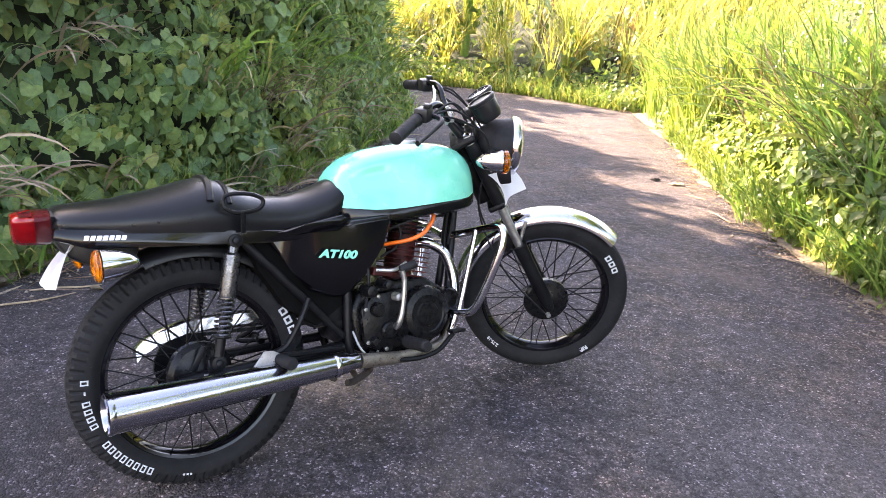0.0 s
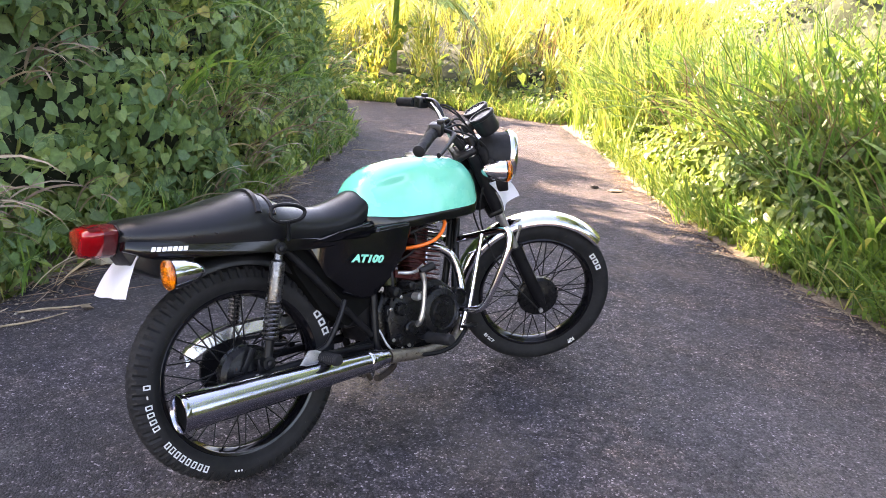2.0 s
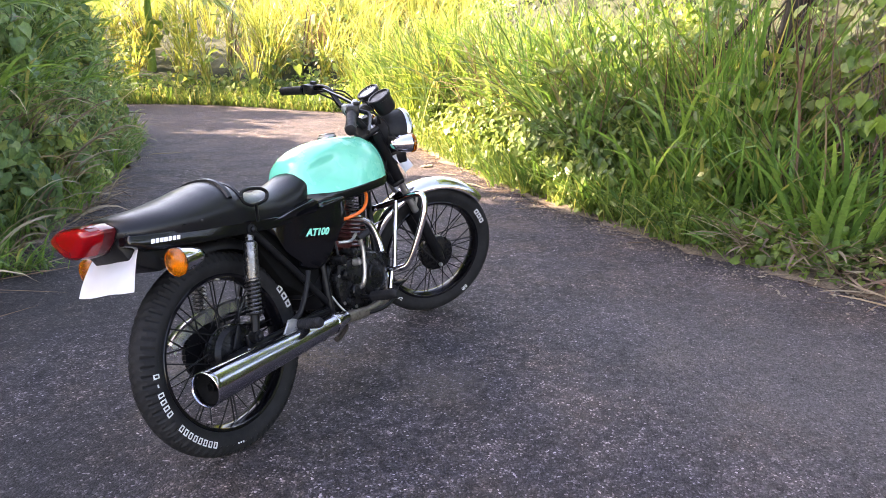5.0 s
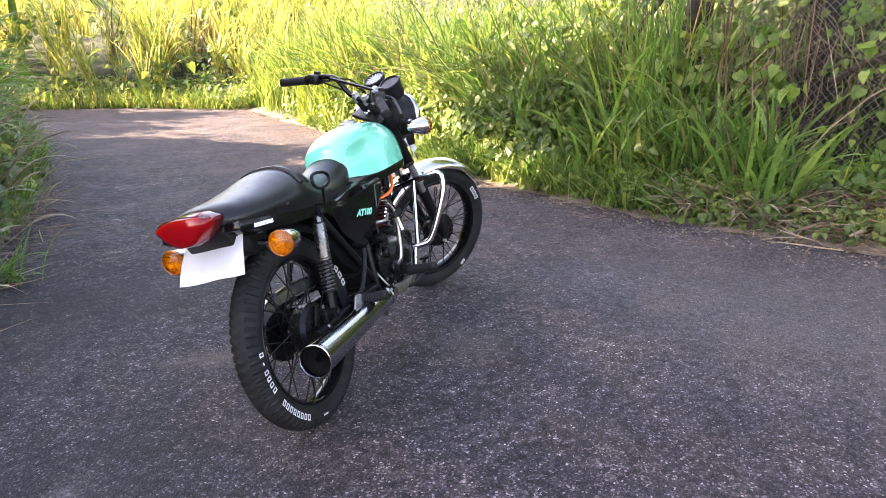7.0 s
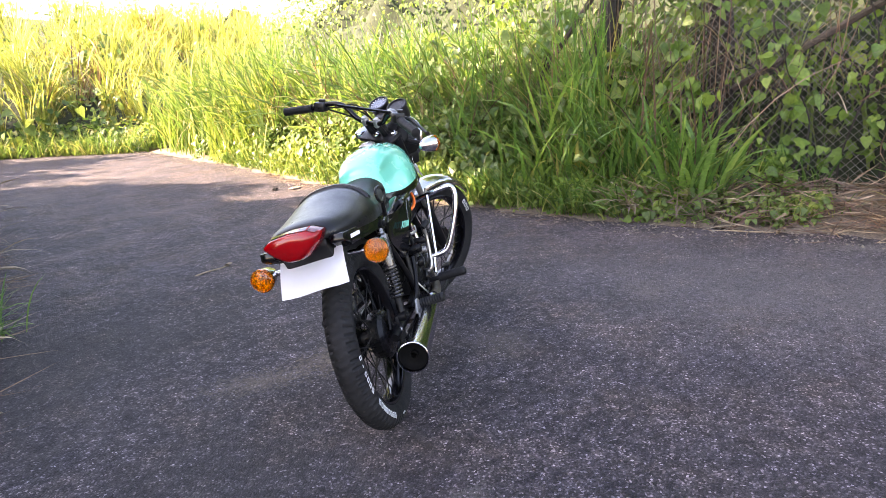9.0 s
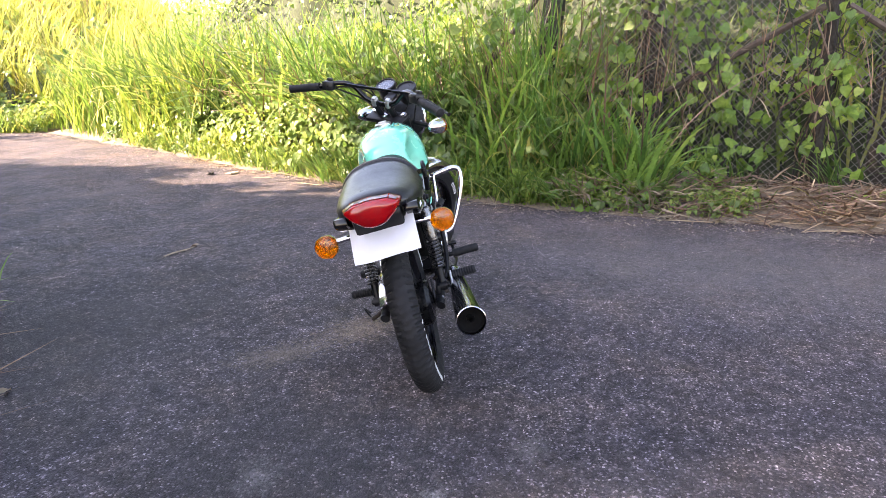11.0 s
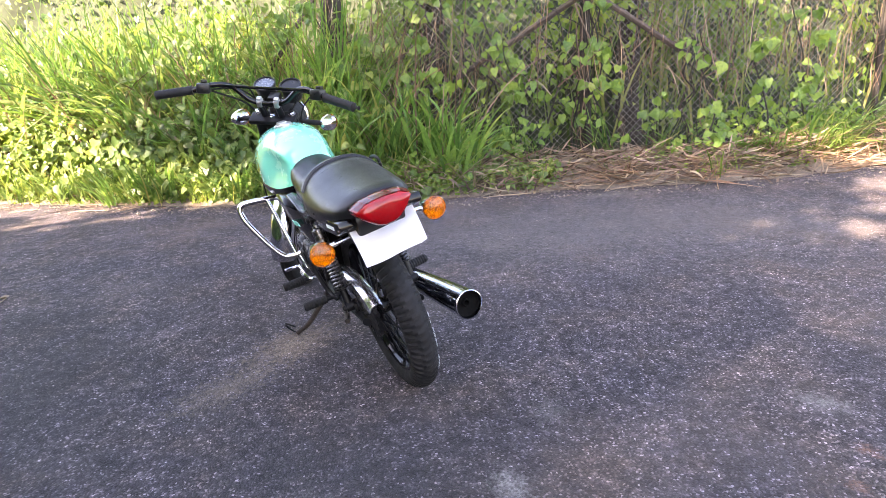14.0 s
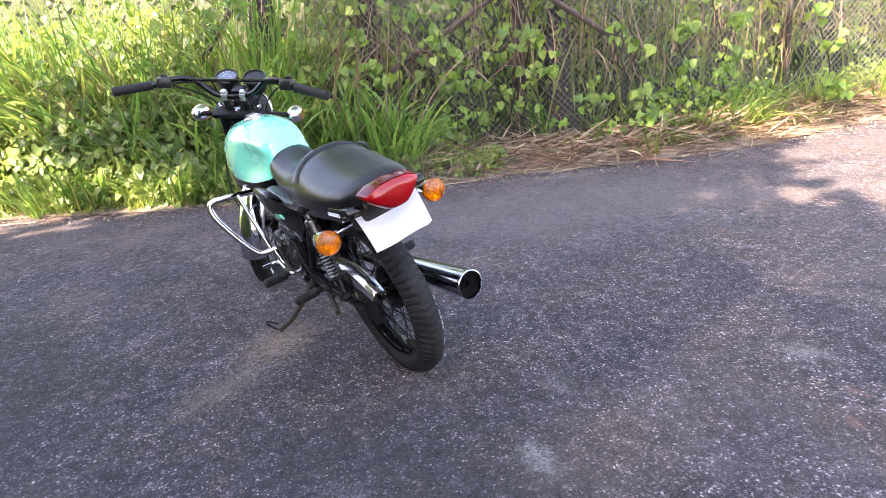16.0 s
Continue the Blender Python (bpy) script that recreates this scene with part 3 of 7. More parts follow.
def rise(d, x, y, top, run, seed):
    """Height of the growth, d metres off the edge. top: a height, or a function of the place."""
    h = (top(x, y) if callable(top) else top) * (1 - np.exp(-np.maximum(d, 0) / run))
    return h * (1 + 0.16 * wave(x, y, seed, 1.6) + 0.12 * wave(x, y, seed + 1, 4.5) + 0.07 * wave(x, y, seed + 2, 10.0))


def mound(name, edge, out, depth, top, run, seed, inset, shrink, label):
    rows = []
    for d in np.concatenate([np.linspace(0, 1.2, 12), np.linspace(1.5, depth, 8)]):
        q = edge + out * (d + inset)
        rows.append(np.c_[q, np.maximum(rise(np.full(len(q), d), q[:, 0], q[:, 1], top, run, seed) * shrink - 0.05, -0.04)])
    rows.append(np.c_[edge + out * (depth + inset + 0.6), np.full(len(edge), -0.04)])
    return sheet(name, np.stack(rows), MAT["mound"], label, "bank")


def right_top(x, y):
    """Crest of the sunlit bank: it runs down into the far slope."""
    return np.interp(y, [11.5, 15.5, 20.0], [5.2, 3.6, 2.4])


rmound, rmout = along([(8.6, 24.0), (6.4, 19.0), (4.8, 15.6)] + RIGHT, 0.15)
fmound, fmout = along(FAR[:-2] + [(3.6, 15.0), (5.2, 14.6), (8.5, 14.0), (13.0, 13.4), (19.0, 13.0)], 0.15)
# core sheets under the growth; their dark colour stands in for deep shade
mound("bank_left", ledge, lout, 4.5, left_top, 0.85, 31, 0.50, 0.84, "near-black core painted as the shade inside the overgrown roadside bank")
mound("bank_right", rmound, rmout, 6.5, right_top, 2.2, 41, 1.9, 0.8, "near-black undergrowth core painted as shade behind the tall sunlit grass")
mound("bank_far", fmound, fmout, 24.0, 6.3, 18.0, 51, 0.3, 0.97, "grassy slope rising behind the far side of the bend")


def unit2(v):
    return v / (np.linalg.norm(v, axis=1)[:, None] + 1e-9)


def vine_cover(name, edge, out, n, lo, hi, depth, top, run, seed, size, material, label, jitter=0.10, power=1.3, patchy=None, lumps=0.0):
    """Leaves over the face of a bank, a few layers deep; lumps: how far the growth bulges and sinks."""
    r = np.random.RandomState(seed * 7)
    q, d, o = pick(edge, out, r, n, lo, hi, 0.0, depth, power)
    if patchy is not None:
        keep = wave(q[:, 0], q[:, 1], seed + 9, 3.4) > patchy + r.normal(0, 0.25, n)
        q, d, o = q[keep], d[keep], o[keep]
        n = len(q)
    z = rise(d, q[:, 0], q[:, 1], top, run, seed)
    layer = r.uniform(0, 1, n) ** 0.7
    z = z * (0.80 + 0.22 * layer) + r.uniform(-0.03, jitter, n)
    back = (1 - layer) * 0.16
    if lumps:
        run_along = q[:, 0] * o[:, 1] - q[:, 1] * o[:, 0]
        bulge = wave(run_along, z, seed + 15, 2.1) + 0.8 * wave(run_along, z, seed + 16, 5.0)
        keep = ((bulge > -0.60 + r.normal(0, 0.22, n)) | (r.uniform(0, 1, n) < 0.45)) & ((np.hypot(q[:, 0] + 1.55, q[:, 1] - 3.30) > 0.30) | (z > 0.45))
        back = back + 0.10 - lumps * np.clip(bulge, -1.3, 1.3)
        q, d, o, z, back = q[keep], d[keep], o[keep], z[keep], back[keep]
        n = len(q)
    place = np.c_[q + o * back[:, None], np.maximum(z, 0.02)]
    slope = np.exp(-d / run) * (top(q[:, 0], q[:, 1]) if callable(top) else top) / run
    nrm = np.c_[-o * slope[:, None], np.ones(n) * 0.8]
    nrm /= np.linalg.norm(nrm, axis=1)[:, None]
    s = r.uniform(size[0], size[1], n) * (0.75 + 0.5 * r.uniform(0, 1, n))
    v, f, c = leaves(place, nrm, s, 0.7, seed)
    return raw_mesh(name, v, f, c, material, "stuff", label, "vines")


def grass(name, edge, out, n, lo, hi, dlo, dhi, length, width, material, label, seed, top=0.0, run=0.8, over=0.6, tilt=(0.05, 0.5), bend=(0.3, 1.6), lift=0.75, segs=6, power=1.0, clump=0.0, category="grass"):
    """Blades that root beside an edge, on the bank's slope where top is given, and arch over the road by the share over."""
    r = np.random.RandomState(seed * 13 + 1)
    q, d, o = pick(edge, out, r, n, lo, hi, dlo, dhi, power)
    if clump:
        centres = q[:: max(1, int(clump))]
        q = centres[np.arange(n) % len(centres)] + r.normal(0, 0.05, (n, 2))
        o = o[:: max(1, int(clump))][np.arange(n) % len(centres)]
        d = d[:: max(1, int(clump))][np.arange(n) % len(centres)]
    z = rise(d, q[:, 0], q[:, 1], top, run, seed) * lift if callable(top) or top else np.zeros(n)
    a = r.uniform(0, 2 * np.pi, n)
    tl, bd = r.uniform(0, 1, n), r.uniform(0, 1, n)
    if clump:
        own = np.arange(n) % len(centres)
        a = a[own] + r.normal(0, 0.9, n)
        tl, bd = 0.3 * tl[own] + 0.7 * tl, 0.4 * bd[own] + 0.6 * bd
    lean = unit2(np.c_[np.cos(a), np.sin(a)] * (1 - over) - o * over)
    L = r.uniform(length[0], length[1], n) * (0.7 + 0.3 * r.uniform(0, 1, n))
    v, f, c = blades(n, np.c_[q, z], L, r.uniform(width[0], width[1], n), lean, tilt[0] + (tilt[1] - tilt[0]) * tl, bend[0] + (bend[1] - bend[0]) * bd, segs, 0.7, seed)
    return raw_mesh(name, v, f, c, material, "stuff", label, category)


# the bank in the shade
a0, a1 = share(ledge, 2.2), share(ledge, 11.0)
vine_cover("vine_leaves", ledge, lout, 44000, a0 - 0.06, share(ledge, 8.0), 2.4, left_top, 0.85, 31, (0.050, 0.105), MAT["vine"], "dark green creeper leaves covering the shaded roadside bank", lumps=0.15)
vine_cover("far_vine_leaves", ledge, lout, 12000, share(ledge, 7.6), a1 + 0.08, 2.2, left_top, 0.85, 31, (0.07, 0.13), MAT["vine"], "dark green creeper leaves on the bend of the bank", lumps=0.14)
vine_cover("far_vine_leaves", ledge, lout, 11000, 0.0, a0 - 0.05, 2.6, left_top, 0.85, 31, (0.07, 0.13), MAT["vine"], "dark green creeper leaves on the bank beside the lane")
vine_cover("far_vine_leaves", ledge, lout, 7000, a1 + 0.06, 1.0, 2.4, left_top, 0.85, 31, (0.09, 0.16), MAT["vine"], "dark green creeper leaves round the inside of the bend")
vine_cover("low_creeper", ledge, lout, 4600, a0 - 0.05, a1, 0.34, 0.5, 0.3, 34, (0.045, 0.11), MAT["weed"], "low leafy creeper along the foot of the bank", 0.06, 0.8)
grass("long_grass", ledge, lout, 620, a0 - 0.05, share(ledge, 6.0), 0.45, 1.6, (0.5, 1.35), (0.010, 0.030), MAT["pale"], "long arching grass blades hanging from the bank", 31, 3.3, 0.85, 0.66, (0.1, 0.9), (1.0, 2.5), 0.80, 9, 1.0, 13)
grass("long_grass", ledge, lout, 950, share(ledge, 4.0), a1, 0.22, 1.4, (0.35, 0.95), (0.008, 0.026), MAT["blade"], "arching grass blades on the bend of the bank", 31, 3.3, 0.85, 0.55, (0.1, 1.0), (0.9, 2.3), 0.84, 7, 1.0, 12)
grass("fine_grass", ledge, lout, 1600, share(ledge, 3.0), share(ledge, 9.6), 0.0, 1.7, (0.15, 0.55), (0.005, 0.012), MAT["vine"], "fine drooping grass woven through the creeper", 31, left_top, 0.85, 0.5, (0.2, 1.3), (0.6, 2.2), 0.93, 5, 1.0, 9)
grass("grass_tuft", np.array([(-1.25, 3.55), (-1.12, 3.62), (-1.05, 3.50)]), np.tile((-1.0, 0.0), (3, 1)), 130, 0.0, 0.99, 0.0, 0.3, (0.15, 0.4), (0.006, 0.014), MAT["blade"], "small grass tuft creeping onto the asphalt", 37, 0, 0.8, 0.3, (0.3, 1.1), (0.4, 1.4), 1, 5)
grass("edge_grass", ledge, lout, 1600, a0 - 0.04, a1, -0.02, 0.35, (0.2, 0.5), (0.007, 0.016), MAT["blade"], "short grass at the foot of the bank", 36, 0, 0.8, 0.45, (0.1, 0.7), (0.4, 1.6), 1, 5)
grass("dry_stalks", ledge, lout, 420, a0 - 0.03, share(ledge, 7.5), -0.05, 0.7, (0.3, 0.8), (0.006, 0.022), MAT["hay"], "bleached dry grass stalks hanging in the bank", 31, 2.8, 0.85, 0.6, (0.2, 1.2), (0.8, 2.4), 0.74, 7, 1.0, 5)
grass("dry_stalks", ledge, lout, 420, a0 - 0.06, share(ledge, 6.2), -0.16, 0.15, (0.15, 0.6), (0.004, 0.010), MAT["straw"], "dry straw lying on the road's edge", 38, 0, 0.8, 0.5, (1.35, 1.6), (-0.1, 0.1), 1, 3)

# the sunlit bank, from the bend to the fence
b_far, b_mid, b_end = share(redge, 13.0), share(redge, 7.5), share(redge, -6.0)
vine_cover("weed_leaves", redge, rout, 13500, share(redge, 10.8), share(redge, 2.9), 1.15, 0.95, 0.5, 44, (0.036, 0.098), MAT["weed"], "bright broad-leaved weeds along the sunny road edge", 0.16, 0.9, -0.4)
vine_cover("low_creeper", redge, rout, 5200, share(redge, 10.0), share(redge, 0.9), 0.35, 0.22, 0.2, 45, (0.025, 0.055), MAT["weed"], "low bright creeper spilling over the road edge", 0.05, 0.9)
grass("tall_grass", redge, rout, 1300, share(redge, 5.4), share(redge, 2.4), 0.5, 2.2, (0.5, 1.9), (0.012, 0.038), MAT["blade"], "tall green grass before the end of the fence", 66, 0, 0.8, 0.35, (0.0, 0.6), (0.3, 2.0), 1, 8, 0.9, 8)
grass("tall_grass", redge, rout, 2600, share(redge, 7.0), share(redge, 2.6), 0.7, 3.2, (0.8, 2.4), (0.011, 0.030), MAT["blade"], "upright sunlit grass crowding the bank", 75, 0, 0.8, 0.25, (0.0, 0.4), (0.1, 1.2), 1, 7, 1.0, 7)
grass("tall_grass", redge, rout, 3700, share(redge, 10.4), share(redge, 4.7), 0.6, 2.5, (0.6, 2.4), (0.018, 0.056), MAT["bright"], "tall sunlit cane grass above the road edge", 46, 0, 0.8, 0.3, (0.0, 0.6), (0.3, 2.3), 1, 8, 0.8, 9)
grass("tall_grass", redge, rout, 3800, b_far, share(redge, 7.8), 0.1, 3.0, (0.9, 2.4), (0.018, 0.04), MAT["bright"], "tall sunlit grass on the far bend", 47, 0, 0.8, 0.35, (0.0, 0.35), (0.2, 1.4), 1, 6, 0.8)
vine_cover("weed_leaves", redge + rout * 0.25, rout, 5200, share(redge, 10.8), share(redge, 1.2), 1.9, 1.7, 0.8, 62, (0.06, 0.12), MAT["weed"], "large light green weed leaves among the tall grass", 0.3, 1.0, 0.25)
grass("dry_stalks", redge, rout, 900, share(redge, 10.4), share(redge, 1.7), 0.4, 2.2, (0.7, 2.2), (0.006, 0.020), MAT["straw"], "dry straw-coloured stalks among the tall grass", 63, 0, 0.8, 0.3, (0.0, 0.6), (0.2, 1.6), 1, 7, 1.0, 6)
grass("edge_grass", redge, rout, 3600, share(redge, 9.6), share(redge, 2.2), 0.0, 0.7, (0.18, 0.6), (0.006, 0.014), MAT["bright"], "short bright grass along the sunny road edge", 48, 0, 0.8, 0.45, (0.1, 0.8), (0.3, 1.5), 1, 5)
grass("edge_grass", redge, rout, 900, share(redge, 5.0), share(redge, 2.2), 0.05, 0.6, (0.2, 0.6), (0.010, 0.028), MAT["blade"], "arching green grass along the road edge before the fence", 64, 0, 0.8, 0.5, (0.05, 0.8), (0.4, 1.8), 1, 6, 1.0, 14)
grass("fence_grass", redge, rout, 1200, share(redge, 4.2), share(redge, 1.5), 0.30, 1.15, (0.35, 1.15), (0.018, 0.040), MAT["blade"], "green grass tufts in front of the wire fence", 49, 0, 0.8, 0.35, (0.0, 0.45), (0.3, 1.9), 1, 7, 1.0, 18)
grass("fence_grass", redge, rout, 1000, share(redge, 1.7), b_end, 0.45, 1.3, (0.25, 0.8), (0.007, 0.018), MAT["blade"], "thin grass tufts at the foot of the wire fence", 50, 0, 0.8, 0.5, (0.1, 0.8), (0.4, 1.7), 1, 6, 1.0, 30)
grass("tall_grass", redge, rout, 1500, share(redge, 2.6), b_end, 1.9, 4.2, (0.9, 2.3), (0.018, 0.042), MAT["bright"], "tall sunlit grass behind the wire fence", 52, 0, 0.8, 0.2, (0.0, 0.4), (0.2, 1.3), 1, 6)
grass("straw_litter", redge, rout, 4300, share(redge, 1.75), b_end, -0.04, 0.85, (0.12, 0.55), (0.006, 0.018), MAT["straw"], "matted dry straw along the foot of the fence", 53, 0.20, 0.4, 0.10, (1.15, 1.75), (-0.35, 0.4), 1, 5)
grass("straw_litter", redge, rout, 520, share(redge, 1.9), b_end, 0.0, 0.8, (0.12, 0.5), (0.008, 0.022), MAT["hay"], "broad pale dead grass blades lying on the straw", 73, 0.20, 0.4, 0.10, (1.25, 1.75), (-0.5, 0.5), 1, 6, 1.0, 4)
grass("straw_litter", redge, rout, 240, share(redge, 2.2), share(redge, 1.5), 0.12, 0.5, (0.2, 0.6), (0.008, 0.02), MAT["hay"], "bent pale dead grass under the green tufts", 74, 0.2, 0.4, 0.45, (0.7, 1.6), (-0.3, 0.9), 1, 6, 1.0, 8)
vine_cover("low_creeper", redge, rout, 1900, share(redge, 3.6), share(redge, 1.5), 0.45, 0.35, 0.3, 78, (0.03, 0.07), MAT["climb"], "fresh low weeds along the road edge before the fence", 0.08, 0.8)
vine_cover("low_creeper", redge + rout * 0.45, rout, 2200, share(redge, 3.2), b_end, 0.6, 0.55, 0.4, 46, (0.035, 0.08), MAT["climb"], "low green weeds at the foot of the fence", 0.08, 1.0, 0.1)
grass("straw_litter", redge, rout, 700, b_mid, share(redge, 2.6), -0.12, 0.25, (0.08, 0.4), (0.003, 0.008), MAT["straw"], "scattered dry stalks on the sandy edge", 54, 0, 0.4, 0.5, (1.45, 1.6), (-0.05, 0.05), 1, 3)
vine_cover("low_creeper", redge + rout * 0.12, rout, 900, share(redge, 2.4), b_end, 0.5, 0.18, 0.3, 67, (0.03, 0.07), MAT["climb"], "small leafy weeds growing through the dry straw", 0.05, 1.0, 0.45)
grass("fence_grass", redge, rout, 260, share(redge, 2.0), b_end, 0.12, 0.6, (0.15, 0.42), (0.006, 0.016), MAT["bright"], "sparse green grass tufts in the dry straw", 68, 0, 0.8, 0.35, (0.1, 0.8), (0.3, 1.4), 1, 5, 1.0, 13)
grass("fence_grass", redge, rout, 700, share(redge, -1.3), b_end, 0.3, 1.2, (0.3, 0.8), (0.008, 0.02), MAT["bright"], "sunlit grass tufts arching over the straw", 69, 0, 0.8, 0.5, (0.1, 0.8), (0.5, 1.7), 1, 6, 1.0, 16)
grass("dry_stalks", redge, rout, 650, share(redge, 4.5), b_end, 0.7, 1.7, (0.5, 1.8), (0.004, 0.011), MAT["straw"], "dry brown stems tangled in the wire fence", 55, 0.9, 0.6, 0.1, (0.0, 1.2), (-1.2, 1.4), 1, 7)

vine_cover("hedge_leaves", redge + rout * 1.45, rout, 3600, share(redge, 4.0), b_end, 0.7, 2.0, 0.35, 65, (0.05, 0.11), MAT["climb"], "dense green scrub leaves just behind the wire fence", 0.4, 1.0, 0.05)
vine_cover("fence_leaves", redge + rout * 0.95, rout, 5200, share(redge, 4.5), b_end, 0.8, 2.6, 0.4, 43, (0.04, 0.10), MAT["climb"], "green creeper leaves tangled through the wire fence", 0.5, 0.8, 0.35)
vine_cover("bush_leaves", rmound + rmout * 1.7, rmout, 30000, 0.01, share(rmound, -6.0), 4.2, right_top, 2.2, 41, (0.035, 0.085), MAT["weed"], "sunlit leafy scrub rising behind the roadside grass", 0.6, 0.8, -0.8)

# the far side of the bend
grass("tall_grass", fmound, fmout, 24000, 0.02, 0.85, 0.2, 12.0, (0.5, 2.2), (0.014, 0.044), MAT["gold"], "tall yellow-green grass on the slope across the bend", 51, 6.3, 18.0, 0.25, (0.0, 0.5), (0.2, 1.7), 1, 5, 0.8, 22)
grass("tall_grass", fmound, fmout, 1500, 0.02, 0.85, 0.5, 14.0, (0.8, 2.2), (0.015, 0.045), MAT["straw"], "bleached dry grass stems on the far slope", 51, 6.3, 18.0, 0.25, (0.0, 0.5), (0.2, 1.5), 1, 5, 1.0, 12)
grass("edge_grass", fedge, fout, 2600, 0.05, 0.98, -0.1, 1.0, (0.2, 0.6), (0.015, 0.03), MAT["gold"], "short grass on the far road edge", 58, 0, 0.8, 0.35, (0.1, 0.8), (0.3, 1.5), 1, 4)
vine_cover("bush_leaves", fmound, fmout, 11000, 0.02, 0.85, 18.0, 6.3, 18.0, 51, (0.10, 0.24), MAT["weed"], "leafy bushes among the far grass", 1.3, 0.9, -0.1)
grass("edge_grass", fedge, fout, 8000, 0.40, 0.99, -0.12, 1.6, (0.2, 0.75), (0.010, 0.024), MAT["bright"], "short fresh grass along the far road edge", 76, 0, 0.8, 0.3, (0.1, 0.8), (0.3, 1.5), 1, 4)
vine_cover("low_creeper", fedge, fout, 3200, 0.55, 1.0, 1.8, 0.5, 0.6, 77, (0.05, 0.12), MAT["bright"], "low bright weeds in the corner of the bend", 0.2, 1.0)
vine_cover("bush_leaves", fmound, fmout, 1400, 0.10, 0.62, 1.6, 1.3, 0.7, 59, (0.07, 0.15), MAT["bright"], "leafy weeds at the foot of the far slope", 0.3, 0.9, -0.2)


def palm(x, y, foot, trunk, length, fronds, seed, label):
    """Young palm: a short ringed trunk and arching fronds with two rows of narrow leaflets."""
    r = np.random.RandomState(seed)
    p = thing("palm", label, "palm", pose(x, y, foot))
    bm = fresh()
    tube(bm, [(0, 0, -0.3), (0.03, 0.02, trunk * 0.5), (0.05, 0.0, trunk)], [0.13, 0.10, 0.08], 10, 4)
    part("trunk", bm, MAT["blade"], p)
    for k in range(fronds):
        a = 2.399 * k + seed
        up0 = 1.25 - 0.9 * k / fronds
        pts = [Vector((0.05, 0, trunk))]
        for i in range(1, 9):
            el = up0 - 1.5 * (i / 8) ** 1.3
            pts.append(pts[-1] + Vector((math.cos(a) * math.cos(el), math.sin(a) * math.cos(el), math.sin(el))) * length / 8)
        bm = fresh()
        tube(bm, pts, [0.018 - 0.0017 * i for i in range(9)], 5, 1)
        side = Vector((-math.sin(a), math.cos(a), 0))
        for i in range(44):
            u = 0.6 + 7.3 * i / 44
            j = int(u)
            q = pts[j].lerp(pts[j + 1], u - j)
            d = (pts[j + 1] - pts[j]).normalized()
            ln = length * 0.30 * math.sin(math.pi * (0.12 + 0.8 * i / 44))
            for s in (-1, 1):
                tip = q + (side * s * 0.85 + d * 0.55 + Vector((0, 0, -0.35 - 0.2 * r.rand()))) * ln
                mid = q.lerp(tip, 0.45) + Vector((0, 0, 0.04))
                w = d * 0.022
                vs = [bm.verts.new(c) for c in (q - w * 0.4, q + w * 0.4, mid + w, tip, mid - w)]
                bm.faces.new(vs)
        part("frond", bm, MAT["pale"], p)


palm(0.65, 19.4, 0.9, 1.75, 2.7, 16, 4, "young palm with arching fronds on the far slope")


# ---- the wire fence ----
FENCE = [(3.93, 3.05), (4.10, 0.69), (4.70, -2.1), (5.2, -3.5), (6.0, -5.8)]
fence = thing("wire_fence", "old chain-link fence on rusty posts, overgrown with vines", "fence")
for i, (x, y) in enumerate(FENCE):
    bm = fresh()
    lean_x = 0.03 * math.sin(i * 2.3)
    tube(bm, [(x, y, -0.03), (x + lean_x, y + 0.02, 1.1), (x + lean_x * 2, y, 2.35)], [0.055, 0.05, 0.045] if i < 2 else [0.032, 0.030, 0.028], 8, 3)
    part("post", bm, MAT["bark"], fence)
for (x0, y0, z0), (x1, y1, z1) in (((4.00, 1.95, 0.88), (4.05, 0.76, 1.56)), ((4.12, 0.60, 1.56), (4.22, -0.25, 0.98)), ((3.96, 3.95, 0.96), (3.96, 3.25, 1.78))):
    bm = fresh()
    tube(bm, [(x0, y0, z0), (x1, y1, z1)], 0.028, 7, 1)
    part("brace", bm, MAT["rust"], fence)


def chain_link(line, height, cell=0.066, wire=0.0027):
    """Two sets of slanting wires between neighbouring posts, as thin three-sided bars."""
    vs, fs = [], []
    for (x0, y0), (x1, y1) in zip(line, line[1:]):
        run = math.hypot(x1 - x0, y1 - y0)
        ux, uy = (x1 - x0) / run, (y1 - y0) / run
        nx, ny = -uy, ux
        for sgn in (1, -1):
            for k in range(int(-height / cell), int(run / cell) + int(height / cell) + 1):
                s0 = k * cell
                pts = []
                for z in np.linspace(0.03, height, 7):
                    s = s0 + sgn * z
                    if 0 <= s <= run:
                        bow = 0.035 * math.sin(3.1 * s) * math.sin(2.2 * z) + sgn * 0.002
                        pts.append((x0 + ux * s + nx * bow, y0 + uy * s + ny * bow, z))
                for p, q in zip(pts, pts[1:]):
                    b = len(vs)
                    for e in (p, q):
                        vs.extend([(e[0] + nx * wire, e[1] + ny * wire, e[2]), (e[0] - nx * wire + ux * wire, e[1] - ny * wire + uy * wire, e[2]), (e[0] - nx * wire - ux * wire, e[1] - ny * wire - uy * wire, e[2])])
                    for j in range(3):
                        fs.extend([b + j, b + (j + 1) % 3, b + 3 + (j + 1) % 3, b + 3 + j])
    return raw_mesh("chain_link", vs, fs, np.full(len(fs) // 4, 4), MAT["wire"], "stuff", "", "", fence)


chain_link(FENCE, 2.2)


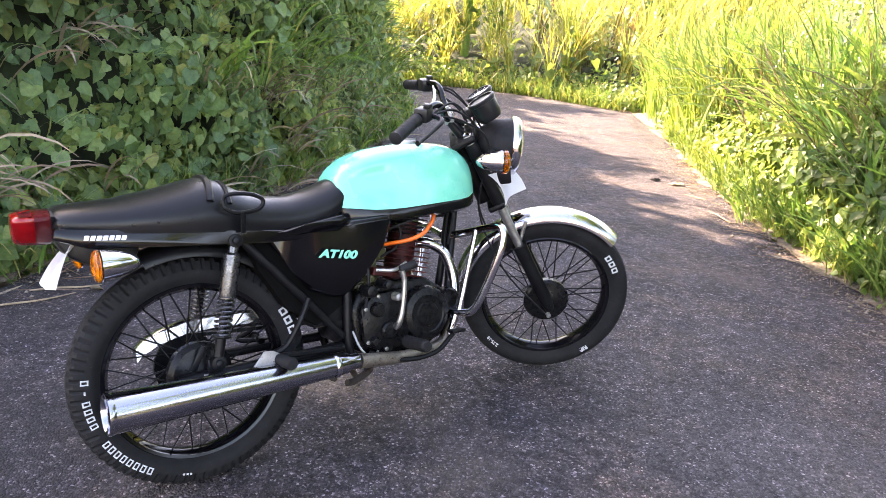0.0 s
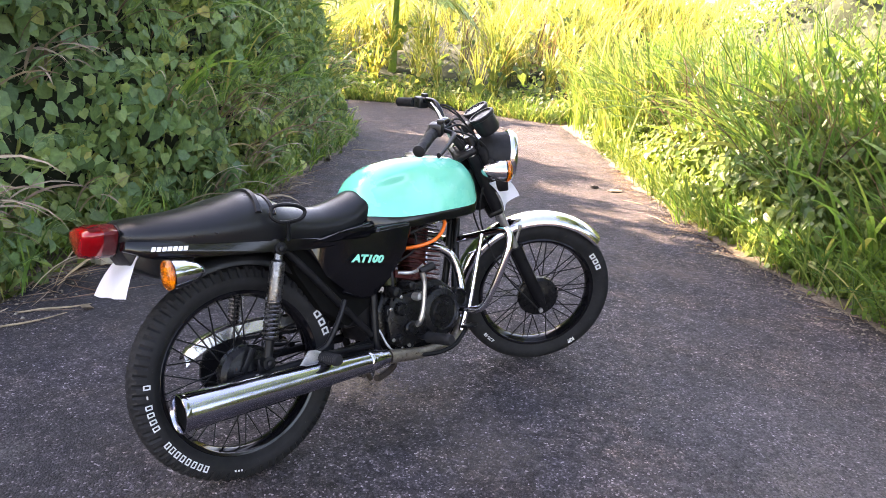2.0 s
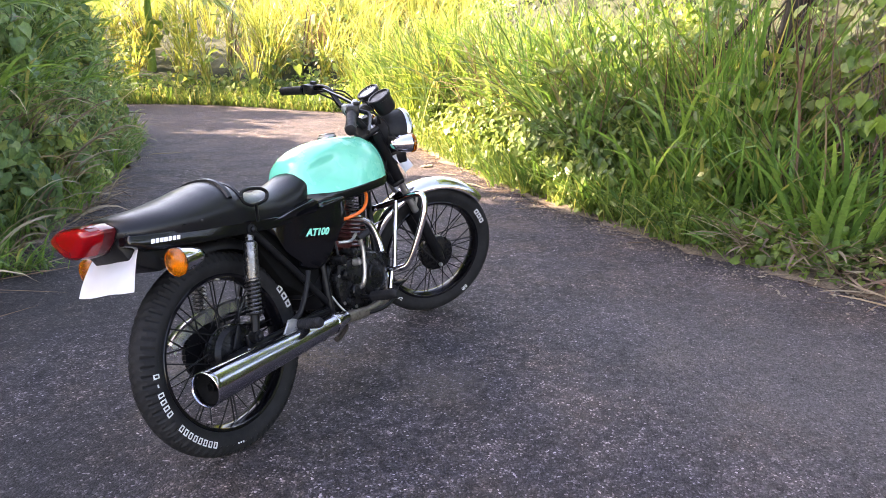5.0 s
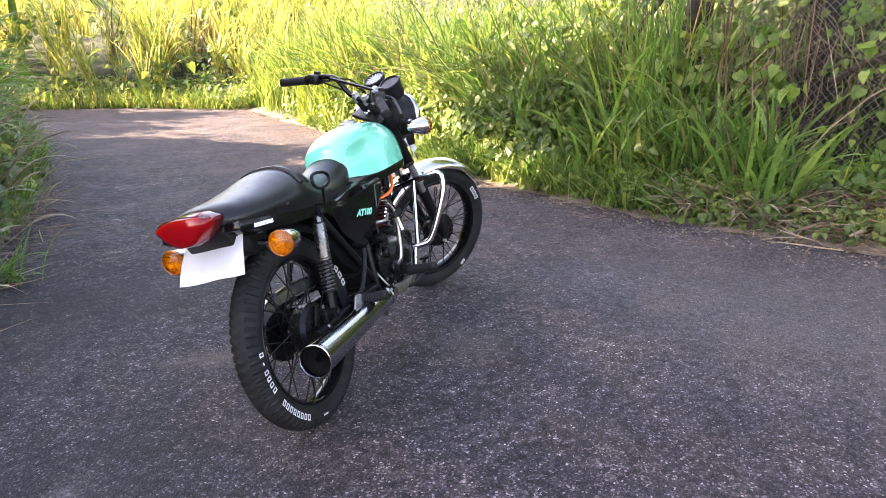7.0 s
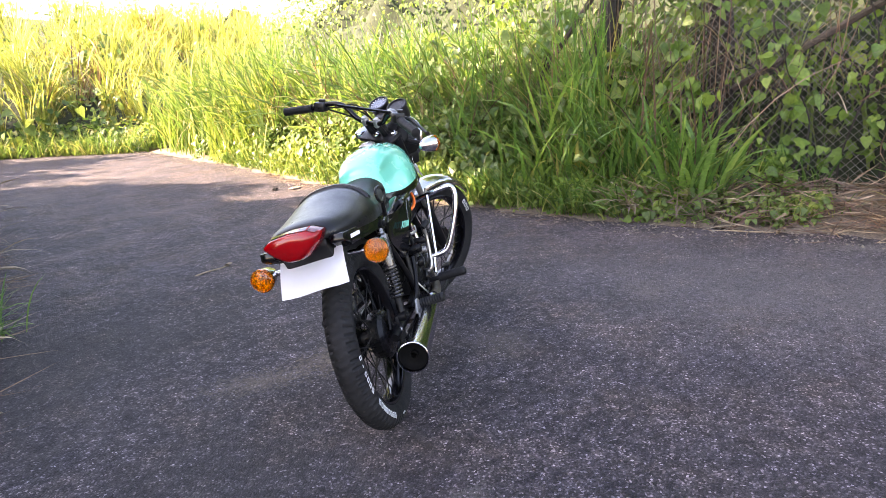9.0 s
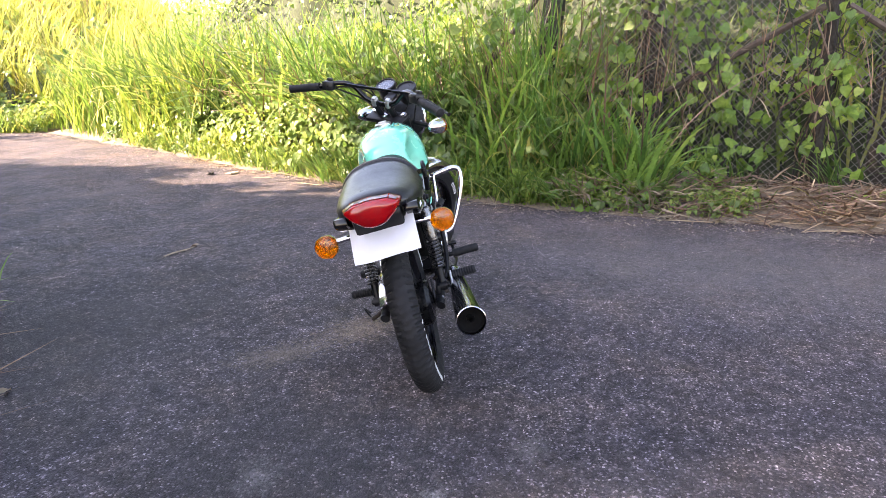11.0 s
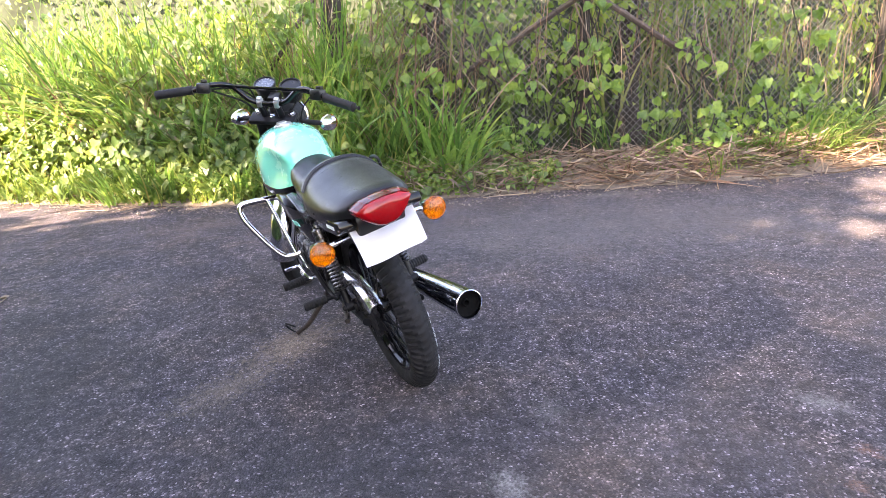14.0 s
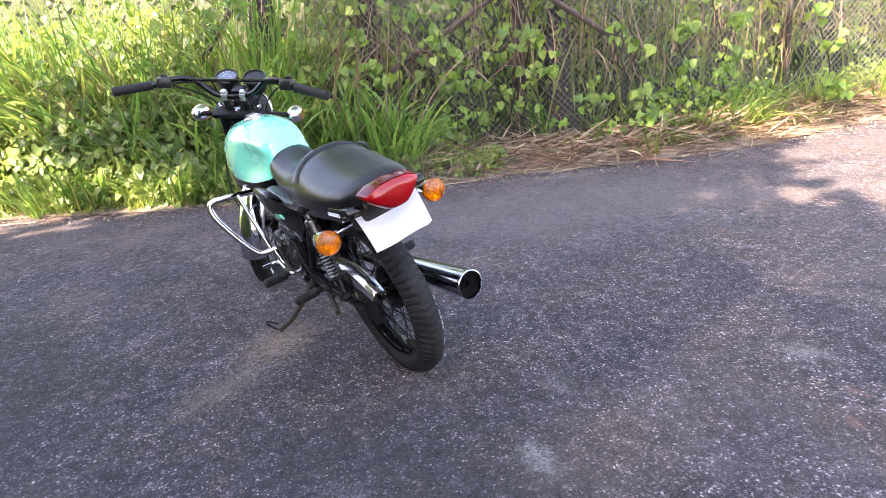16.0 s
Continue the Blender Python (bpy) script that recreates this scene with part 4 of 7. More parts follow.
# ---- climbing vines and trunks along the fence ----
def climber(x, y, h, n, seed, size=(0.04, 0.108)):
    r = np.random.RandomState(seed)
    vine = thing("climbing_vine", "climbing vine with heart-shaped light green leaves on the fence", "vine", pose(x, y, 0), "vines on the fence")
    bm = fresh()
    line = [(0.04 * math.sin(k * 1.7 + seed), 0.10 * math.sin(k * 1.1 + seed), -0.02 + h * k / 6) for k in range(7)]
    tube(bm, line, [0.010, 0.009, 0.008, 0.007, 0.006, 0.005, 0.003], 5, 3)
    part("stem", bm, MAT["bark"], vine)
    k = np.sort(r.uniform(0.08, 1.0, max(4, n // 5)))[r.randint(0, max(4, n // 5), n)]
    t = k + r.normal(0, 0.022, n)
    place = np.c_[-0.05 - r.uniform(0, 0.14, n), 0.10 * np.sin(k * 6.6 + seed) + 0.10 * np.sin(k * 91.0) + r.normal(0, 0.055, n), t * h]
    v, f, c = leaves(place, np.tile((-0.85, 0.1, 0.45), (n, 1)), r.uniform(size[0], size[1], n), 1.2, seed, 1.05, 0.4)
    raw_mesh("leaves", v, f, c, MAT["climb"], "stuff", "", "", vine)


for k, (x, y, h, n) in enumerate(((3.88, 1.0, 1.9, 50), (3.89, -0.35, 1.2, 36), (4.44, -2.3, 1.8, 44), (3.78, 2.6, 2.0, 60), (3.73, 3.6, 1.9, 60), (3.5, 2.25, 1.35, 60), (3.43, 1.95, 1.0, 46), (3.63, 1.35, 1.25, 50), (3.81, 0.45, 0.95, 40), (4.05, -0.85, 1.9, 56), (3.85, 0.0, 0.7, 30), (4.3, -1.4, 1.9, 50), (3.48, 3.1, 1.6, 50), (3.48, 4.2, 1.5, 50))):
    climber(x, y, h, n, 70 + k)


def tangle(x, y, h, n, seed):
    """Dry brown stems winding up a post and hanging off it."""
    r = np.random.RandomState(seed)
    t = thing("dry_vine", "tangle of dry brown vine stems winding round a fence post", "vine", pose(x, y, 0), "dry vines on the posts")
    for k in range(n):
        a0, w, rad = r.uniform(0, 6.28), r.uniform(-5, 5), r.uniform(0.06, 0.13)
        top = h * r.uniform(0.7, 1.0)
        line = [(rad * (1 + 0.7 * math.sin(3.1 * i + k)) * math.cos(a0 + w * i / 9), rad * (1 + 0.7 * math.cos(2.3 * i + k)) * math.sin(a0 + w * i / 9), -0.02 + top * i / 9) for i in range(10)]
        if k % 3 == 0:
            line = line[:7] + [(line[6][0] - 0.10, line[6][1] + r.uniform(-0.25, 0.25), line[6][2] + 0.05), (line[6][0] - 0.14, line[6][1] + r.uniform(-0.4, 0.4), line[6][2] - 0.25)]
        bm = fresh()
        tube(bm, line, r.uniform(0.003, 0.008), 5, 3)
        part("stem", bm, MAT["straw"] if k % 2 else MAT["bark"], t)


for k, (x, y, h, n) in enumerate(((3.93, 3.05, 2.2, 9), (4.08, 0.70, 2.2, 12), (4.28, 2.25, 2.0, 8), (4.05, -0.3, 1.6, 6), (3.98, 1.7, 1.7, 6))):
    tangle(x, y, h, n, 80 + k)
climber(4.0, 0.74, 2.0, 70, 95)
climber(4.3, -1.2, 1.8, 60, 96)


def tree(x, y, height, crown_r, seed, n_leaf, label, leaf=0.16, crown_low=0.45, foot=0.0):
    r = np.random.RandomState(seed)
    t = thing("tree", label, "tree", pose(x, y, foot), "roadside trees")
    bm = fresh()
    bend = [(0.25 * math.sin(k * 0.9 + seed) * k / 5, 0.22 * math.cos(k * 1.3 + seed) * k / 5, -0.05 + height * 0.8 * k / 5) for k in range(6)]
    tube(bm, bend, [0.16, 0.13, 0.11, 0.09, 0.06, 0.03], 9, 4)
    part("trunk", bm, MAT["bark"], t)
    tips = []
    for k in range(9):
        z = height * (crown_low + 0.45 * k / 9)
        a = k * 2.4 + seed
        reach = crown_r * (1.0 - 0.35 * abs(k / 9 - 0.35))
        b0 = (0.25 * math.sin(z / height * 5 + seed) * z / height, 0.2 * math.cos(z / height * 6 + seed) * z / height, z)
        b1 = (math.cos(a) * reach * 0.55, math.sin(a) * reach * 0.55, z + 0.25 * reach)
        b2 = (math.cos(a) * reach, math.sin(a) * reach, z + 0.35 * reach)
        bm = fresh()
        tube(bm, [b0, b1, b2], [0.055, 0.035, 0.012], 6, 4)
        part("limb", bm, MAT["bark"], t)
        tips += [b1, b2, ((b1[0] + b2[0]) / 2 + 0.4 * math.cos(a + 1.5), (b1[1] + b2[1]) / 2 + 0.4 * math.sin(a + 1.5), b2[2] + 0.3)]
    tips = np.array(tips)
    c0 = tips[r.randint(0, len(tips), n_leaf)]
    place = c0 + r.normal(0, crown_r * 0.20, (n_leaf, 3)) * np.array([1, 1, 0.7])
    v, f, c = leaves(place, np.tile((0.0, 0.0, 1.0), (n_leaf, 1)), r.uniform(leaf * 0.7, leaf * 1.3, n_leaf), 0.6, seed)
    raw_mesh("crown", v, f, c, MAT["weed"] if leaf > 0.23 else MAT["vine"], "stuff", "", "", t)
    return t


# left-hand trees, unseen: added so that their crowns shade road and right bank
SHADE_TREES = [(-4.6, 7.05, 8.9, 1.65, 5), (-6.7, 5.05, 5.45, 2.2, 14), (-4.8, 17.7, 5.2, 1.9, 31)]
for x, y, h, cr, sd in SHADE_TREES:
    tree(x, y, h, cr, sd, 4600, "unseen leafy tree added behind the shaded bank to shade the road", 0.21)
tree(-3.5, 5.5, 10.4, 1.3, 67, 1500, "unseen tall slender tree with a high crown, added behind the shaded bank to shade the fence", 0.19, 0.72)
tree(-5.5, 6.3, 7.0, 0.9, 57, 1300, "unseen slender leafy tree added among the taller trees for shade", 0.19, 0.62)
tree(-7.9, 17.0, 7.6, 1.6, 61, 2400, "unseen leafy tree added on the far bank beyond the bend for shade", 0.21, 0.5)
tree(-3.9, 9.5, 7.3, 1.25, 29, 300, "unseen slender tree with a thin crown, added behind the shaded bank for partial shade", 0.21, 0.70)
tree(-4.3, 8.3, 8.2, 1.25, 23, 1200, "unseen slender tree with a small high crown, added behind the shaded bank for shade", 0.21, 0.70)
for x, y, h, cr, sd in ((4.33, 2.25, 5.0, 1.7, 33), (5.0, 0.2, 5.5, 1.8, 37), (6.6, -4.7, 5.5, 1.8, 41), (4.18, 3.3, 5.8, 1.3, 44)):
    tree(x, y, h, cr, sd, 1500, "slim dark-barked tree behind the roadside grass", 0.16, 0.6)
# one more unseen tree, added to shade the right bank
tree(-4.5, 9.1, 9.0, 1.25, 41, 3600, "unseen leafy tree with a high narrow crown, added behind the bank for shade", 0.21, 0.70)


# ---- the motorcycle: x ahead, y to its left, z up, from the rear wheel's foot ----
BIKE = pose(-0.561, 1.399, 0.0, 0, 0, 35.0) @ pose(0, 0, 0, -13.7, 0, 0)
bike = thing("motorcycle", "small black motorcycle with a mint green tank, on its side stand", "motorcycle", BIKE)
RAKE, STEER = radians(28.0), radians(-39.0)
HEAD_AXIS = Vector((-math.sin(RAKE), 0, math.cos(RAKE)))
FOOT = Vector((1.261, 0, 0.302))                     # on the steering axis, level with the front axle
TURN_F = Matrix.Translation(FOOT) @ Matrix.Rotation(STEER, 4, HEAD_AXIS) @ Matrix.Translation(-FOOT)
FWD = Vector((math.cos(RAKE), 0, math.sin(RAKE)))
REAR, FRONT = Vector((0.033, 0, 0.303)), Vector((1.299, 0, 0.320))


def wheel(name, c, big, half, tread, m, label):
    """Spoked wheel: rim, with tyre, hub and spokes under it."""
    m = m if m is not None else Matrix()
    rim_r = 0.236
    bm = fresh()
    prof = [(rim_r, -0.030), (rim_r - 0.004, -0.033), (rim_r - 0.012, -0.031), (rim_r - 0.014, -0.024), (rim_r - 0.021, -0.014), (rim_r - 0.023, 0.0), (rim_r - 0.021, 0.014), (rim_r - 0.014, 0.024), (rim_r - 0.012, 0.031), (rim_r - 0.004, 0.033), (rim_r, 0.030), (rim_r - 0.008, 0.024), (rim_r - 0.014, 0.0), (rim_r - 0.008, -0.024)]
    lathe(bm, prof, c, (0, 1, 0), 72, True)
    rim = part(name, bm, MAT["black"], bike, label, m)
    # tyre: a closed section, its tread cut by grooves
    bm = fresh()
    sec = []
    for k in range(15):
        a = -0.62 * math.pi + 1.24 * math.pi * k / 14
        sec.append((big - half * 0.98 + half * 0.98 * math.cos(a), half * math.sin(a), abs(a)))
    sec = [(rim_r - 0.006, -half * 0.62, 9)] + sec + [(rim_r - 0.006, half * 0.62, 9)]
    seg = 288 if tread == "block" else 216
    rings = []
    for i in range(seg):
        th = 2 * math.pi * i / seg
        ring = []
        for r, y, a in sec:
            dr = 0.0
            if a < 9 and tread == "block":
                if 0.80 < a < 1.30 and (i + (0 if y > 0 else 2)) % 4 == 0:
                    dr = 0.0068
                elif 0.62 < a <= 0.80 and i % 4 in (1, 2):
                    dr = 0.0045
                elif a <= 0.62 and (i + round(3 * abs(y) / half)) % 4 == 2:
                    dr = 0.0052
            elif a < 9 and tread == "rib" and 0.25 < a < 0.42:
                dr = 0.004
            k = 1 - dr / max(1e-6, half)
            yy, rr = y * k, big - half + (r - big + half) * k
            ring.append(c + Vector((rr * math.cos(th), yy, rr * math.sin(th))))
        rings.append(ring)
    rings.append(rings[0])
    vs = loft(bm, rings, (False, False), True)
    bmesh.ops.remove_doubles(bm, verts=vs[0] + vs[-1], dist=1e-6)
    tyre = part("tyre", bm, MAT["tyre"], rim, "black rubber tyre with raised white lettering", m, 28)
    # hub
    bm = fresh()
    lathe(bm, [(0.008, -0.10), (0.010, -0.075), (0.030, -0.072), (0.032, -0.05), (0.045, -0.035), (0.030, -0.025), (0.026, 0.0), (0.030, 0.025), (0.045, 0.035), (0.034, 0.05), (0.012, 0.06), (0.008, 0.10)], c, (0, 1, 0), 28)
    part("hub", bm, MAT["engine"], rim, "", m)
    # spokes: four kinds, nine of each
    for side in (-1, 1):
        for way in (-1, 1):
            bm = fresh()
            a0, a1 = 0.0, way * radians(52)
            p0 = c + Vector((0.043 * math.cos(a0), side * 0.038, 0.043 * math.sin(a0)))
            p1 = c + Vector(((rim_r - 0.020) * math.cos(a1), side * 0.006, (rim_r - 0.020) * math.sin(a1)))
            tube(bm, [p0, p1], 0.0023, 5, 1)
            first = part("spoke", bm, MAT["frame"], rim)
            for k in range(9):
                ob = first if k == 0 else first.copy()
                if k:
                    scene.collection.objects.link(ob)
                spin = Matrix.Rotation(radians(40 * k + (0 if side > 0 else 20) + (10 if way > 0 else 0)), 4, "Y")
                ob.matrix_local = m @ Matrix.Translation(c) @ spin @ Matrix.Translation(-c)
    return rim, tyre


def round_side(bm, c, radius, angle, half_y, m=None):
    """Bends flat lettering (x along, y up) round a wheel's right side, centred on the angle from straight ahead, read from the right."""
    for v in bm.verts:
        a = angle - v.co.x / radius
        r = radius + v.co.y
        v.co = c + Vector((r * math.cos(a), -half_y - 0.0006 - v.co.z, r * math.sin(a)))
    return bm


def bars(count, w, h, gap, thick=0.0006, slant=0.0, hollow=False):
    """A row of letter-sized plain bars, centred."""
    bm = fresh()
    x = -(count * w + (count - 1) * gap) / 2
    e = min(w, h) * 0.25 if hollow else 0.0
    for k in range(count):
        strokes = [(x, -h / 2, x + w, h / 2)] if not hollow else [(x, -h / 2, x + e, h / 2), (x + w - e, -h / 2, x + w, h / 2), (x + e, h / 2 - e, x + w - e, h / 2), (x + e, -h / 2, x + w - e, -h / 2 + e)]
        for x0, y0, x1, y1 in strokes:
            b = [(x0 + slant * y0 / h, y0), (x1 + slant * y0 / h, y0), (x1 + slant * y1 / h, y1), (x0 + slant * y1 / h, y1)]
            lo = [bm.verts.new((p[0], p[1], -thick)) for p in b]
            hi = [bm.verts.new((p[0], p[1], thick)) for p in b]
            bm.faces.new(hi)
            bm.faces.new(lo[::-1])
            for i in range(4):
                bm.faces.new((lo[i], lo[(i + 1) % 4], hi[(i + 1) % 4], hi[i]))
        x += w + gap
    return bm


rear, rear_tyre = wheel("rear_wheel", REAR, 0.3075, 0.0455, "block", None, "black spoked rear wheel")
front, front_tyre = wheel("front_wheel", FRONT, 0.310, 0.040, "rib", TURN_F, "black spoked front wheel turned to the right")
for ang, count, w, h, gap in ((223, 8, 0.0128, 0.018, 0.0062), (190.5, 4, 0.0128, 0.018, 0.0070), (173, 1, 0.0128, 0.018, 0.006), (178.5, 1, 0.0085, 0.004, 0.004), (20.5, 3, 0.022, 0.021, 0.008), (257.5, 3, 0.005, 0.005, 0.004)):
    part("lettering", round_side(bars(count, w, h, gap, 0.0006, 0.0, w > 0.01), REAR, 0.270, radians(ang), 0.0450), MAT["white"], rear_tyre, "white raised tyre lettering")
part("lettering", round_side(bars(3, 0.020, 0.021, 0.007, 0.0006, 0.0, True), FRONT, 0.267, radians(32.3), 0.0395), MAT["white"], front_tyre, "white raised tyre lettering", TURN_F)
part("lettering", round_side(words("2.75-18", 0.018, 0.0006, 0.0004), FRONT, 0.264, radians(226.5), 0.0395), MAT["white"], front_tyre, "white raised tyre size", TURN_F)
part("lettering", round_side(words("RIB", 0.022, 0.0006, 0.0010), FRONT, 0.270, radians(308), 0.0395), MAT["white"], front_tyre, "white raised tyre lettering", TURN_F)

# brake drums and sprocket
bm = fresh()
lathe(bm, [(0.010, 0.0), (0.055, 0.0), (0.074, -0.006), (0.080, -0.02), (0.082, -0.045), (0.074, -0.056), (0.045, -0.060), (0.030, -0.066), (0.014, -0.070), (0.012, -0.085)], FRONT + Vector((0, -0.012, 0)), (0, 1, 0), 40)
drum = part("brake_drum", bm, MAT["engine"], front, "black front brake drum", TURN_F)
bm = fresh()
lathe(bm, [(0.009, 0), (0.009, -0.012), (0.005, -0.018)], FRONT + Vector((0.008, -0.080, -0.045)), (0, 1, 0), 8)
part("brake_cam", bm, MAT["alloy"], front, "", TURN_F)
bm = fresh()
lathe(bm, [(0.010, 0.0), (0.055, 0.0), (0.078, -0.006), (0.082, -0.02), (0.082, -0.045), (0.070, -0.058), (0.040, -0.062), (0.024, -0.070)], REAR + Vector((0, -0.010, 0)), (0, 1, 0), 40)
part("brake_drum", bm, MAT["engine"], rear, "black rear brake drum")
bm = fresh()
lathe(bm, [(0.012, 0), (0.012, -0.016), (0.007, -0.028)], REAR + Vector((0, -0.085, 0)), (0, 1, 0), 6)
part("axle_nut", bm, MAT["alloy"], rear)
bm = fresh()
box(bm, REAR + Vector((-0.01, -0.083, 0.045)), (0.018, 0.008, 0.07), Euler((0, 0.5, 0)).to_matrix(), 0.003)
part("brake_arm", bm, MAT["frame"], rear)
bm = fresh()
ring = []
for i in range(76):
    a = 2 * math.pi * i / 76
    r = 0.086 if i % 2 else 0.080
    ring.append((REAR.x + r * math.cos(a), REAR.z + r * math.sin(a)))
prism(bm, ring, 0.061, 0.067)
part("sprocket", bm, MAT["frame"], rear)

# front end, all turned with the steering
for s in (-1, 1):
    foot = FRONT + Vector((0, s * 0.078, 0))
    bm = fresh()
    tube(bm, [foot - HEAD_AXIS * 0.028 + FWD * 0.0, foot + HEAD_AXIS * 0.02, foot + HEAD_AXIS * 0.19, foot + HEAD_AXIS * 0.245, foot + HEAD_AXIS * 0.255], [0.017, 0.025, 0.024, 0.026, 0.028], 16, 1)
    leg = part("fork_leg", bm, MAT["frame"], bike, "black fork leg with a bare upper tube", TURN_F)
    bm = fresh()
    tube(bm, [foot + HEAD_AXIS * 0.24, foot + HEAD_AXIS * 0.684], 0.0155, 14, 1)
    part("upper_tube", bm, MAT["steel"], leg, "bare steel fork tube", TURN_F)
    bm = fresh()
    tube(bm, [foot + HEAD_AXIS * 0.41, foot + HEAD_AXIS * 0.43, foot + HEAD_AXIS * 0.655], [0.019, 0.0225, 0.0215], 14, 1)
    box(bm, foot + HEAD_AXIS * 0.51 + FWD * 0.045, (0.065, 0.010, 0.055), Euler((0, -RAKE * 0.3, 0)).to_matrix(), 0.005)
    part("lamp_bracket", bm, MAT["frame"], leg, "", TURN_F)
for h, t in ((0.42, 0.022), (0.668, 0.024)):
    bm = fresh()
    box(bm, FOOT + FWD * (0.03 if h < 0.5 else 0.02) + HEAD_AXIS * h, (0.060 if h < 0.5 else 0.085, 0.205, t), Matrix.Rotation(-RAKE, 3, "Y"), 0.010)
    part("fork_clamp", bm, MAT["frame"], bike, "", TURN_F)
bm = fresh()
tube(bm, [FOOT + HEAD_AXIS * 0.43, FOOT + HEAD_AXIS * 0.645], 0.030, 16, 1)
part("steering_head", bm, MAT["frame"], bike)
bm = fresh()
lathe(bm, [(0.016, 0), (0.016, 0.012), (0.010, 0.016)], FOOT + FWD * 0.01 + HEAD_AXIS * 0.680, HEAD_AXIS, 6)
part("steering_nut", bm, MAT["chrome"], bike, "", TURN_F)
for s in (-1, 1):
    bm = fresh()
    lathe(bm, [(0.013, 0), (0.013, 0.010), (0.009, 0.014)], FOOT + FWD * 0.038 + HEAD_AXIS * 0.679 + Vector((0, s * 0.078, 0)), HEAD_AXIS, 6)
    part("fork_cap", bm, MAT["chrome"], bike, "chromed fork top bolt", TURN_F)
    bm = fresh()
    tube(bm, [FOOT + FWD * 0.028 + HEAD_AXIS * 0.66 + Vector((0, s * 0.038, 0)), Vector((0.918, s * 0.038, 0.962))], [0.015, 0.012], 12, 1)
    part("riser", bm, MAT["frame"], bike, "black handlebar riser", TURN_F)
bm = fresh()
lathe(bm, [(0.019, -0.03), (0.020, 0.012), (0.017, 0.018), (0.006, 0.018)], FOOT + FWD * 0.062 + HEAD_AXIS * 0.681 + Vector((0, 0.01, 0)), HEAD_AXIS, 18)
part("ignition_switch", bm, MAT["plastic"], bike, "black ignition switch", TURN_F)


def arch(bm, c, radius, a0, a1, half, sag, thick=0.0016, n=36, lip=True):
    """A curved mudguard sheet with rolled edges."""
    rings = []
    prof = [(-half, -sag - 0.008), (-half, -sag), (-half * 0.92, -sag * 0.6), (-half * 0.7, -sag * 0.22), (-half * 0.35, 0.0), (-half * 0.12, 0.004), (half * 0.12, 0.004), (half * 0.35, 0.0), (half * 0.7, -sag * 0.22), (half * 0.92, -sag * 0.6), (half, -sag), (half, -sag - 0.008)]
    prof = prof + [(y * 0.975, z - thick) for y, z in prof[::-1]]
    for k in range(n + 1):
        a = a0 + (a1 - a0) * k / n
        rings.append([c + Vector(((radius + z) * math.cos(a), y, (radius + z) * math.sin(a))) for y, z in prof])
    loft(bm, rings)
    return bm


bm = arch(fresh(), FRONT, 0.338, radians(46), radians(194), 0.056, 0.028)
fender = part("front_mudguard", bm, MAT["chrome"], bike, "chromed front mudguard", TURN_F)
for s in (-1, 1):
    bm = fresh()
    tube(bm, [FRONT + Vector((-0.10, s * 0.055, 0.305)), FRONT + HEAD_AXIS * 0.25 + Vector((0, s * 0.06, 0))], 0.007, 6, 1)
    part("mudguard_stay", bm, MAT["steel"], fender, "", TURN_F)

# head lamp
LAMP = Vector((1.122, 0, 0.877))
bm = fresh()
lathe(bm, [(0.012, -0.115), (0.045, -0.105), (0.072, -0.08), (0.085, -0.045), (0.090, 0.0), (0.091, 0.006)], LAMP, (1, 0, -0.04), 40)
lamp = part("headlamp", bm, MAT["rubber"], bike, "round black headlamp with a chrome rim", TURN_F)
bm = fresh()
lathe(bm, [(0.091, 0.004), (0.096, 0.006), (0.098, 0.014), (0.097, 0.026), (0.090, 0.034), (0.084, 0.034), (0.084, 0.004)], LAMP, (1, 0, -0.04), 48, True)
part("rim", bm, MAT["chrome"], lamp, "chrome rim", TURN_F)
bm = fresh()
lathe(bm, [(0.086, 0.028), (0.070, 0.038), (0.045, 0.046), (0.015, 0.050)], LAMP, (1, 0, -0.04), 40)
part("lens", bm, MAT["glass"], lamp, "clear headlamp glass", TURN_F)
for s in (-1, 1):
    bm = fresh()
    lathe(bm, [(0.010, 0), (0.010, 0.012), (0.006, 0.016)], LAMP + Vector((-0.03, s * 0.088, 0.0)), (0, s, 0), 10)
    part("bolt", bm, MAT["chrome"], lamp, "", TURN_F)


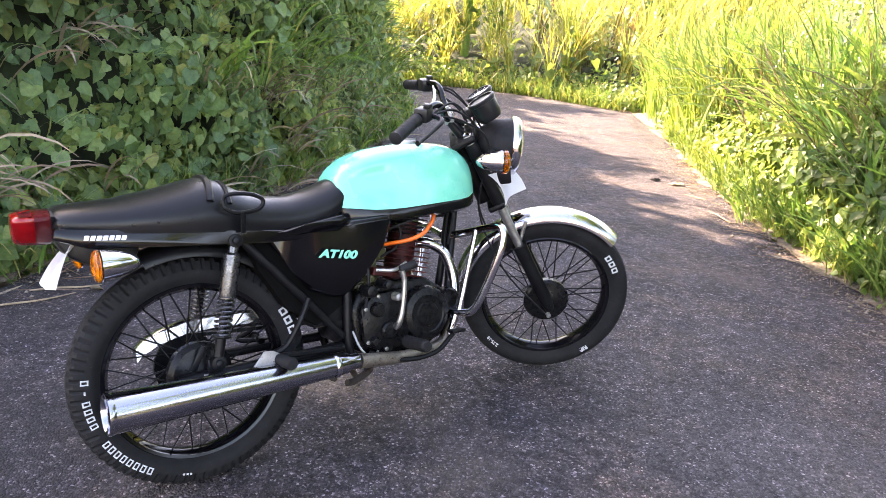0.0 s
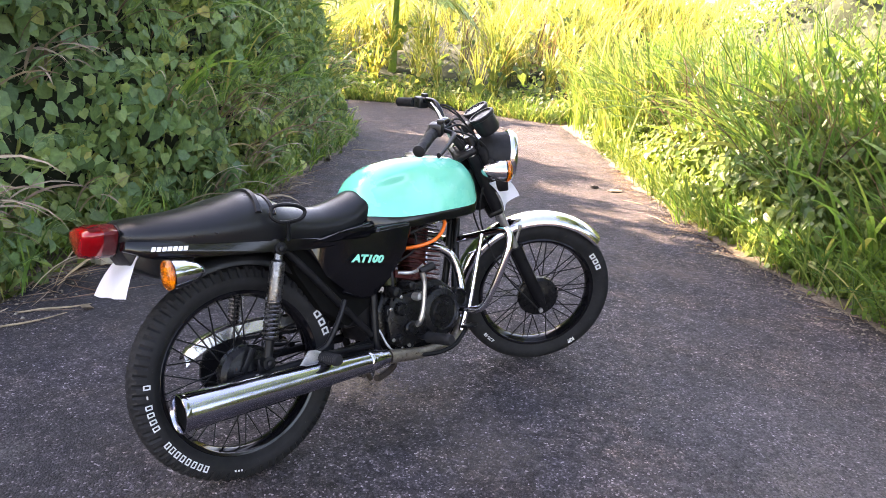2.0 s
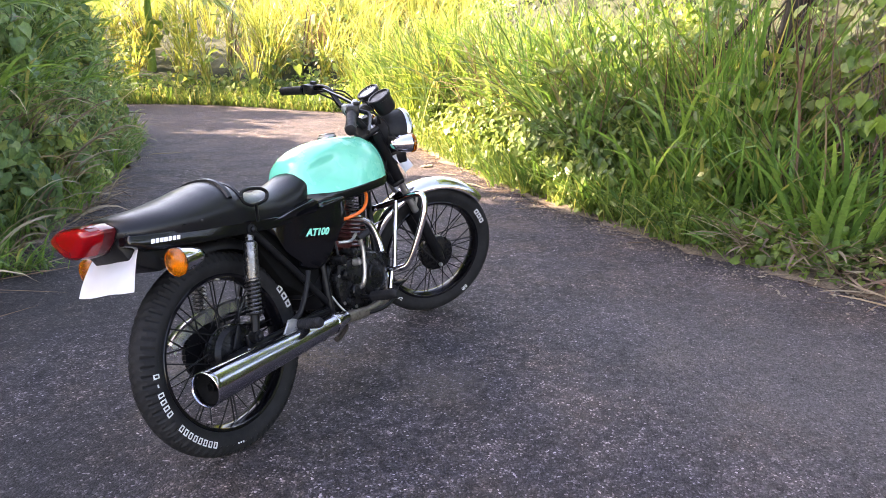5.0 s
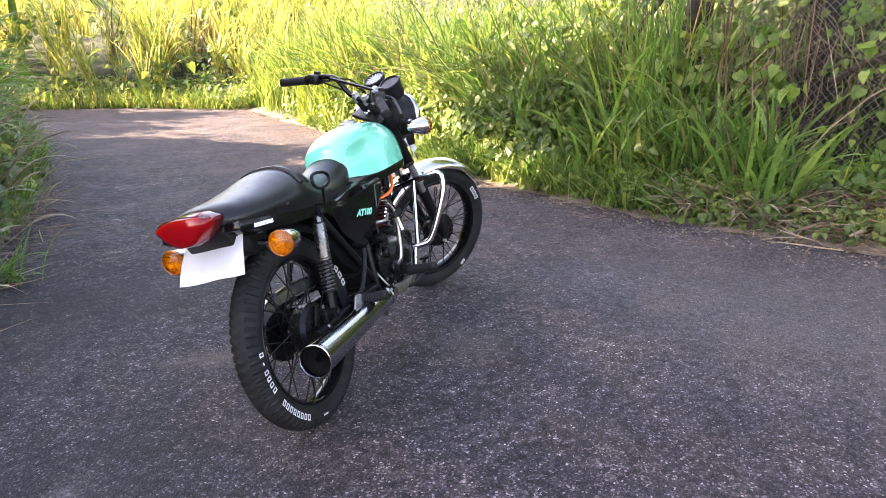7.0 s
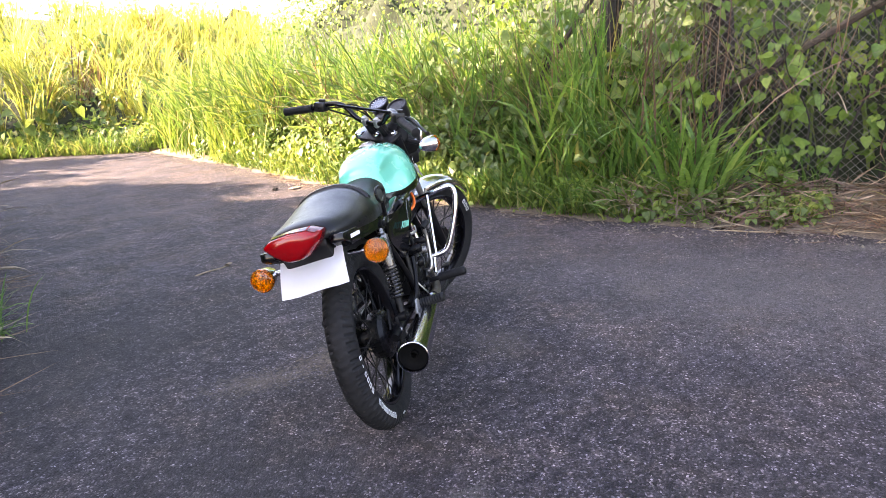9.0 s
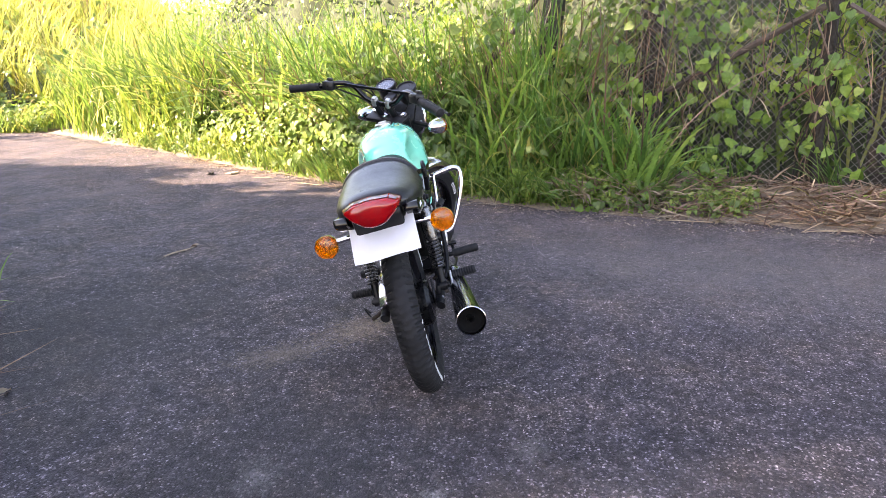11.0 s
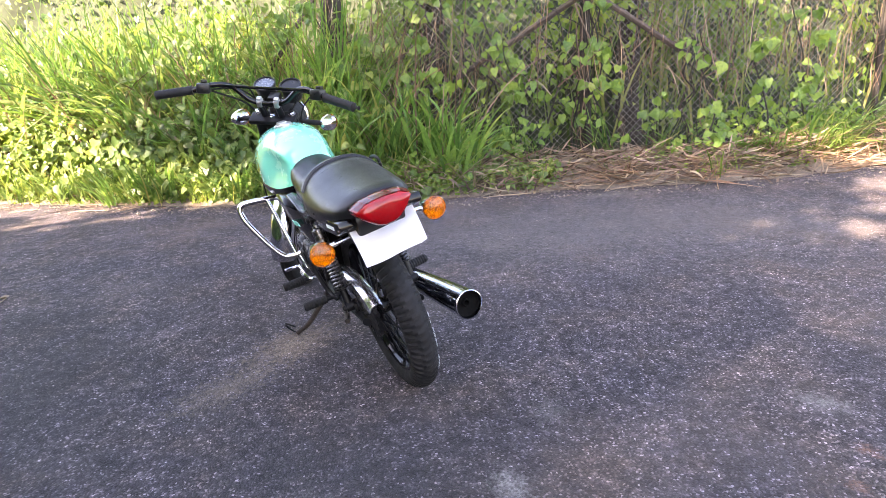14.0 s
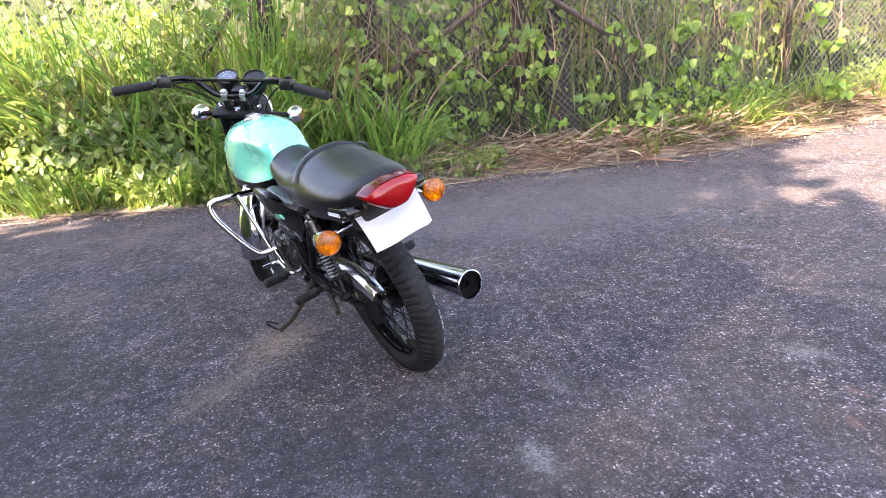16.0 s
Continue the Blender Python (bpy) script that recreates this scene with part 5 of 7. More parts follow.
def indicator(c, face, m, stalk_to):
    """Round amber lens before a chromed teardrop on a short stalk; face: 1 ahead, -1 behind."""
    c = Vector(c)
    bm = fresh()
    lathe(bm, [(0.004, -0.082), (0.014, -0.076), (0.024, -0.058), (0.031, -0.034), (0.035, -0.008), (0.036, 0.0)], c, (face, 0, 0), 28, False, (True, False))
    body = part("indicator", bm, MAT["chrome"], bike, "chromed indicator with a round amber lens", m)
    bm = fresh()
    deep = 0.011 if face > 0 else 0.006
    lathe(bm, [(0.0345, 0.0045), (0.0365, 0.003), (0.0365, 0.006 + deep * 0.7), (0.0335, 0.010 + deep * 0.75), (0.0310, 0.0090 + deep * 0.7)], c, (face, 0, 0), 28, False, (False, False))
    # pressed prisms over the face of the lens
    dome = []
    for j, (rad, dep) in enumerate(((0.0310, 0.0090), (0.0265, 0.0112), (0.0215, 0.0124), (0.0165, 0.0132), (0.0115, 0.0138), (0.0060, 0.0142))):
        dome.append([c + Vector((face * (dep + deep * (0.7 + 0.06 * j) + (0.0013 if (k + j) % 2 else -0.0013) * (0 < j)), rad * math.cos(math.pi * k / 14), rad * math.sin(math.pi * k / 14))) for k in range(28)])
    loft(bm, dome, (False, True))
    part("lens", bm, MAT["amber"], body, "amber lens with pressed prisms", m, 6)
    bm = fresh()
    dish = []
    for rad, dep in ((0.004, -0.016), (0.014, -0.012), (0.024, -0.004), (0.0335, 0.0045)):
        dish.append([c + Vector((face * (dep + (0.0022 if k % 2 else -0.0022)), rad * math.cos(math.pi * k / 9), rad * math.sin(math.pi * k / 9))) for k in range(18)])
    loft(bm, dish, (True, False))
    part("reflector", bm, MAT["chrome"], body, "faceted silver reflector", m, 8)
    bm = fresh()
    tube(bm, [c + Vector((-face * 0.035, 0, 0)), stalk_to], 0.011 if face > 0 else 0.0085, 10, 1)
    part("stalk", bm, MAT["rubber"] if face > 0 else MAT["chrome"], body, "", m)


for s in (-1, 1):
    indicator((1.085, s * 0.205, 0.878), 1, TURN_F, (1.06, s * 0.08, 0.88))
    indicator((-0.185, s * 0.182, 0.626), -1, None, (-0.15, s * 0.085, 0.632))

# dials
for s in (-1, 1):
    c = Vector((1.017, s * 0.058, 1.039))
    ax = Vector((-0.55, 0, 0.84)).normalized()
    bm = fresh()
    lathe(bm, [(0.020, -0.075), (0.036, -0.070), (0.042, -0.055), (0.043, -0.012), (0.047, -0.010), (0.048, 0.0), (0.045, 0.003), (0.041, 0.003), (0.041, -0.003)], c, ax, 36, False, (True, False))
    gauge = part("gauge", bm, MAT["plastic"], bike, "round black gauge", TURN_F)
    bm = fresh()
    lathe(bm, [(0.0405, -0.004), (0.0405, -0.002), (0.001, -0.0015)], c, ax, 32)
    part("dial", bm, MAT["dial"] if s > 0 else MAT["plastic"], gauge, "dark blue dial with white ticks" if s > 0 else "blank black dial", TURN_F)
    if s > 0:
        q = Vector((0, 0, 1)).rotation_difference(ax).to_matrix()
        for k in range(11):
            a = radians(-40 + 26 * k)
            bm = fresh()
            box(bm, (0.031, 0, 0.0), (0.009, 0.0022, 0.0008))
            part("tick", bm, MAT["steel"], gauge, "", TURN_F @ Matrix.Translation(c + ax * 0.0005) @ q.to_4x4() @ Matrix.Rotation(a, 4, "Z"))
bm = fresh()
box(bm, (0.985, 0, 0.985), (0.05, 0.05, 0.03), Matrix.Rotation(-0.5, 3, "Y"), 0.006)
part("gauge_bracket", bm, MAT["plastic"], bike, "", TURN_F)

# handlebar
bm = fresh()
tube(bm, [(0.765, 0.415, 0.995), (0.81, 0.30, 1.015), (0.855, 0.21, 1.040), (0.885, 0.145, 1.035), (0.907, 0.085, 0.985), (0.918, 0.03, 0.968), (0.918, -0.03, 0.968), (0.907, -0.085, 0.985), (0.885, -0.145, 1.035), (0.855, -0.21, 1.040), (0.81, -0.30, 1.015), (0.765, -0.415, 0.995)], 0.0112, 12, 6)
handlebar = part("handlebar", bm, MAT["black"], bike, "black handlebar with a crossbar, turned to the right", TURN_F)
bm = fresh()
tube(bm, [(0.864, 0.190, 1.038), (0.870, 0.0, 1.036), (0.864, -0.190, 1.038)], 0.0065, 8, 4)
part("crossbar", bm, MAT["black"], handlebar, "", TURN_F)
for s in (-1, 1):
    bm = fresh()
    box(bm, (0.917, s * 0.038, 0.971), (0.032, 0.024, 0.034), Matrix.Rotation(-RAKE, 3, "Y"), 0.006)
    box(bm, (0.908, s * 0.038, 0.989), (0.024, 0.020, 0.012), Matrix.Rotation(-RAKE, 3, "Y"), 0.005)
    part("bar_clamp", bm, MAT["alloy"], handlebar, "grey alloy clamp", TURN_F)
    bm = fresh()
    d = (Vector((0.765, s * 0.415, 0.995)) - Vector((0.818, s * 0.283, 1.018)))
    p0 = Vector((0.818, s * 0.283, 1.018))
    line = [p0 + d * (k / 16) for k in range(17)]
    tube(bm, line + [p0 + d * 1.03], [0.0205] + [0.0170 + 0.0016 * (k % 2) for k in range(15)] + [0.019, 0.013], 14, 1)
    part("grip", bm, MAT["rubber"], handlebar, "black ribbed rubber grip", TURN_F)
    bm = fresh()
    box(bm, (0.838, s * 0.245, 1.026), (0.045, 0.055, 0.042), Matrix.Rotation(s * 0.35, 3, "Z"), 0.008)
    box(bm, (0.850, s * 0.248, 1.052), (0.020, 0.025, 0.014), Matrix.Rotation(s * 0.35, 3, "Z"), 0.003)
    pod = part("switch_pod", bm, MAT["plastic"], handlebar, "", TURN_F)
    bm = fresh()
    tube(bm, [(0.862, s * 0.232, 1.022), (0.892, s * 0.262, 1.014), (0.868, s * 0.330, 1.000), (0.832, s * 0.408, 0.985), (0.826, s * 0.418, 0.984)], [0.008, 0.0085, 0.0065, 0.0060, 0.0085], 8, 5)
    part("lever", bm, MAT["frame"] if s < 0 else MAT["plastic"], handlebar, "", TURN_F)
    for k, (x, y, z) in enumerate(((0.99, 0.05, 0.83), (1.02, 0.02, 0.80))):
        bm = fresh()
        tube(bm, [(0.862, s * (0.228 - 0.01 * k), 1.02), (0.93, s * (0.14 - 0.03 * k), 1.02 + 0.015 * k), (1.0, s * 0.085, 0.965), (x + 0.02, s * y, 0.90), (x, s * y, z)], 0.0036, 6, 6)
        part("cable", bm, MAT["rubber"], handlebar, "", TURN_F)

for pts, r in (([(1.00, 0.05, 0.985), (1.05, 0.075, 0.86), (1.035, 0.10, 0.66), (1.12, 0.105, 0.47), (1.285, 0.085, 0.345)], 0.0036),
               ([(0.862, -0.225, 1.02), (0.96, -0.16, 0.99), (1.05, -0.09, 0.90), (1.03, -0.10, 0.68), (1.13, -0.10, 0.46), (1.29, -0.09, 0.285)], 0.0034),
               ([(0.862, 0.225, 1.015), (0.97, 0.12, 0.955), (1.00, 0.05, 0.86), (0.95, 0.045, 0.78)], 0.0040),
               ([(0.94, -0.03, 0.95), (1.00, -0.045, 0.90), (1.02, -0.03, 0.85), (0.97, -0.04, 0.80)], 0.0060),
               ([(0.94, 0.03, 0.95), (1.01, 0.05, 0.91), (1.05, 0.03, 0.86), (0.98, 0.03, 0.79)], 0.0055)):
    bm = fresh()
    tube(bm, pts, r, 6, 6)
    part("cable", bm, MAT["rubber"], handlebar, "", TURN_F)

# folded white paper over the front plate
bm = fresh()
rows = []
for k in range(7):
    t = k / 6
    x = 1.110 + 0.050 * t + 0.012 * math.sin(3 * t)
    rows.append([Vector((x - 0.015 + 0.012 * math.sin(5 * u + 2 * t) + 0.085 * (u - 0.5), -0.110 + 0.115 * u + 0.02 * math.sin(4 * t), 0.806 - 0.078 * t - 0.022 * (1 - u) * t)) for u in np.linspace(0, 1, 9)])
loft(bm, rows, (False, False), False)
bmesh.ops.solidify(bm, geom=bm.faces[:], thickness=0.0015)
part("front_plate_cover", bm, MAT["paper"], bike, "crumpled white paper hung below the headlamp", TURN_F)


# ---- tank, seat, tail ----
def hoop(x, half, low, top, power, n=28, knee=0.0, belly=1.0):
    """Half-round section across the bike at x, from its right lower edge over the top to the left one."""
    ring = []
    for k in range(n + 1):
        a = math.pi * k / n
        cy, sz = math.cos(a), math.sin(a)
        y = -math.copysign(abs(cy) ** (2 / power), cy) * half
        z = low + (top - low) * sz ** (2 / power)
        t = (z - low) / max(1e-6, top - low)
        y *= 1 - knee * math.exp(-((t - 0.42) / 0.30) ** 4) - (1 - belly) * max(0, 1 - t * 3)
        ring.append(Vector((x, y, z)))
    return ring


TANK = [(0.452, 0.060, 0.704, 0.770, 0.0), (0.458, 0.085, 0.702, 0.800, 0.05), (0.478, 0.104, 0.699, 0.824, 0.14), (0.51, 0.118, 0.694, 0.846, 0.21), (0.55, 0.130, 0.689, 0.862, 0.24), (0.60, 0.139, 0.687, 0.873, 0.23), (0.64, 0.144, 0.688, 0.878, 0.18), (0.68, 0.148, 0.690, 0.882, 0.06), (0.72, 0.150, 0.692, 0.884, 0.01), (0.78, 0.150, 0.695, 0.884, 0.0), (0.84, 0.146, 0.698, 0.880, 0.0), (0.885, 0.135, 0.703, 0.870, 0.0), (0.915, 0.118, 0.715, 0.852, 0.0), (0.936, 0.092, 0.735, 0.826, 0.0), (0.946, 0.060, 0.755, 0.800, 0.0)]
bm = fresh()
loft(bm, [hoop(x, w, lo, hi, 2.5, 32, kn) for x, w, lo, hi, kn in TANK], (True, True), False)
ends = [[v for v in bm.verts if abs(v.co.x - x) < 1e-5] for x in (0.452, 0.946)]
for vs in ends:
    bm.faces.new(vs)
tank = part("fuel_tank", bm, MAT["mint"], bike, "glossy mint green fuel tank with a black lower edge", None, 60)
bm = fresh()
rings = []
for x, w, lo, hi, kn in TANK[:13]:
    rings.append([Vector((x, -w * 0.995, lo + 0.0005)), Vector((x, -w * 1.012, lo - 0.006)), Vector((x, -w * 0.99, lo - 0.030)), Vector((x, -w * 0.72, lo - 0.042)), Vector((x, w * 0.72, lo - 0.042)), Vector((x, w * 0.99, lo - 0.030)), Vector((x, w * 1.012, lo - 0.006)), Vector((x, w * 0.995, lo + 0.0005))])
loft(bm, rings)
part("lower_edge", bm, MAT["black"], tank, "black painted lower edge")
bm = fresh()
lathe(bm, [(0.036, -0.004), (0.036, 0.004), (0.031, 0.009), (0.012, 0.010)], (0.745, 0, 0.884), (0.0, 0, 1), 32)
box(bm, (0.748, 0, 0.896), (0.058, 0.034, 0.007), None, 0.002)
part("fuel_cap", bm, MAT["steel"], tank, "dull steel filler cap")

SEAT = [(-0.268, 0.050, 0.722, 0.742, 2.4), (-0.262, 0.078, 0.712, 0.756, 2.4), (-0.245, 0.100, 0.703, 0.765, 2.5), (-0.20, 0.122, 0.697, 0.769, 2.5), (-0.118, 0.138, 0.690, 0.774, 2.5), (-0.027, 0.146, 0.682, 0.790, 2.4), (0.04, 0.145, 0.676, 0.806, 2.4), (0.082, 0.142, 0.672, 0.812, 2.4), (0.115, 0.137, 0.669, 0.806, 2.4), (0.15, 0.129, 0.666, 0.789, 2.4), (0.19, 0.120, 0.662, 0.769, 2.3), (0.25, 0.110, 0.658, 0.752, 2.3), (0.312, 0.104, 0.656, 0.747, 2.3), (0.37, 0.100, 0.660, 0.757, 2.3), (0.42, 0.098, 0.672, 0.773, 2.3), (0.46, 0.094, 0.694, 0.788, 2.3), (0.49, 0.082, 0.722, 0.794, 2.2), (0.503, 0.060, 0.752, 0.790, 2.1)]
bm = fresh()
loft(bm, [hoop(x, w, lo, hi, p, 28, 0.0, 0.93) for x, w, lo, hi, p in SEAT], (True, True), False)
for x in (SEAT[0][0], SEAT[-1][0]):
    bm.faces.new([v for v in bm.verts if abs(v.co.x - x) < 1e-5])
seat = part("seat", bm, MAT["vinyl"], bike, "black vinyl seat with a raised rear hump", None, 60)


def seat_section(x, grow):
    xs = [s[0] for s in SEAT]
    w, lo, hi, p = (float(np.interp(x, xs, [s[k] for s in SEAT])) for k in (1, 2, 3, 4))
    return hoop(x, w * (1 + grow * 0.5) + 0.001, lo, hi + grow * 0.05, p, 24, 0.0, 0.93)


for x0, rr in ((0.094, 0.0105), (0.136, 0.0075)):
    bm = fresh()
    tube(bm, [Vector((p.x - (0.030 if x0 < 0.1 else 0.01) * (1 - ((p.z - 0.66) / 0.15)), p.y, p.z)) for p in seat_section(x0, 0.004)[4:-4]], rr, 6, 1)
    part("piping", bm, MAT["vinyl"], seat, "sewn piping across the hump")
bm = fresh()
line = []
for k in range(25):
    a = math.pi * k / 24
    line.append((-0.235 + 0.215 * abs(math.cos(a)) ** 1.5 * 0.9, -math.cos(a) * 0.140 * 0.99, 0.757 + 0.003 * math.sin(a) - 0.050 * abs(math.cos(a)) ** 3))
tube(bm, line, 0.0050, 6, 1)
part("piping", bm, MAT["vinyl"], seat, "sewn piping round the tail of the seat")

for s in (-1, 1):
    # tail rails below the seat
    bm = fresh()
    prism(bm, [(-0.262, 0.715), (-0.268, 0.690), (-0.20, 0.662), (-0.05, 0.650), (0.10, 0.640), (0.22, 0.630), (0.32, 0.628), (0.33, 0.655), (0.20, 0.664), (0.05, 0.680), (-0.12, 0.698)], s * 0.085, s * 0.128, 0.006)
    rail = part("tail_rail", bm, MAT["black"], bike, "glossy black tail cover under the seat")
    bm = bars(7, 0.010, 0.011, 0.0030, 0.0006, 0.003)
    bm.transform(Matrix.Translation((-0.162, s * 0.1290, 0.684)) @ Matrix.Rotation(radians(5), 4, "Y") @ (Matrix.Rotation(radians(90), 4, "X") if s < 0 else Matrix.Rotation(math.pi, 4, "Z") @ Matrix.Rotation(radians(90), 4, "X")))
    part("badge", bm, MAT["paper"], rail, "row of white letter marks")
    # side panel
    bm = fresh()
    prism(bm, [(0.205, 0.650), (0.296, 0.641), (0.425, 0.640), (0.455, 0.668), (0.585, 0.674), (0.592, 0.650), (0.562, 0.585), (0.510, 0.505), (0.458, 0.445), (0.41, 0.447), (0.335, 0.478), (0.30, 0.548), (0.25, 0.605)], s * 0.075, s * 0.150, 0.014, 3)
    for v in bm.verts:
        v.co.y -= s * 0.28 * max(0.0, 0.63 - v.co.z) + s * 0.35 * max(0.0, 0.36 - v.co.x)
    panel = part("side_panel", bm, MAT["black"], bike, "glossy black side panel with mint lettering")
    bm = fresh()
    prism(bm, [(0.22, 0.652), (0.33, 0.668), (0.44, 0.686), (0.462, 0.672), (0.43, 0.645), (0.30, 0.645)], s * 0.085, s * 0.132, 0.006)
    part("trim", bm, MAT["black"], panel)
    bm = words("AT100", 0.038, 0.0006, 0.0019)
    bm.transform(Matrix.Translation((0.418, s * 0.1352, 0.575)) @ Matrix.Rotation(radians(9), 4, "Y") @ Matrix.Rotation(s * -0.273, 4, "X") @ (Matrix.Rotation(radians(90), 4, "X") if s < 0 else Matrix.Rotation(math.pi, 4, "Z") @ Matrix.Rotation(radians(90), 4, "X")) @ Matrix(((1.06, 0.16, 0, 0), (0, 0.84, 0, 0), (0, 0, 1, 0), (0, 0, 0, 1))))
    part("lettering", bm, MAT["decal"], panel, "mint model lettering")

# battery box between the panels, its near-black colour standing in for the gap's shade
bm = fresh()
prism(bm, [(0.17, 0.655), (0.46, 0.665), (0.45, 0.42), (0.36, 0.37), (0.27, 0.44), (0.20, 0.56)], -0.078, 0.078, 0.008)
part("battery_box", bm, MAT["recess_black"], bike, "near-black battery box painted as the shaded gap under the seat")

# grab handle
bm = fresh()
ring = [(0.105, 0.748), (0.112, 0.760), (0.14, 0.765), (0.18, 0.760), (0.205, 0.748), (0.208, 0.735), (0.195, 0.722), (0.16, 0.716), (0.13, 0.718), (0.108, 0.732), (0.105, 0.748)]
tube(bm, [(x, -0.150, z) for x, z in ring], 0.0055, 8, 4)
tube(bm, [(0.155, -0.150, 0.716), (0.152, -0.145, 0.665)], 0.012, 8, 1, 0.4)
part("grab_handle", bm, MAT["frame"], bike, "black steel grab loop")

# rear mudguard, tail lamp, plate
bm = arch(fresh(), REAR, 0.345, radians(52), radians(110), 0.055, 0.03)
part("rear_mudguard", bm, MAT["plastic"], bike, "short black rear mudguard")
bm = fresh()
prism(bm, [(-0.255, 0.715), (-0.262, 0.69), (-0.235, 0.64), (-0.16, 0.60), (-0.10, 0.61), (-0.08, 0.65), (-0.12, 0.70)], -0.075, 0.075, 0.010)
part("tail_bracket", bm, MAT["plastic"], bike)


def tail_ring(x, k, z):
    """Outline of the tail lamp: broad and flat above, running to a blunt point below."""
    pts = [(-0.092, 0.742), (-0.060, 0.757), (0.0, 0.762), (0.060, 0.757), (0.092, 0.742), (0.094, 0.733), (0.072, 0.705), (0.040, 0.680), (0.018, 0.672), (-0.018, 0.672), (-0.040, 0.680), (-0.072, 0.705), (-0.094, 0.733)]
    return [Vector((x, y * k * 0.94, z + (w - z) * k * 0.95)) for y, w in pts]


bm = fresh()
loft(bm, [tail_ring(-0.245, 0.80, 0.72), tail_ring(-0.262, 1.0, 0.72)])
lampb = part("tail_lamp", bm, MAT["plastic"], bike, "red tail lamp with a clear strip along its top")
bm = fresh()
loft(bm, [tail_ring(-0.2625, 0.975, 0.72), tail_ring(-0.266, 0.99, 0.72), tail_ring(-0.280, 0.985, 0.721), tail_ring(-0.295, 0.968, 0.722)])
part("clear_housing", bm, MAT["clear"], lampb, "smoky clear plastic behind the red lens", None, 50)
bm = fresh()
loft(bm, [tail_ring(-0.2945, 0.978, 0.722), tail_ring(-0.298, 0.972, 0.722), tail_ring(-0.322, 0.915, 0.724), tail_ring(-0.334, 0.83, 0.726), tail_ring(-0.3385, 0.70, 0.726), tail_ring(-0.340, 0.35, 0.726)])
part("lens", bm, MAT["red"], lampb, "glossy red lens", None, 50)
bm = fresh()
rings = []
for x, k, c in ((-0.2965, 0.974, 0.722), (-0.309, 0.946, 0.723), (-0.322, 0.917, 0.724)):
    rings.append([Vector((x - 0.0012, y * k * 0.94, c + (z - c) * k * 0.95 + 0.0016)) for y, z in ((-0.088, 0.7440), (-0.060, 0.757), (-0.030, 0.760), (0.0, 0.762), (0.030, 0.760), (0.060, 0.757), (0.088, 0.7440))])
loft(bm, rings, (False, False), False)
part("clear_window", bm, MAT["clear"], lampb, "pale clear window along the top of the lens")
for k in range(5):
    bm = fresh()
    y = -0.062 + 0.031 * k
    tube(bm, [(-0.2985, y * 0.94, 0.7590), (-0.310, y * 0.90, 0.7565), (-0.3225, y * 0.86, 0.7535)], 0.0012, 5, 3)
    part("rib", bm, MAT["red"], lampb)
bm = fresh()
rows = [[Vector((-0.222 - 0.070 * t - 0.006 * math.sin(math.pi * t) + 0.9 * max(0.0, 0.15 - u) ** 2, -0.105 + 0.2 * u, 0.668 - 0.092 * t + 0.003 * math.sin(6 * u) + 0.5 * max(0.0, 0.12 - u) * (1 - t))) for u in np.linspace(0, 1, 9)] for t in np.linspace(0, 1, 7)]
loft(bm, rows, (False, False), False)
bmesh.ops.solidify(bm, geom=bm.faces[:], thickness=0.0015)
part("plate_cover", bm, MAT["paper"], bike, "blank white paper over the rear number plate")

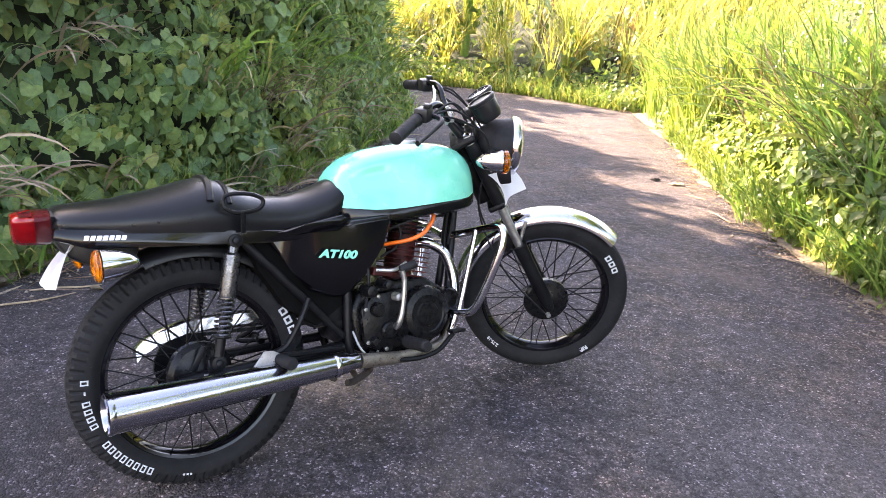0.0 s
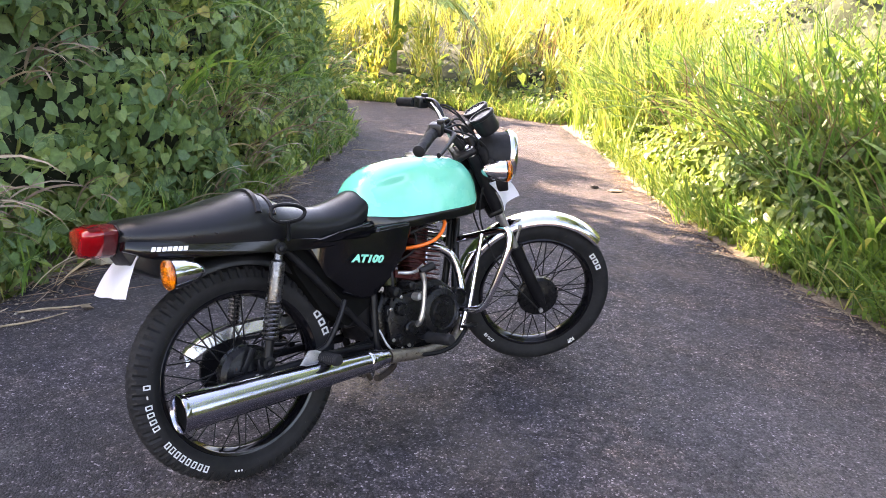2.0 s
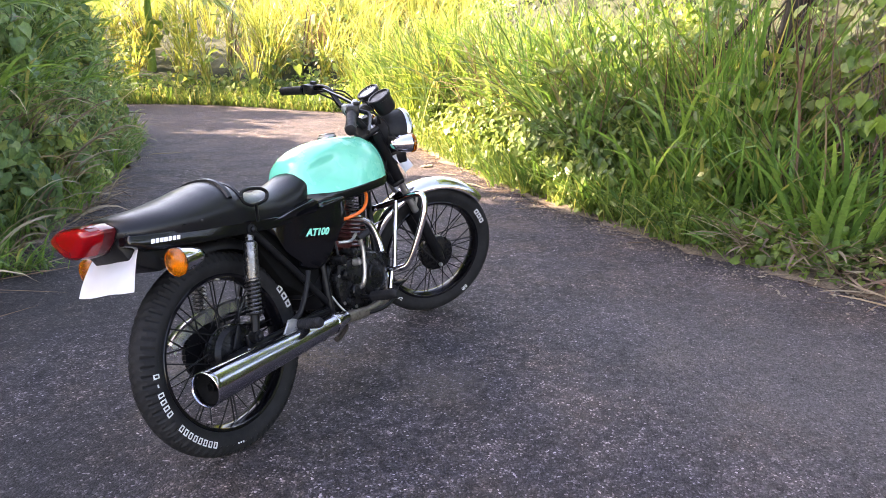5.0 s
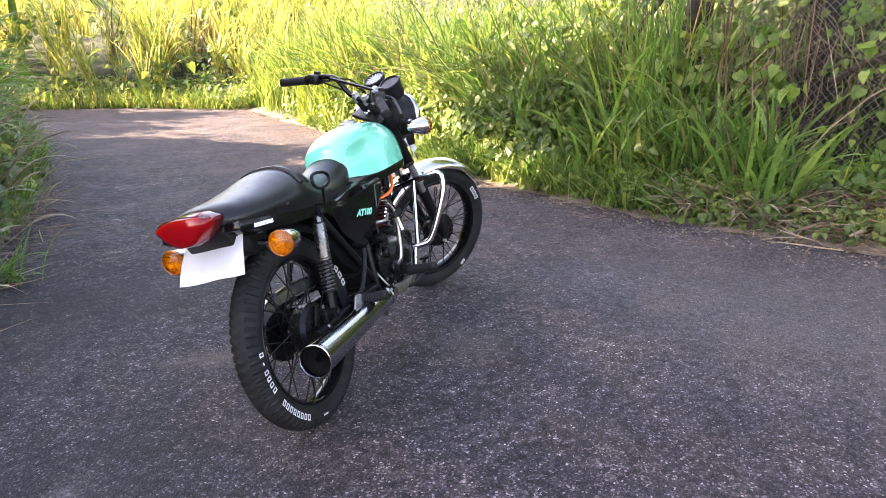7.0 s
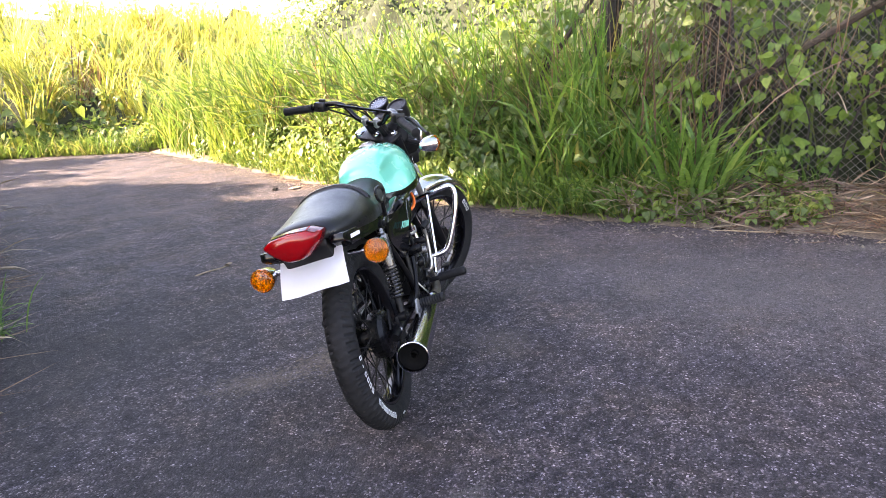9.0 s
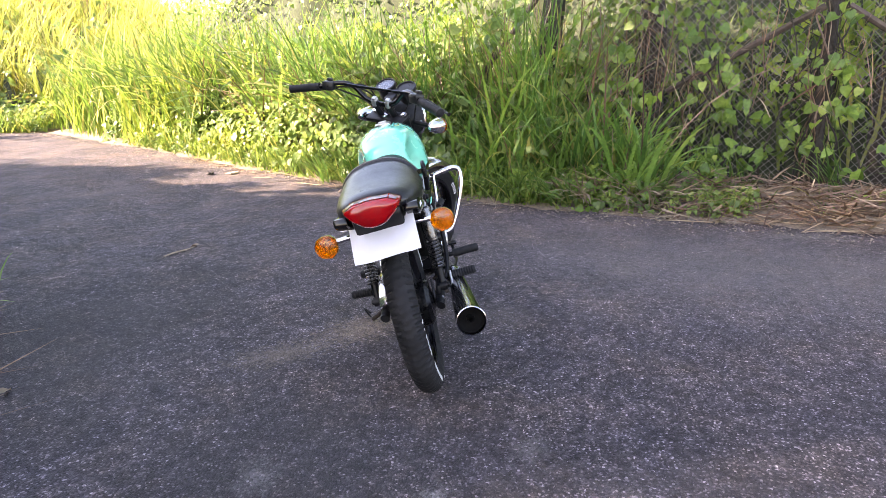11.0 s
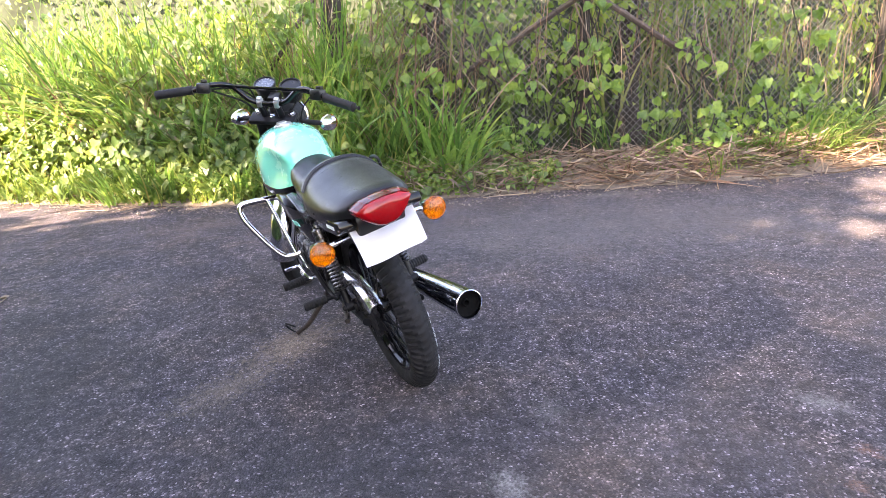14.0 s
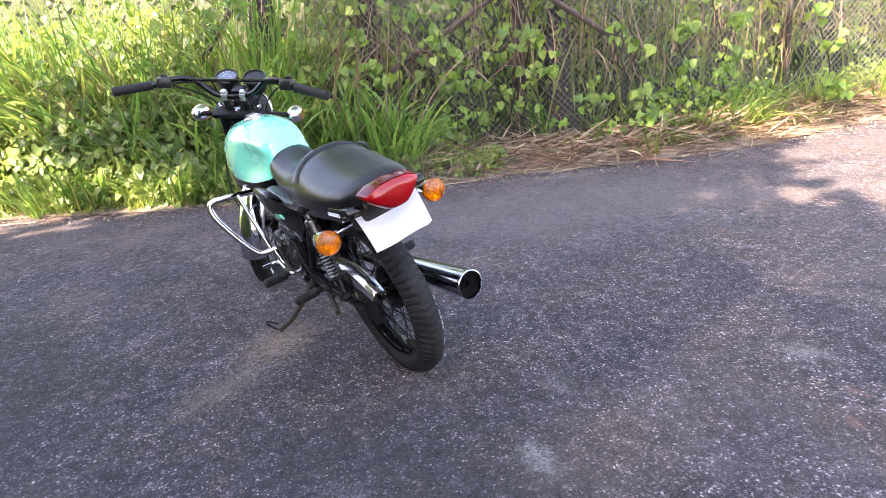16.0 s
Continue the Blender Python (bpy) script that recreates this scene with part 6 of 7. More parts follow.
# ---- frame, suspension ----
for s in (-1, 1):
    top, low = Vector((0.135, s * 0.118, 0.645)), Vector((0.062, s * 0.118, 0.338))
    d = low - top
    bm = fresh()
    tube(bm, [top, top + d * 0.10, top + d * 0.12, top + d * 0.45, top + d * 0.47], [0.013, 0.013, 0.021, 0.021, 0.019], 16, 1)
    shock = part("shock_absorber", bm, MAT["spring"], bike, "rear shock absorber with an open coil spring")
    bm = fresh()
    q = Vector((0, 0, 1)).rotation_difference(d.normalized()).to_matrix()
    coil = [top + d * (0.44 + 0.34 * k / 90) + q @ Vector((0.0205 * math.cos(2 * math.pi * k / 10), 0.0205 * math.sin(2 * math.pi * k / 10), 0)) for k in range(91)]
    tube(bm, coil, 0.0036, 6, 1)
    part("spring", bm, MAT["spring"], shock, "dark steel coil spring")
    bm = fresh()
    tube(bm, [top + d * 0.42, top + d * 0.80], 0.011, 10, 1)
    tube(bm, [top + d * 0.78, top + d * 0.79, top + d * 0.80], [0.025, 0.025, 0.020], 14, 1)
    tube(bm, [top + d * 0.79, top + d * 0.97], 0.013, 12, 1)
    part("damper", bm, MAT["frame"], shock)
    for e in (top, low):
        bm = fresh()
        lathe(bm, [(0.018, -0.014), (0.018, 0.014), (0.010, 0.015), (0.010, 0.022), (0.006, 0.025)], e, (0, s, 0), 16)
        part("eye", bm, MAT["frame"], shock)
    # swing arm
    bm = fresh()
    tube(bm, [(-0.03, s * 0.098, 0.300), (0.03, s * 0.098, 0.303), (0.25, s * 0.100, 0.302), (0.43, s * 0.085, 0.300)], 0.017, 10, 3, 0.75)
    box(bm, (0.055, s * 0.100, 0.322), (0.03, 0.014, 0.05), None, 0.004)
    part("swing_arm", bm, MAT["frame"], bike)
    # seat rail, stay, cradle
    bm = fresh()
    tube(bm, [(0.93, s * 0.02, 0.80), (0.62, s * 0.055, 0.665), (0.40, s * 0.09, 0.642), (0.10, s * 0.095, 0.650), (-0.20, s * 0.085, 0.690)], 0.0125, 10, 5)
    part("seat_rail", bm, MAT["frame"], bike)
    bm = fresh()
    tube(bm, [(0.16, s * 0.100, 0.640), (0.30, s * 0.098, 0.48), (0.43, s * 0.092, 0.33)], 0.0115, 10, 4)
    part("frame_stay", bm, MAT["frame"], bike)
    bm = fresh()
    tube(bm, [(0.47, s * 0.08, 0.64), (0.455, s * 0.088, 0.45), (0.45, s * 0.09, 0.28), (0.52, s * 0.09, 0.235), (0.74, s * 0.075, 0.222), (0.82, s * 0.05, 0.27), (0.865, s * 0.025, 0.45), (0.925, s * 0.012, 0.74)], 0.013, 10, 6)
    part("cradle_tube", bm, MAT["frame"], bike)
bm = fresh()
tube(bm, [FOOT + HEAD_AXIS * 0.56, (0.80, 0, 0.76), (0.48, 0, 0.675)], 0.019, 12, 4)
part("backbone", bm, MAT["frame"], bike)
bm = fresh()
box(bm, (0.40, 0, 0.57), (0.16, 0.14, 0.16), None, 0.02)
box(bm, (0.30, 0, 0.63), (0.20, 0.15, 0.05), None, 0.012)
box(bm, (0.405, 0, 0.455), (0.12, 0.145, 0.19), None, 0.02)
part("battery_box", bm, MAT["plastic"], bike)
bm = fresh()
prism(bm, [(0.34, 0.62), (0.385, 0.50), (0.41, 0.38), (0.43, 0.30), (0.455, 0.30), (0.44, 0.42), (0.40, 0.63)], -0.07, 0.07, 0.006)
part("splash_guard", bm, MAT["plastic"], bike)

# chain run and chromed guard on the left
for z0, z1 in ((0.383, 0.345), (0.222, 0.275)):
    bm = fresh()
    for i in range(34):
        t = (i + 0.5) / 34
        box(bm, (0.033 + (0.50 - 0.033) * t, 0.064 + (0.002 if i % 2 else -0.002), z0 + (z1 - z0) * t), (0.0145, 0.012, 0.010), None, 0.0)
    part("chain_run", bm, MAT["frame"], bike, "oily drive chain")
bm = fresh()
for i in range(19):
    a = radians(92 + 176 * i / 18)
    box(bm, (REAR.x + 0.086 * math.cos(a), 0.064 + (0.002 if i % 2 else -0.002), REAR.z + 0.086 * math.sin(a)), (0.0145, 0.013, 0.011), Matrix.Rotation(-a + math.pi / 2, 3, "Y"), 0.0)
part("chain_run", bm, MAT["frame"], bike, "oily drive chain")
bm = fresh()
rings = []
for x, z, h in ((-0.100, 0.372, 0.022), (-0.085, 0.388, 0.034), (-0.04, 0.410, 0.048), (0.03, 0.426, 0.056), (0.12, 0.430, 0.060), (0.22, 0.422, 0.060), (0.33, 0.402, 0.050), (0.36, 0.39, 0.040)):
    rings.append([Vector((x, 0.044, z - 0.034)), Vector((x, 0.047, z - 0.004)), Vector((x, 0.056, z + 0.003)), Vector((x, 0.078, z + 0.002)), Vector((x, 0.091, z - 0.008)), Vector((x, 0.095, z - h * 0.85)), Vector((x, 0.093, z - h * 0.85)), Vector((x, 0.089, z - 0.010)), Vector((x, 0.077, z - 0.001)), Vector((x, 0.057, z + 0.000)), Vector((x, 0.049, z - 0.006)), Vector((x, 0.046, z - 0.034))])
loft(bm, rings)
part("chain_guard", bm, MAT["dullchrome"], bike, "chromed chain guard")

# ---- engine ----
bm = fresh()
prism(bm, [(0.47, 0.275), (0.465, 0.40), (0.50, 0.452), (0.60, 0.468), (0.74, 0.462), (0.80, 0.42), (0.825, 0.35), (0.79, 0.265), (0.70, 0.232), (0.55, 0.238)], -0.080, 0.080, 0.016, 3)
case = part("engine", bm, MAT["engine"], bike, "black single-cylinder engine with a maroon finned cylinder")
for s in (-1, 1):
    bm = fresh()
    lathe(bm, [(0.088, 0.0), (0.088, 0.022), (0.080, 0.034), (0.060, 0.040), (0.056, 0.036), (0.040, 0.036), (0.036, 0.042), (0.008, 0.043)], (0.715, s * 0.075, 0.350), (0, s, 0), 40)
    part("clutch_cover" if s < 0 else "magneto_cover", bm, MAT["engine"], case, "round black cover")
    bm = fresh()
    prism(bm, [(0.49, 0.29), (0.485, 0.40), (0.53, 0.44), (0.64, 0.445), (0.66, 0.36), (0.64, 0.27), (0.56, 0.255)], s * 0.076, s * 0.110, 0.012)
    part("side_cover", bm, MAT["engine"], case)
    for k, (x, z) in enumerate(((0.50, 0.30), (0.50, 0.40), (0.545, 0.432), (0.63, 0.43), (0.62, 0.28), (0.56, 0.27))):
        bm = fresh()
        lathe(bm, [(0.0065, 0), (0.0065, 0.005), (0.003, 0.006)], (x, s * 0.110, z), (0, s, 0), 6)
        part("bolt", bm, MAT["steel"], case)
bm = fresh()
lathe(bm, [(0.040, 0.0), (0.040, 0.03), (0.034, 0.038), (0.028, 0.032), (0.008, 0.034)], (0.815, -0.060, 0.375), (0, -1, 0), 28)
part("oil_pump_cover", bm, MAT["engine"], case, "small round black cover")
tilt = Matrix.Rotation(radians(14), 3, "Y")
up = tilt @ Vector((0, 0, 1))
base = Vector((0.675, 0, 0.455))
bm = fresh()
tube(bm, [base, base + up * 0.19], 0.046, 20, 1)
part("cylinder", bm, MAT["maroon"], case, "maroon painted cylinder barrel")
for k in range(8):
    bm = fresh()
    box(bm, base + up * (0.018 + 0.0155 * k), (0.135, 0.150 - 0.003 * abs(k - 3), 0.004), tilt, 0.0015, 1)
    part("fin", bm, MAT["maroon"], case, "maroon cooling fin")
for k in range(6):
    bm = fresh()
    box(bm, base + up * (0.148 + 0.0125 * k), (0.130 - 0.012 * max(0, k - 2), 0.140 - 0.014 * max(0, k - 2), 0.004), tilt, 0.0015, 1)
    part("head_fin", bm, MAT["engine"], case)
bm = fresh()
tube(bm, [base + up * 0.20 + Vector((0.02, 0, 0)), base + up * 0.235 + Vector((0.03, 0, 0))], [0.010, 0.008], 8, 1)
tube(bm, [base + up * 0.23 + Vector((0.03, 0, 0)), base + up * 0.25 + Vector((0.06, -0.03, 0)), (0.80, -0.06, 0.69), (0.84, -0.03, 0.72)], 0.0045, 6, 5)
part("spark_plug", bm, MAT["rubber"], case)
# carburettor, intake, fuel hose
bm = fresh()
tube(bm, [(0.63, 0, 0.545), (0.565, -0.01, 0.548)], [0.022, 0.020], 16, 1)
tube(bm, [(0.575, -0.015, 0.50), (0.575, -0.015, 0.60), (0.575, -0.015, 0.615)], [0.020, 0.021, 0.012], 16, 1)
lathe(bm, [(0.024, 0), (0.024, 0.02), (0.014, 0.026)], (0.575, -0.015, 0.485), (0, 0, -1), 16)
part("carburettor", bm, MAT["olive"], bike, "dirty olive-grey carburettor")
bm = fresh()
tube(bm, [(0.565, -0.01, 0.548), (0.50, -0.01, 0.55), (0.46, 0, 0.56)], [0.020, 0.026, 0.034], 14, 4)
part("intake_boot", bm, MAT["rubber"], bike)
bm = fresh()
box(bm, (0.575, -0.075, 0.50), (0.07, 0.05, 0.025), Matrix.Rotation(0.2, 3, "Y"), 0.006)
part("oil_line_cover", bm, MAT["maroon"], bike)
bm = fresh()
tube(bm, [(0.765, -0.105, 0.672), (0.752, -0.118, 0.640), (0.71, -0.128, 0.606), (0.66, -0.115, 0.588), (0.60, -0.06, 0.578)], 0.0065, 10, 6)
part("fuel_hose", bm, MAT["orange"], bike, "bright orange fuel hose")
# exhaust
bm = fresh()
tube(bm, [(0.835, -0.070, 0.30), (0.79, -0.088, 0.250), (0.72, -0.108, 0.236), (0.60, -0.130, 0.240), (0.45, -0.145, 0.262)], [0.017, 0.018, 0.019, 0.019, 0.022], 16, 7)
exhaust = part("exhaust", bm, MAT["pipe"], bike, "chromed exhaust with a long tapered silencer")
bm = fresh()
tube(bm, [base + up * 0.11 + Vector((0.055, -0.01, 0)), (0.790, -0.022, 0.560), (0.842, -0.038, 0.522), (0.864, -0.050, 0.44), (0.855, -0.060, 0.36), (0.835, -0.070, 0.302)], 0.0165, 16, 7)
part("header", bm, MAT["chrome"], exhaust, "chromed header bend")
m0, m1 = Vector((0.405, -0.150, 0.268)), Vector((-0.212, -0.192, 0.292))
d = m1 - m0
bm = fresh()
tube(bm, [m0 - d * 0.06, m0 - d * 0.02, m0 + d * 0.0, m0 + d * 0.05, m0 + d * 0.30, m0 + d * 0.60, m0 + d * 0.97, m1], [0.022, 0.024, 0.030, 0.032, 0.037, 0.042, 0.0475, 0.0475], 32, 1)
bm.faces.ensure_lookup_table()
bmesh.ops.delete(bm, geom=[f for f in bm.faces if len(f.verts) > 8 and (f.calc_center_median() - m1).length < 0.01], context="FACES_ONLY")
lathe(bm, [(0.0475, -0.012), (0.049, -0.004), (0.0485, 0.002), (0.046, 0.003), (0.043, -0.002), (0.043, -0.02)], m1, d.normalized(), 32, True)
part("silencer", bm, MAT["muffler"], exhaust, "chromed megaphone silencer")
bm = fresh()
lathe(bm, [(0.0440, -0.002), (0.0425, -0.018), (0.036, -0.026), (0.020, -0.030), (0.0135, -0.030), (0.0125, -0.016), (0.0095, -0.016), (0.0095, -0.045)], m1, d.normalized(), 28, False, (False, True))
# end plate coloured near-black, the shade of the silencer's mouth painted in
part("end_plate", bm, MAT["recess_black"], exhaust, "black end plate with a small outlet")
bm = fresh()
lathe(bm, [(0.0335, -0.008), (0.0355, -0.004), (0.0355, 0.004), (0.0335, 0.008)], m0 + d * 0.06, d.normalized(), 28, False, (False, False))
part("clamp", bm, MAT["chrome"], exhaust)
# kick lever
bm = fresh()
tube(bm, [(0.590, -0.105, 0.330), (0.592, -0.140, 0.345), (0.605, -0.150, 0.40), (0.612, -0.155, 0.47), (0.606, -0.155, 0.505)], [0.012, 0.010, 0.008, 0.008, 0.010], 10, 5)
kick = part("kick_lever", bm, MAT["steel"], bike, "bare steel kick-start lever")
bm = fresh()
tube(bm, [(0.604, -0.150, 0.507), (0.650, -0.165, 0.522)], [0.012, 0.013], 12, 1)
part("pedal_rubber", bm, MAT["rubber"], kick)

# ---- pegs, pedals, stands, guards ----
for s in (-1, 1):
    for x, z, y0, y1, rr in ((0.605, 0.292, 0.135, 0.272 if s < 0 else 0.250, 0.019), (0.215 if s < 0 else 0.25, 0.320, 0.130, 0.240, 0.0175)):
        bm = fresh()
        n = 18
        tube(bm, [(x, s * (y0 + 0.025 + (y1 - y0 - 0.025) * k / n), z + 0.004 * k / n) for k in range(n + 1)] , [rr - 0.0022 * (k % 2) for k in range(n)] + [rr * 0.75], 12, 1)
        peg = part("foot_peg", bm, MAT["rubber"], bike, "ribbed black rubber foot peg")
        bm = fresh()
        tube(bm, [(x, s * (y0 - 0.04), z - 0.002), (x, s * (y0 + 0.03), z)], 0.010, 10, 1)
        part("peg_bar", bm, MAT["frame"], peg)
    bm = fresh()
    tube(bm, [(0.605, s * 0.10, 0.292), (0.56, s * 0.10, 0.255), (0.50, s * 0.09, 0.245)], 0.009, 8, 4)
    part("peg_bracket", bm, MAT["frame"], bike)
    bm = fresh()
    tube(bm, [(0.31, s * 0.150, 0.47), (0.285, s * 0.150, 0.42), (0.240, s * 0.140, 0.350), (0.200, s * 0.125, 0.325), (0.42, s * 0.100, 0.30)], 0.0085, 8, 5)
    part("peg_loop", bm, MAT["frame"], bike, "bent black peg bracket")
bm = fresh()
prism(bm, [(0.125, 0.292), (0.175, 0.348), (0.200, 0.345), (0.250, 0.315), (0.235, 0.298)], -0.150, -0.142, 0.002, 1)
part("silencer_bracket", bm, MAT["alloy"], bike, "bare alloy silencer bracket")
bm = fresh()
tube(bm, [(0.50, -0.115, 0.270), (0.60, -0.150, 0.235), (0.70, -0.165, 0.240), (0.775, -0.160, 0.285)], 0.0075, 8, 5)
box(bm, (0.785, -0.163, 0.292), (0.05, 0.035, 0.010), None, 0.003)
part("brake_pedal", bm, MAT["frame"], bike)
bm = fresh()
tube(bm, [(0.575, 0.105, 0.295), (0.578, 0.140, 0.300), (0.600, 0.150, 0.318), (0.65, 0.152, 0.338), (0.70, 0.154, 0.326), (0.712, 0.165, 0.322), (0.712, 0.210, 0.325)], 0.0072, 8, 5)
part("gear_lever", bm, MAT["chrome"], bike, "chromed gear lever")
for s in (-1, 1):
    bm = fresh()
    tube(bm, [(0.885, s * 0.030, 0.575), (0.900, s * 0.12, 0.590), (0.906, s * 0.215, 0.606), (0.908, s * 0.258, 0.606), (0.904, s * 0.272, 0.580), (0.890, s * 0.262, 0.52), (0.862, s * 0.215, 0.41), (0.846, s * 0.180, 0.352), (0.834, s * 0.150, 0.338), (0.820, s * 0.10, 0.338), (0.815, s * 0.05, 0.340)], 0.0125, 12, 5)
    guard = part("crash_guard", bm, MAT["chrome"], bike, "chromed tubular crash guard loop")
    bm = fresh()
    tube(bm, [(0.895, s * 0.150, 0.596), (0.826, s * 0.125, 0.340)], 0.009, 10, 1)
    part("brace", bm, MAT["chrome"], guard)
    bm = fresh()
    tube(bm, [(0.824, s * 0.115, 0.340), (0.800, s * 0.105, 0.268)], 0.0105, 10, 1)
    part("lower_bar", bm, MAT["chrome"], guard)
bm = fresh()
tube(bm, [(0.50, 0.085, 0.262), (0.54, 0.135, 0.20), (0.60, 0.205, 0.115), (0.648, 0.262, 0.072)], [0.014, 0.012, 0.0105, 0.010], 10, 5)
stand = part("side_stand", bm, MAT["rusty"], bike, "rust-stained side stand resting on the asphalt")
bm = fresh()
tube(bm, [(0.640, 0.255, 0.076), (0.668, 0.272, 0.076), (0.690, 0.290, 0.100), (0.672, 0.292, 0.122), (0.632, 0.262, 0.108)], 0.0045, 7, 5)
part("stand_toe", bm, MAT["frame"], stand)
bm = fresh()
for s in (-1, 1):
    ahead, lift = (0.125, 0.012) if s < 0 else (0.0, 0.0)
    tube(bm, [(0.47 + ahead * 0.4, s * 0.06, 0.235), (0.39 + ahead, s * 0.080, 0.196 + lift), (0.33 + ahead, s * 0.095, 0.180 + lift), (0.30 + ahead, s * 0.105, 0.182 + lift)], 0.0105, 8, 5)
tube(bm, [(0.40, -0.075, 0.205), (0.40, 0.075, 0.205)], 0.009, 8, 1)
part("centre_stand", bm, MAT["rusty"], bike, "folded rusty centre stand")

# engine clutter: small lumps, hoses and wiring between frame and crankcase
for x, y, z, r, l in ((0.51, -0.095, 0.455, 0.020, 0.05), (0.56, -0.10, 0.470, 0.016, 0.06), (0.60, -0.112, 0.425, 0.013, 0.03), (0.535, -0.112, 0.395, 0.022, 0.022), (0.57, -0.112, 0.325, 0.026, 0.016), (0.52, -0.112, 0.300, 0.015, 0.02)):
    bm = fresh()
    lathe(bm, [(r, 0), (r, l * 0.7), (r * 0.8, l), (r * 0.35, l * 1.05)], (x, y, z), (0, -1, 0), 18)
    part("casting_boss", bm, MAT["engine"] if r > 0.014 else MAT["alloy"], case)
for pts, r, mt in (([(0.50, -0.09, 0.60), (0.515, -0.115, 0.52), (0.505, -0.118, 0.44), (0.49, -0.10, 0.36)], 0.0045, "rubber"), ([(0.46, -0.095, 0.34), (0.47, -0.12, 0.29), (0.50, -0.125, 0.26), (0.53, -0.115, 0.27)], 0.0035, "alloy"), ([(0.60, -0.07, 0.62), (0.66, -0.10, 0.64), (0.73, -0.09, 0.66), (0.80, -0.05, 0.68)], 0.0045, "rubber"), ([(0.62, -0.05, 0.67), (0.66, -0.07, 0.62), (0.64, -0.08, 0.57), (0.59, -0.06, 0.54)], 0.004, "rubber"), ([(0.90, -0.03, 0.83), (0.89, -0.05, 0.72), (0.875, -0.045, 0.62), (0.85, -0.05, 0.55)], 0.0045, "rubber"), ([(0.55, -0.10, 0.51), (0.60, -0.12, 0.505), (0.65, -0.11, 0.52)], 0.006, "alloy")):
    bm = fresh()
    tube(bm, pts, r, 7, 6)
    part("hose", bm, MAT[mt], bike)
for k in range(5):
    bm = fresh()
    lathe(bm, [(0.0075, 0), (0.0075, 0.006), (0.004, 0.007)], (0.715 + 0.075 * math.cos(1.25 * k), -0.098, 0.350 + 0.075 * math.sin(1.25 * k)), (0, -1, 0), 8)
    part("bolt", bm, MAT["frame"], case)
bm = fresh()
box(bm, (0.835, -0.015, 0.665), (0.05, 0.05, 0.045), Matrix.Rotation(0.25, 3, "Y"), 0.008)
part("horn_bracket", bm, MAT["frame"], bike)
for s in (-1, 1):
    bm = fresh()
    box(bm, (0.150, s * 0.110, 0.655), (0.05, 0.02, 0.03), None, 0.005)
    part("shock_lug", bm, MAT["frame"], bike)


# ---- small things on the ground ----
def crumpled(name, label, x, y, w, h, material, seed, category="litter"):
    """A crumpled sheet lying on the ground."""
    r = np.random.RandomState(seed)
    n = 12
    u, v = np.meshgrid(np.linspace(-0.5, 0.5, n), np.linspace(-0.5, 0.5, n))
    z = np.abs(wave(u * 9, v * 9, seed, 1.0)) * 0.5 + np.abs(wave(u * 9, v * 9, seed + 1, 2.3)) * 0.35
    z *= (1 - (2 * np.maximum(np.abs(u), np.abs(v))) ** 4) * h
    pts = np.stack([u * w * (1 + 0.15 * wave(u * 5, v * 5, seed + 2, 1)), v * w * 0.62, z + 0.006], -1).reshape(-1, 3)
    i = np.arange(n * n).reshape(n, n)
    bm = fresh()
    vs = [bm.verts.new(p) for p in pts]
    for a in range(n - 1):
        for b in range(n - 1):
            bm.faces.new((vs[i[a, b]], vs[i[a, b + 1]], vs[i[a + 1, b + 1]], vs[i[a + 1, b]]))
    bmesh.ops.solidify(bm, geom=bm.faces[:], thickness=0.001)
    ob = part(name, bm, material, None, label, None, 25)
    ob.matrix_basis = pose(x, y, 0.004, 0, 0, r.uniform(0, 180))
    return tagged(ob, "", category)


crumpled("crumpled_paper", "crumpled beige paper lying at the foot of the bank", -1.60, 3.38, 0.26, 0.11, MAT["kraft"], 3)
crumpled("crumpled_paper", "dark scrap of wet paper on the sandy road edge", 2.20, 6.26, 0.11, 0.02, MAT["rubber"], 5)
crumpled("crumpled_paper", "pale torn paper scrap on the sandy road edge", 2.36, 6.10, 0.13, 0.03, MAT["kraft"], 9)
crumpled("plastic_scrap", "small faded blue plastic scrap in the dry straw", 3.20, 1.66, 0.07, 0.04, MAT["blue"], 7)


def fallen_leaf(x, y, size, turn, seed, material="brownleaf"):
    q = LEAF.copy()
    q[:, 2] *= 2.2
    bm = fresh()
    vs = [bm.verts.new((a * size, b * size, c * size + 0.008)) for a, b, c in q]
    for f in LEAF_FACES:
        bm.faces.new([vs[k] for k in f])
    bmesh.ops.solidify(bm, geom=bm.faces[:], thickness=0.0006)
    ob = part("fallen_leaf", bm, MAT[material], None, "dry brown leaf lying on the asphalt")
    ob.matrix_basis = pose(x, y, 0.002, 0, 0, turn)
    return tagged(ob, "", "leaf", "fallen leaves")


for x, y, sz, a in ((0.20, 3.77, 0.05, 40), (2.66, 1.12, 0.05, 60), (-1.45, 2.62, 0.05, 300), (2.25, 4.1, 0.04, 80)):
    fallen_leaf(x, y, sz, a, 1)


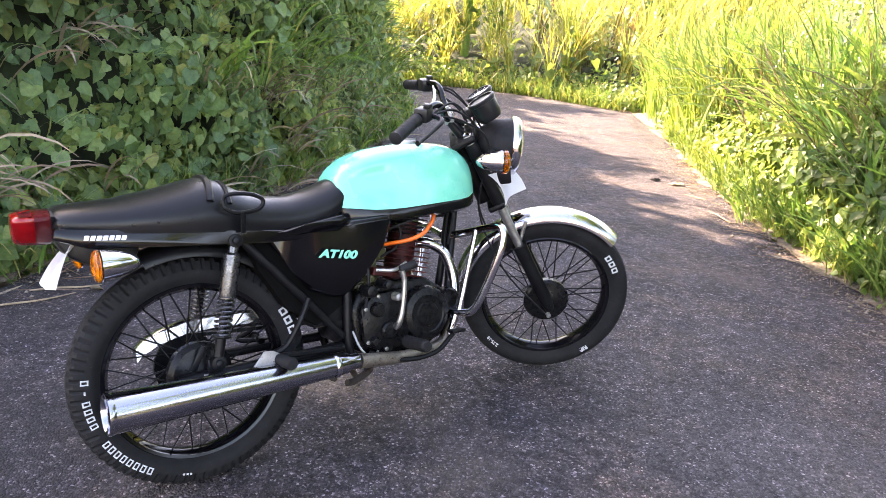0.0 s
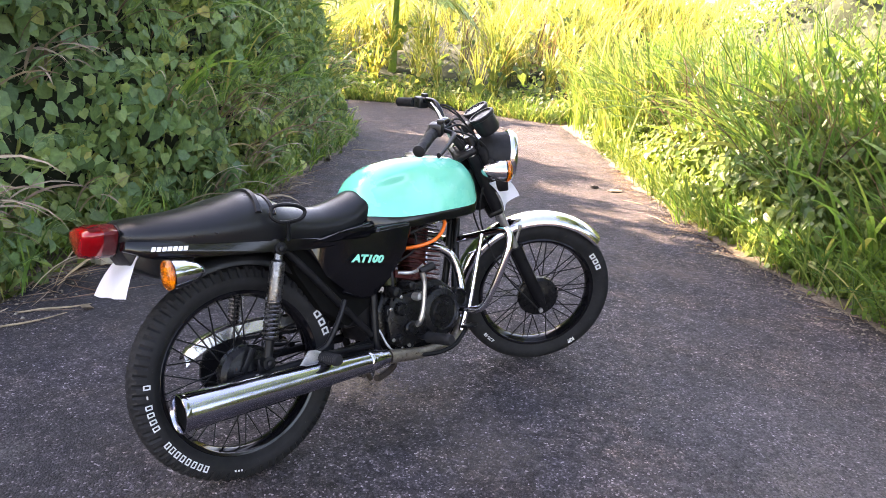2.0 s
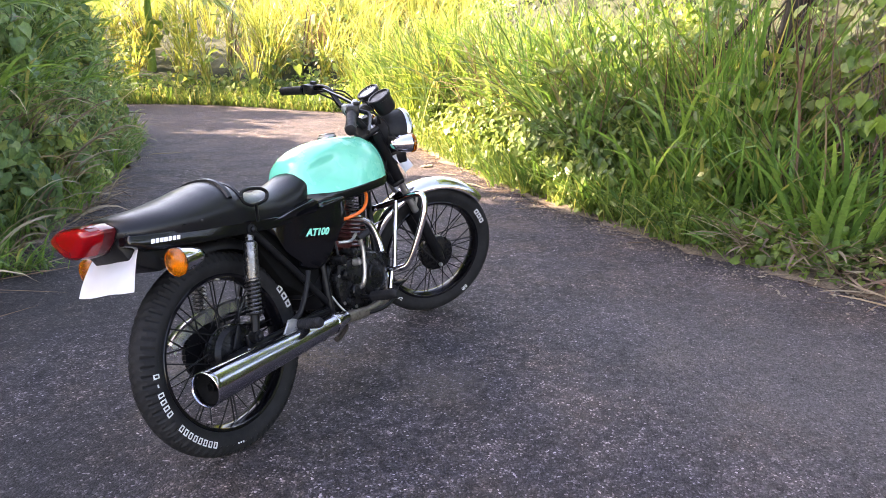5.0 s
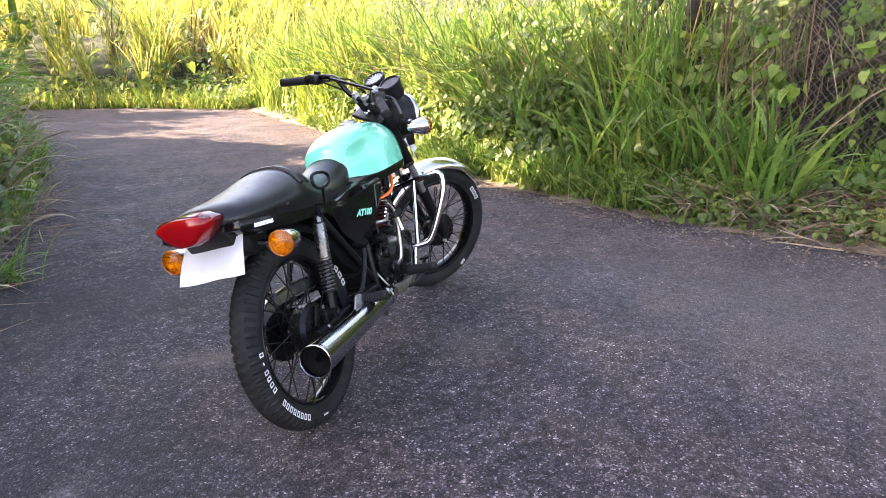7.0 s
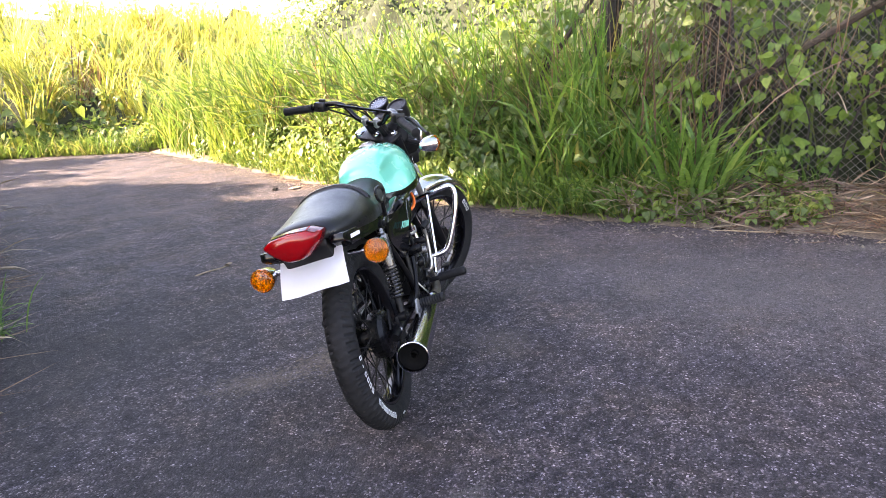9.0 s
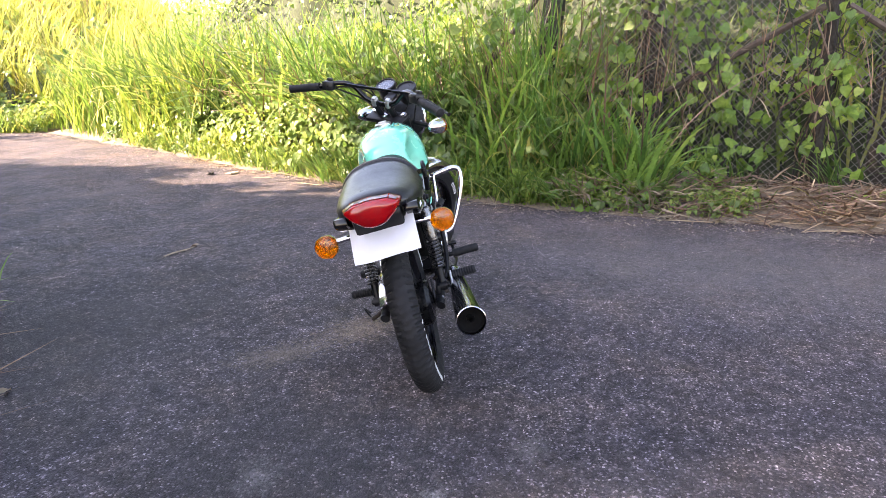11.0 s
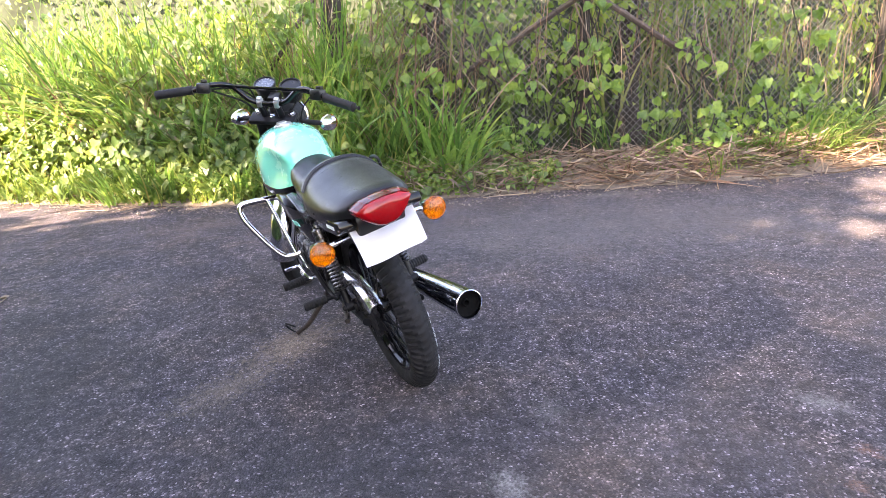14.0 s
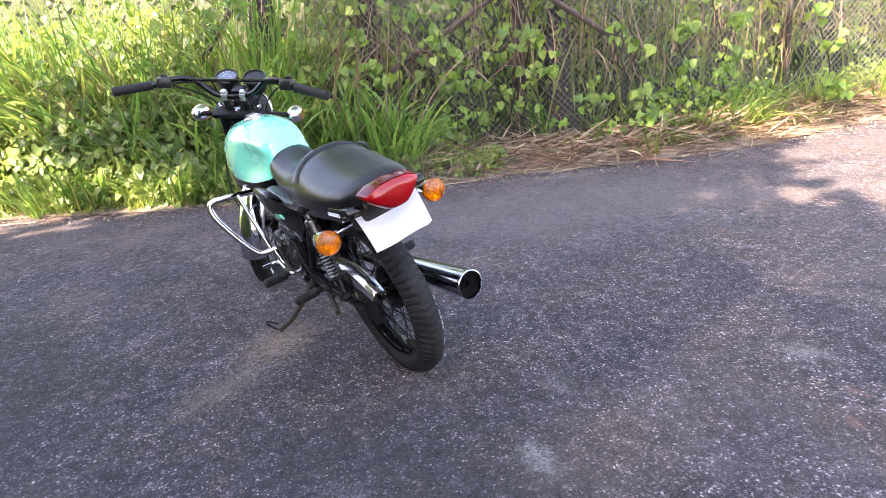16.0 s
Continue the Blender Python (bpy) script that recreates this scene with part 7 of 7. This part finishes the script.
def stick(x, y, length, turn):
    bm = fresh()
    tube(bm, [(-length / 2, 0, 0.006), (-length / 6, 0.02 * length, 0.008), (length / 5, -0.02 * length, 0.007), (length / 2, 0.03 * length, 0.006)], [0.004, 0.005, 0.004, 0.002], 6, 4)
    ob = part("dry_stick", bm, MAT["brownleaf"], None, "thin dry stick on the road")
    ob.matrix_basis = pose(x, y, 0, 0, 0, turn)
    tagged(ob, "", "stick", "dry sticks")


for x, y, l, a in ((-1.56, 2.62, 0.28, 25), (-1.66, 2.42, 0.45, 40), (0.06, 3.75, 0.26, 8), (2.58, 1.35, 0.4, 110), (2.80, 0.4, 0.5, 125), (2.30, 4.9, 0.3, 95), (-1.1, 4.3, 0.35, 75), (-0.14, 8.05, 0.36, 6), (2.34, 5.6, 0.22, 130)):
    stick(x, y, l, a)


# loose gravel along both edges
def gravel(name, edge, out, n, lo, hi, dlo, dhi, size, seed, label):
    r = np.random.RandomState(seed)
    q, d, o = pick(edge, out, r, n, lo, hi, dlo, dhi)
    base = np.array([(1, 0, 0), (-1, 0, 0), (0, 1, 0), (0, -1, 0), (0, 0, 0.8), (0, 0, -0.5)])
    tri = np.array([(0, 2, 4), (2, 1, 4), (1, 3, 4), (3, 0, 4), (2, 0, 5), (1, 2, 5), (3, 1, 5), (0, 3, 5)])
    s = r.uniform(size[0], size[1], n)[:, None, None] * (1 + r.uniform(-0.35, 0.35, (n, 6, 3)))
    a = r.uniform(0, 2 * np.pi, n)
    rot = np.stack([np.stack([np.cos(a), -np.sin(a), 0 * a], -1), np.stack([np.sin(a), np.cos(a), 0 * a], -1), np.stack([0 * a, 0 * a, 1 + 0 * a], -1)], 1)
    v = np.einsum("nij,nkj->nki", rot, base[None] * s) + np.c_[q, np.full(n, 0.006) + np.clip(d, 0, 1) * 0.05][:, None, :]
    f = (np.arange(n) * 6)[:, None, None] + tri[None]
    raw_mesh(name, v.reshape(-1, 3), f.reshape(-1), np.full(n * 8, 3), MAT["grit"], "stuff", label, "gravel")


gravel("gravel", redge, rout, 3800, share(redge, 13), share(redge, -5), -0.34, 0.2, (0.003, 0.011), 91, "loose gravel along the sunny road edge")
gravel("gravel", ledge, lout, 1400, a0 - 0.05, a1, -0.22, 0.15, (0.003, 0.010), 92, "loose gravel at the foot of the bank")
